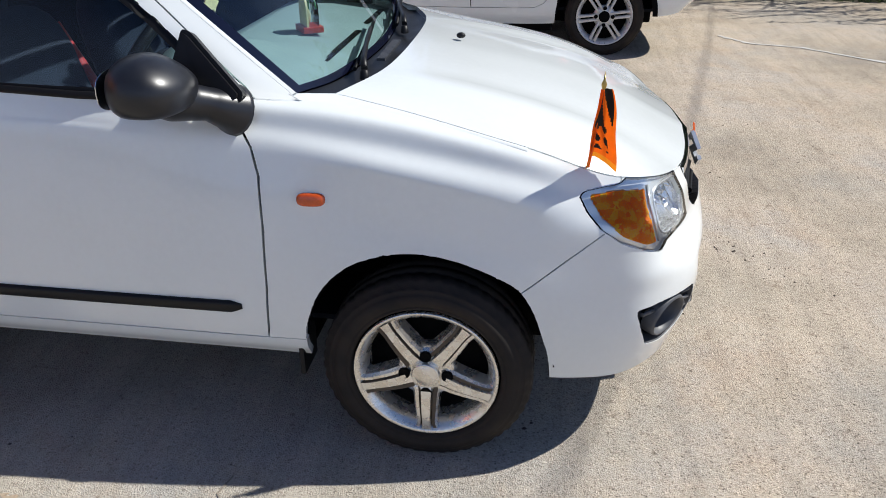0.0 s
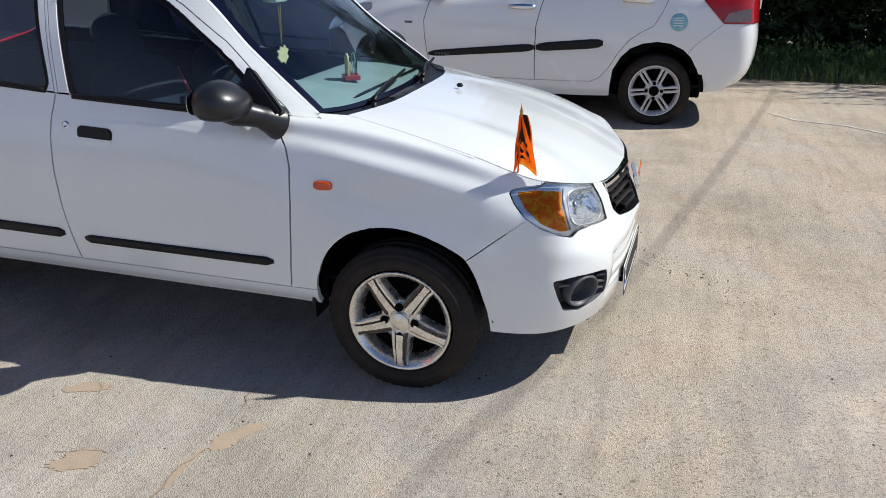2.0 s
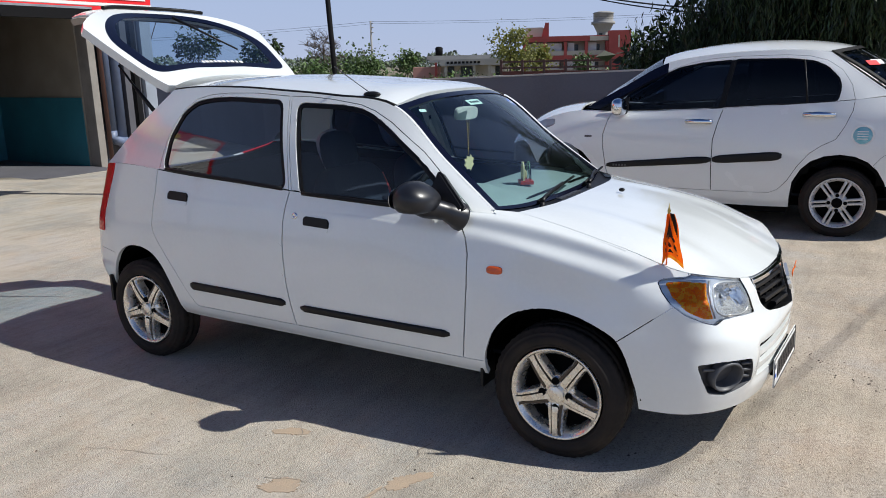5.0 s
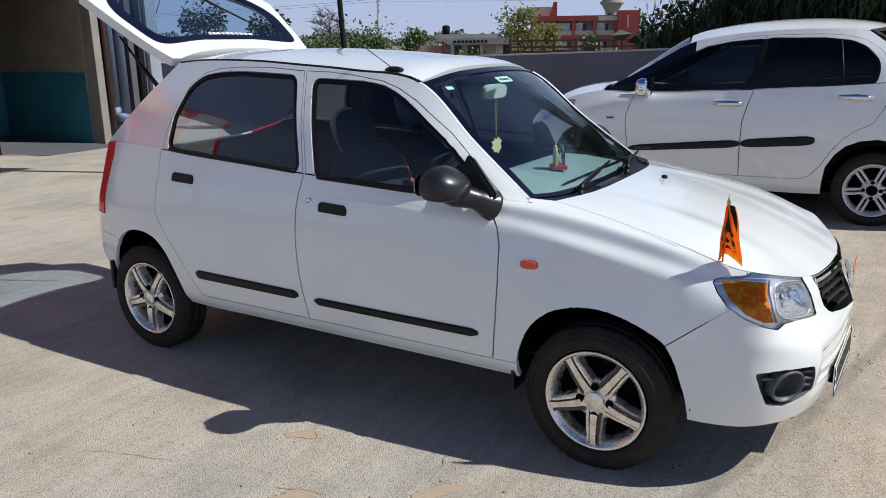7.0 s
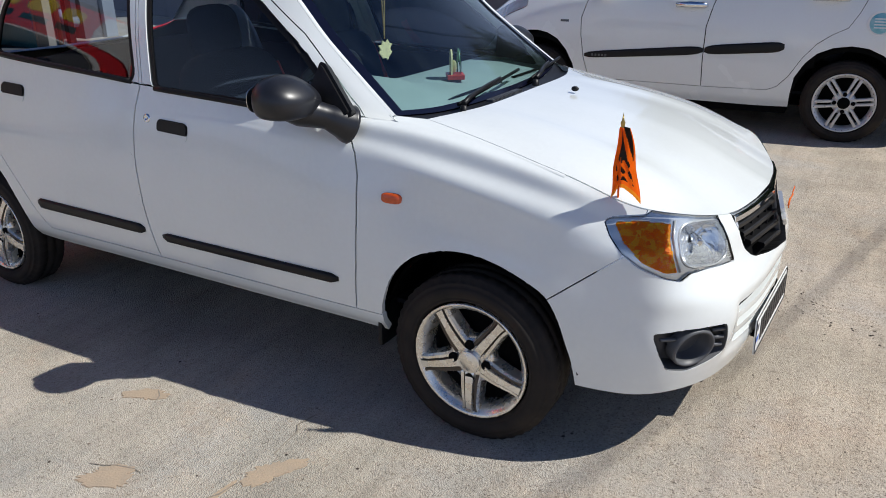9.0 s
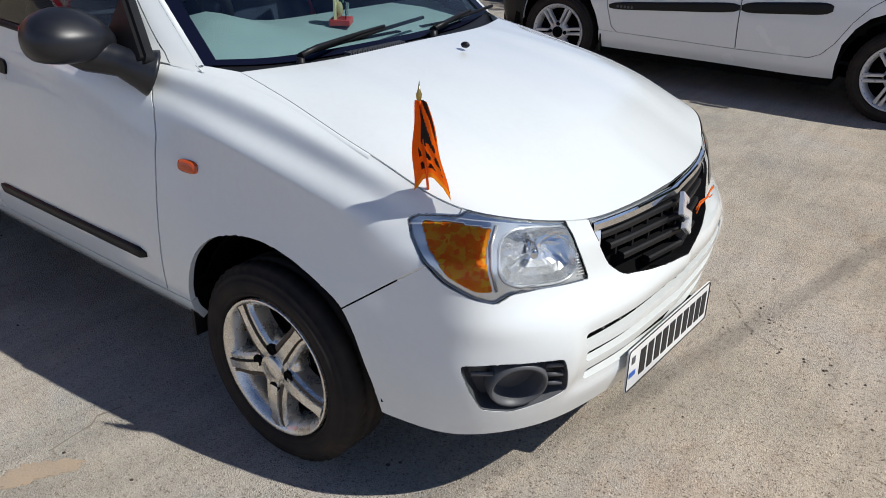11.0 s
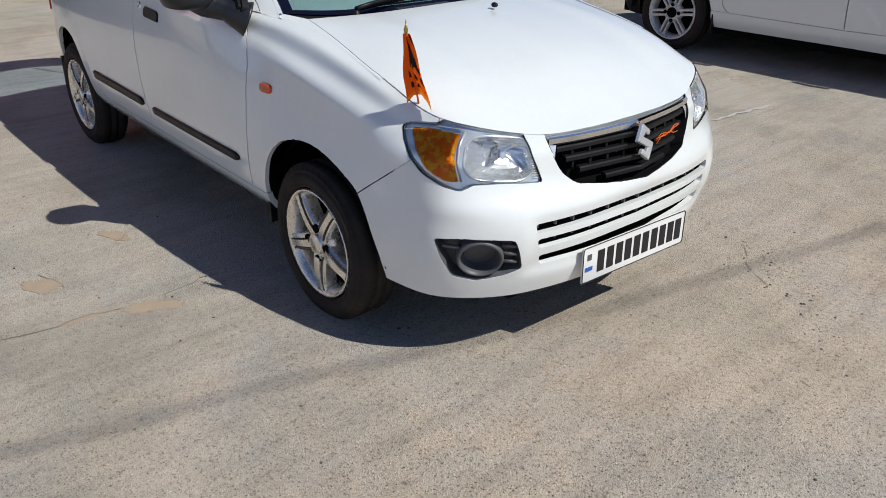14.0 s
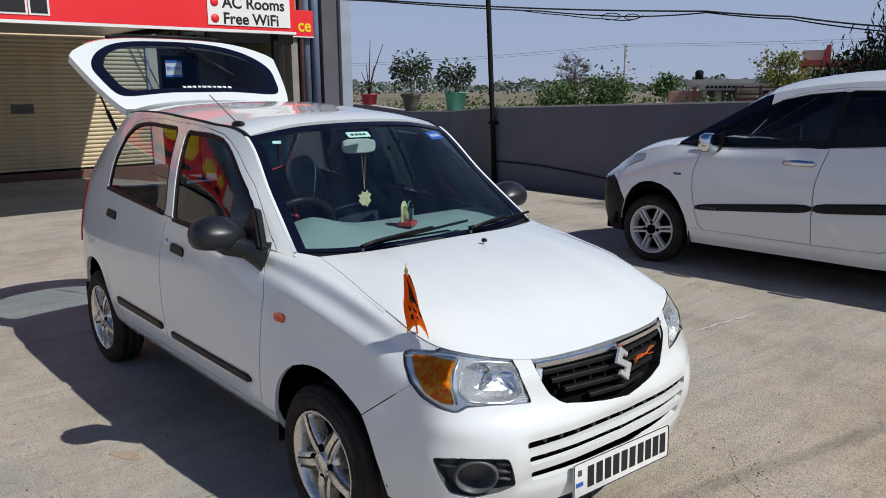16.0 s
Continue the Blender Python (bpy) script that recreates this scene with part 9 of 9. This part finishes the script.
# ---- far trees ----
for x, y, h, c, n, lf, mt, sd, lab in ((-28.9, 60.0, 5.6, 2.4, 1100, 0.26, "leaf_yellow", 1, "light yellow-green tree beside the low house"), (-34.2, 92.0, 3.0, 2.0, 600, 0.35, "leaf", 2, "round green tree before the school"), (-37.5, 118.0, 6.5, 3.0, 700, 0.6, "leaf", 3, "green tree behind the school"),
                                  (-47.5, 72.0, 3.8, 2.4, 800, 0.34, "leaf", 4, "green tree in the field"), (-25.6, 33.6, 2.9, 3.2, 2400, 0.17, "leaf", 5, "rounded green bush in the field"), (-27.8, 31.9, 2.6, 3.0, 2000, 0.17, "leaf", 6, "rounded green bush in the field"),
                                  (-42.0, 88.0, 3.6, 2.6, 600, 0.4, "leaf_dark", 7, "dark green tree beside the school"), (-31.0, 70.5, 3.9, 2.6, 700, 0.36, "leaf_yellow", 10, "pale tree behind the low house")):
    leafy_tree(x, y, -0.85, h, c, n, lf, M[mt], sd, lab, 0.42, None, 0.5, "field trees")
rb = random.Random(21)
bare = empty("bare_tree", "leafless grey-brown tree with a fine twig crown", "tree")
wood, paths = branchy((-36.2, 43.4, -0.85), 3.9, 0.17, rb, 16, 0.62, start=0.2)
twigs = []
for p in paths:
    for _ in range(12):
        j = rb.randrange(len(p) - 1)
        q = p[j].lerp(p[j + 1], rb.random())
        d = Vector((rb.uniform(-1, 1), rb.uniform(-1, 1), rb.uniform(0, 1))).normalized() * rb.uniform(0.3, 0.8)
        twigs.append(tube([q, q + d * 0.5 + Vector((0, 0, 0.05)), q + d], [0.016, 0.011, 0.006], 4))
part("trunk", wood, M["bark"], bare)
part("twig_crown", join(*twigs), M["bark"], bare)
# the far things keep their directions from the yard, at their true distances and sizes
AWAY = Matrix.Translation((1.6, -2.6, 1.5)) @ Matrix.Scale(1.8, 4) @ Matrix.Translation((-1.6, 2.6, -1.5))
FAR_KINDS = ("school_building", "low_house", "water_tower", "utility_pole", "field_line", "tree", "bare_tree")
for ob in [o for o in scene.objects if o.parent is None and o.name.split(".")[0] in FAR_KINDS]:
    ob.matrix_basis = AWAY @ ob.matrix_basis
# band of far woods and scrub along the horizon
spots = []
for k in range(16000):
    a = rnd.uniform(math.radians(80), math.radians(172))
    d = rnd.uniform(290, 420)
    hh = 2.2 + 1.6 * noise.noise(Vector((a * 14, 0, 0))) + 1.1 * noise.noise(Vector((a * 60, 3, 0)))
    spots.append(((d * math.cos(a), d * math.sin(a), -2.7 + 2.2 + 1.9 * max(0.3, hh) * rnd.random() ** 0.7), (0, 0, 0.5)))
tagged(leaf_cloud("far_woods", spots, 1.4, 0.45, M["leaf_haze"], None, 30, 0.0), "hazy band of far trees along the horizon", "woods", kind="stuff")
spots = []
for k in range(9000):
    a = rnd.uniform(math.radians(95), math.radians(165))
    d = rnd.uniform(22, 90)
    x, y = d * math.cos(a), d * math.sin(a)
    if y < 9:
        continue
    spots.append(((x, y, ground_height(x, y) + 0.55 * rnd.random() * (0.4 + abs(noise.noise(Vector((x * 0.2, y * 0.2, 0)))) * 2)), (0, 0, 1.0)))
tagged(leaf_cloud("field_scrub", spots, 0.14, 0.2, M["leaf_yellow"], None, 31, -0.4), "dry yellow-green scrub in the field", "scrub", kind="stuff")
# uneven hedge rows across the field
spots = []
for k in range(11000):
    a = rnd.uniform(math.radians(99), math.radians(160))
    d = rnd.choice((88, 104, 126)) + rnd.gauss(0, 2.5)
    x, y = d * math.cos(a), d * math.sin(a)
    h = max(0.5, 2.3 + 2.4 * noise.noise(Vector((a * 22, d * 0.05, 0))) + 0.9 * noise.noise(Vector((a * 90, d * 0.05, 2))))
    spots.append(((x, y, ground_height(x, y) + h * rnd.random() ** 0.8), (0, 0, 0.6)))
tagged(leaf_cloud("hedge_row", spots, 0.42, 0.40, M["leaf"], None, 33, 0.0), "uneven green hedge rows across the field", "hedge", kind="stuff")
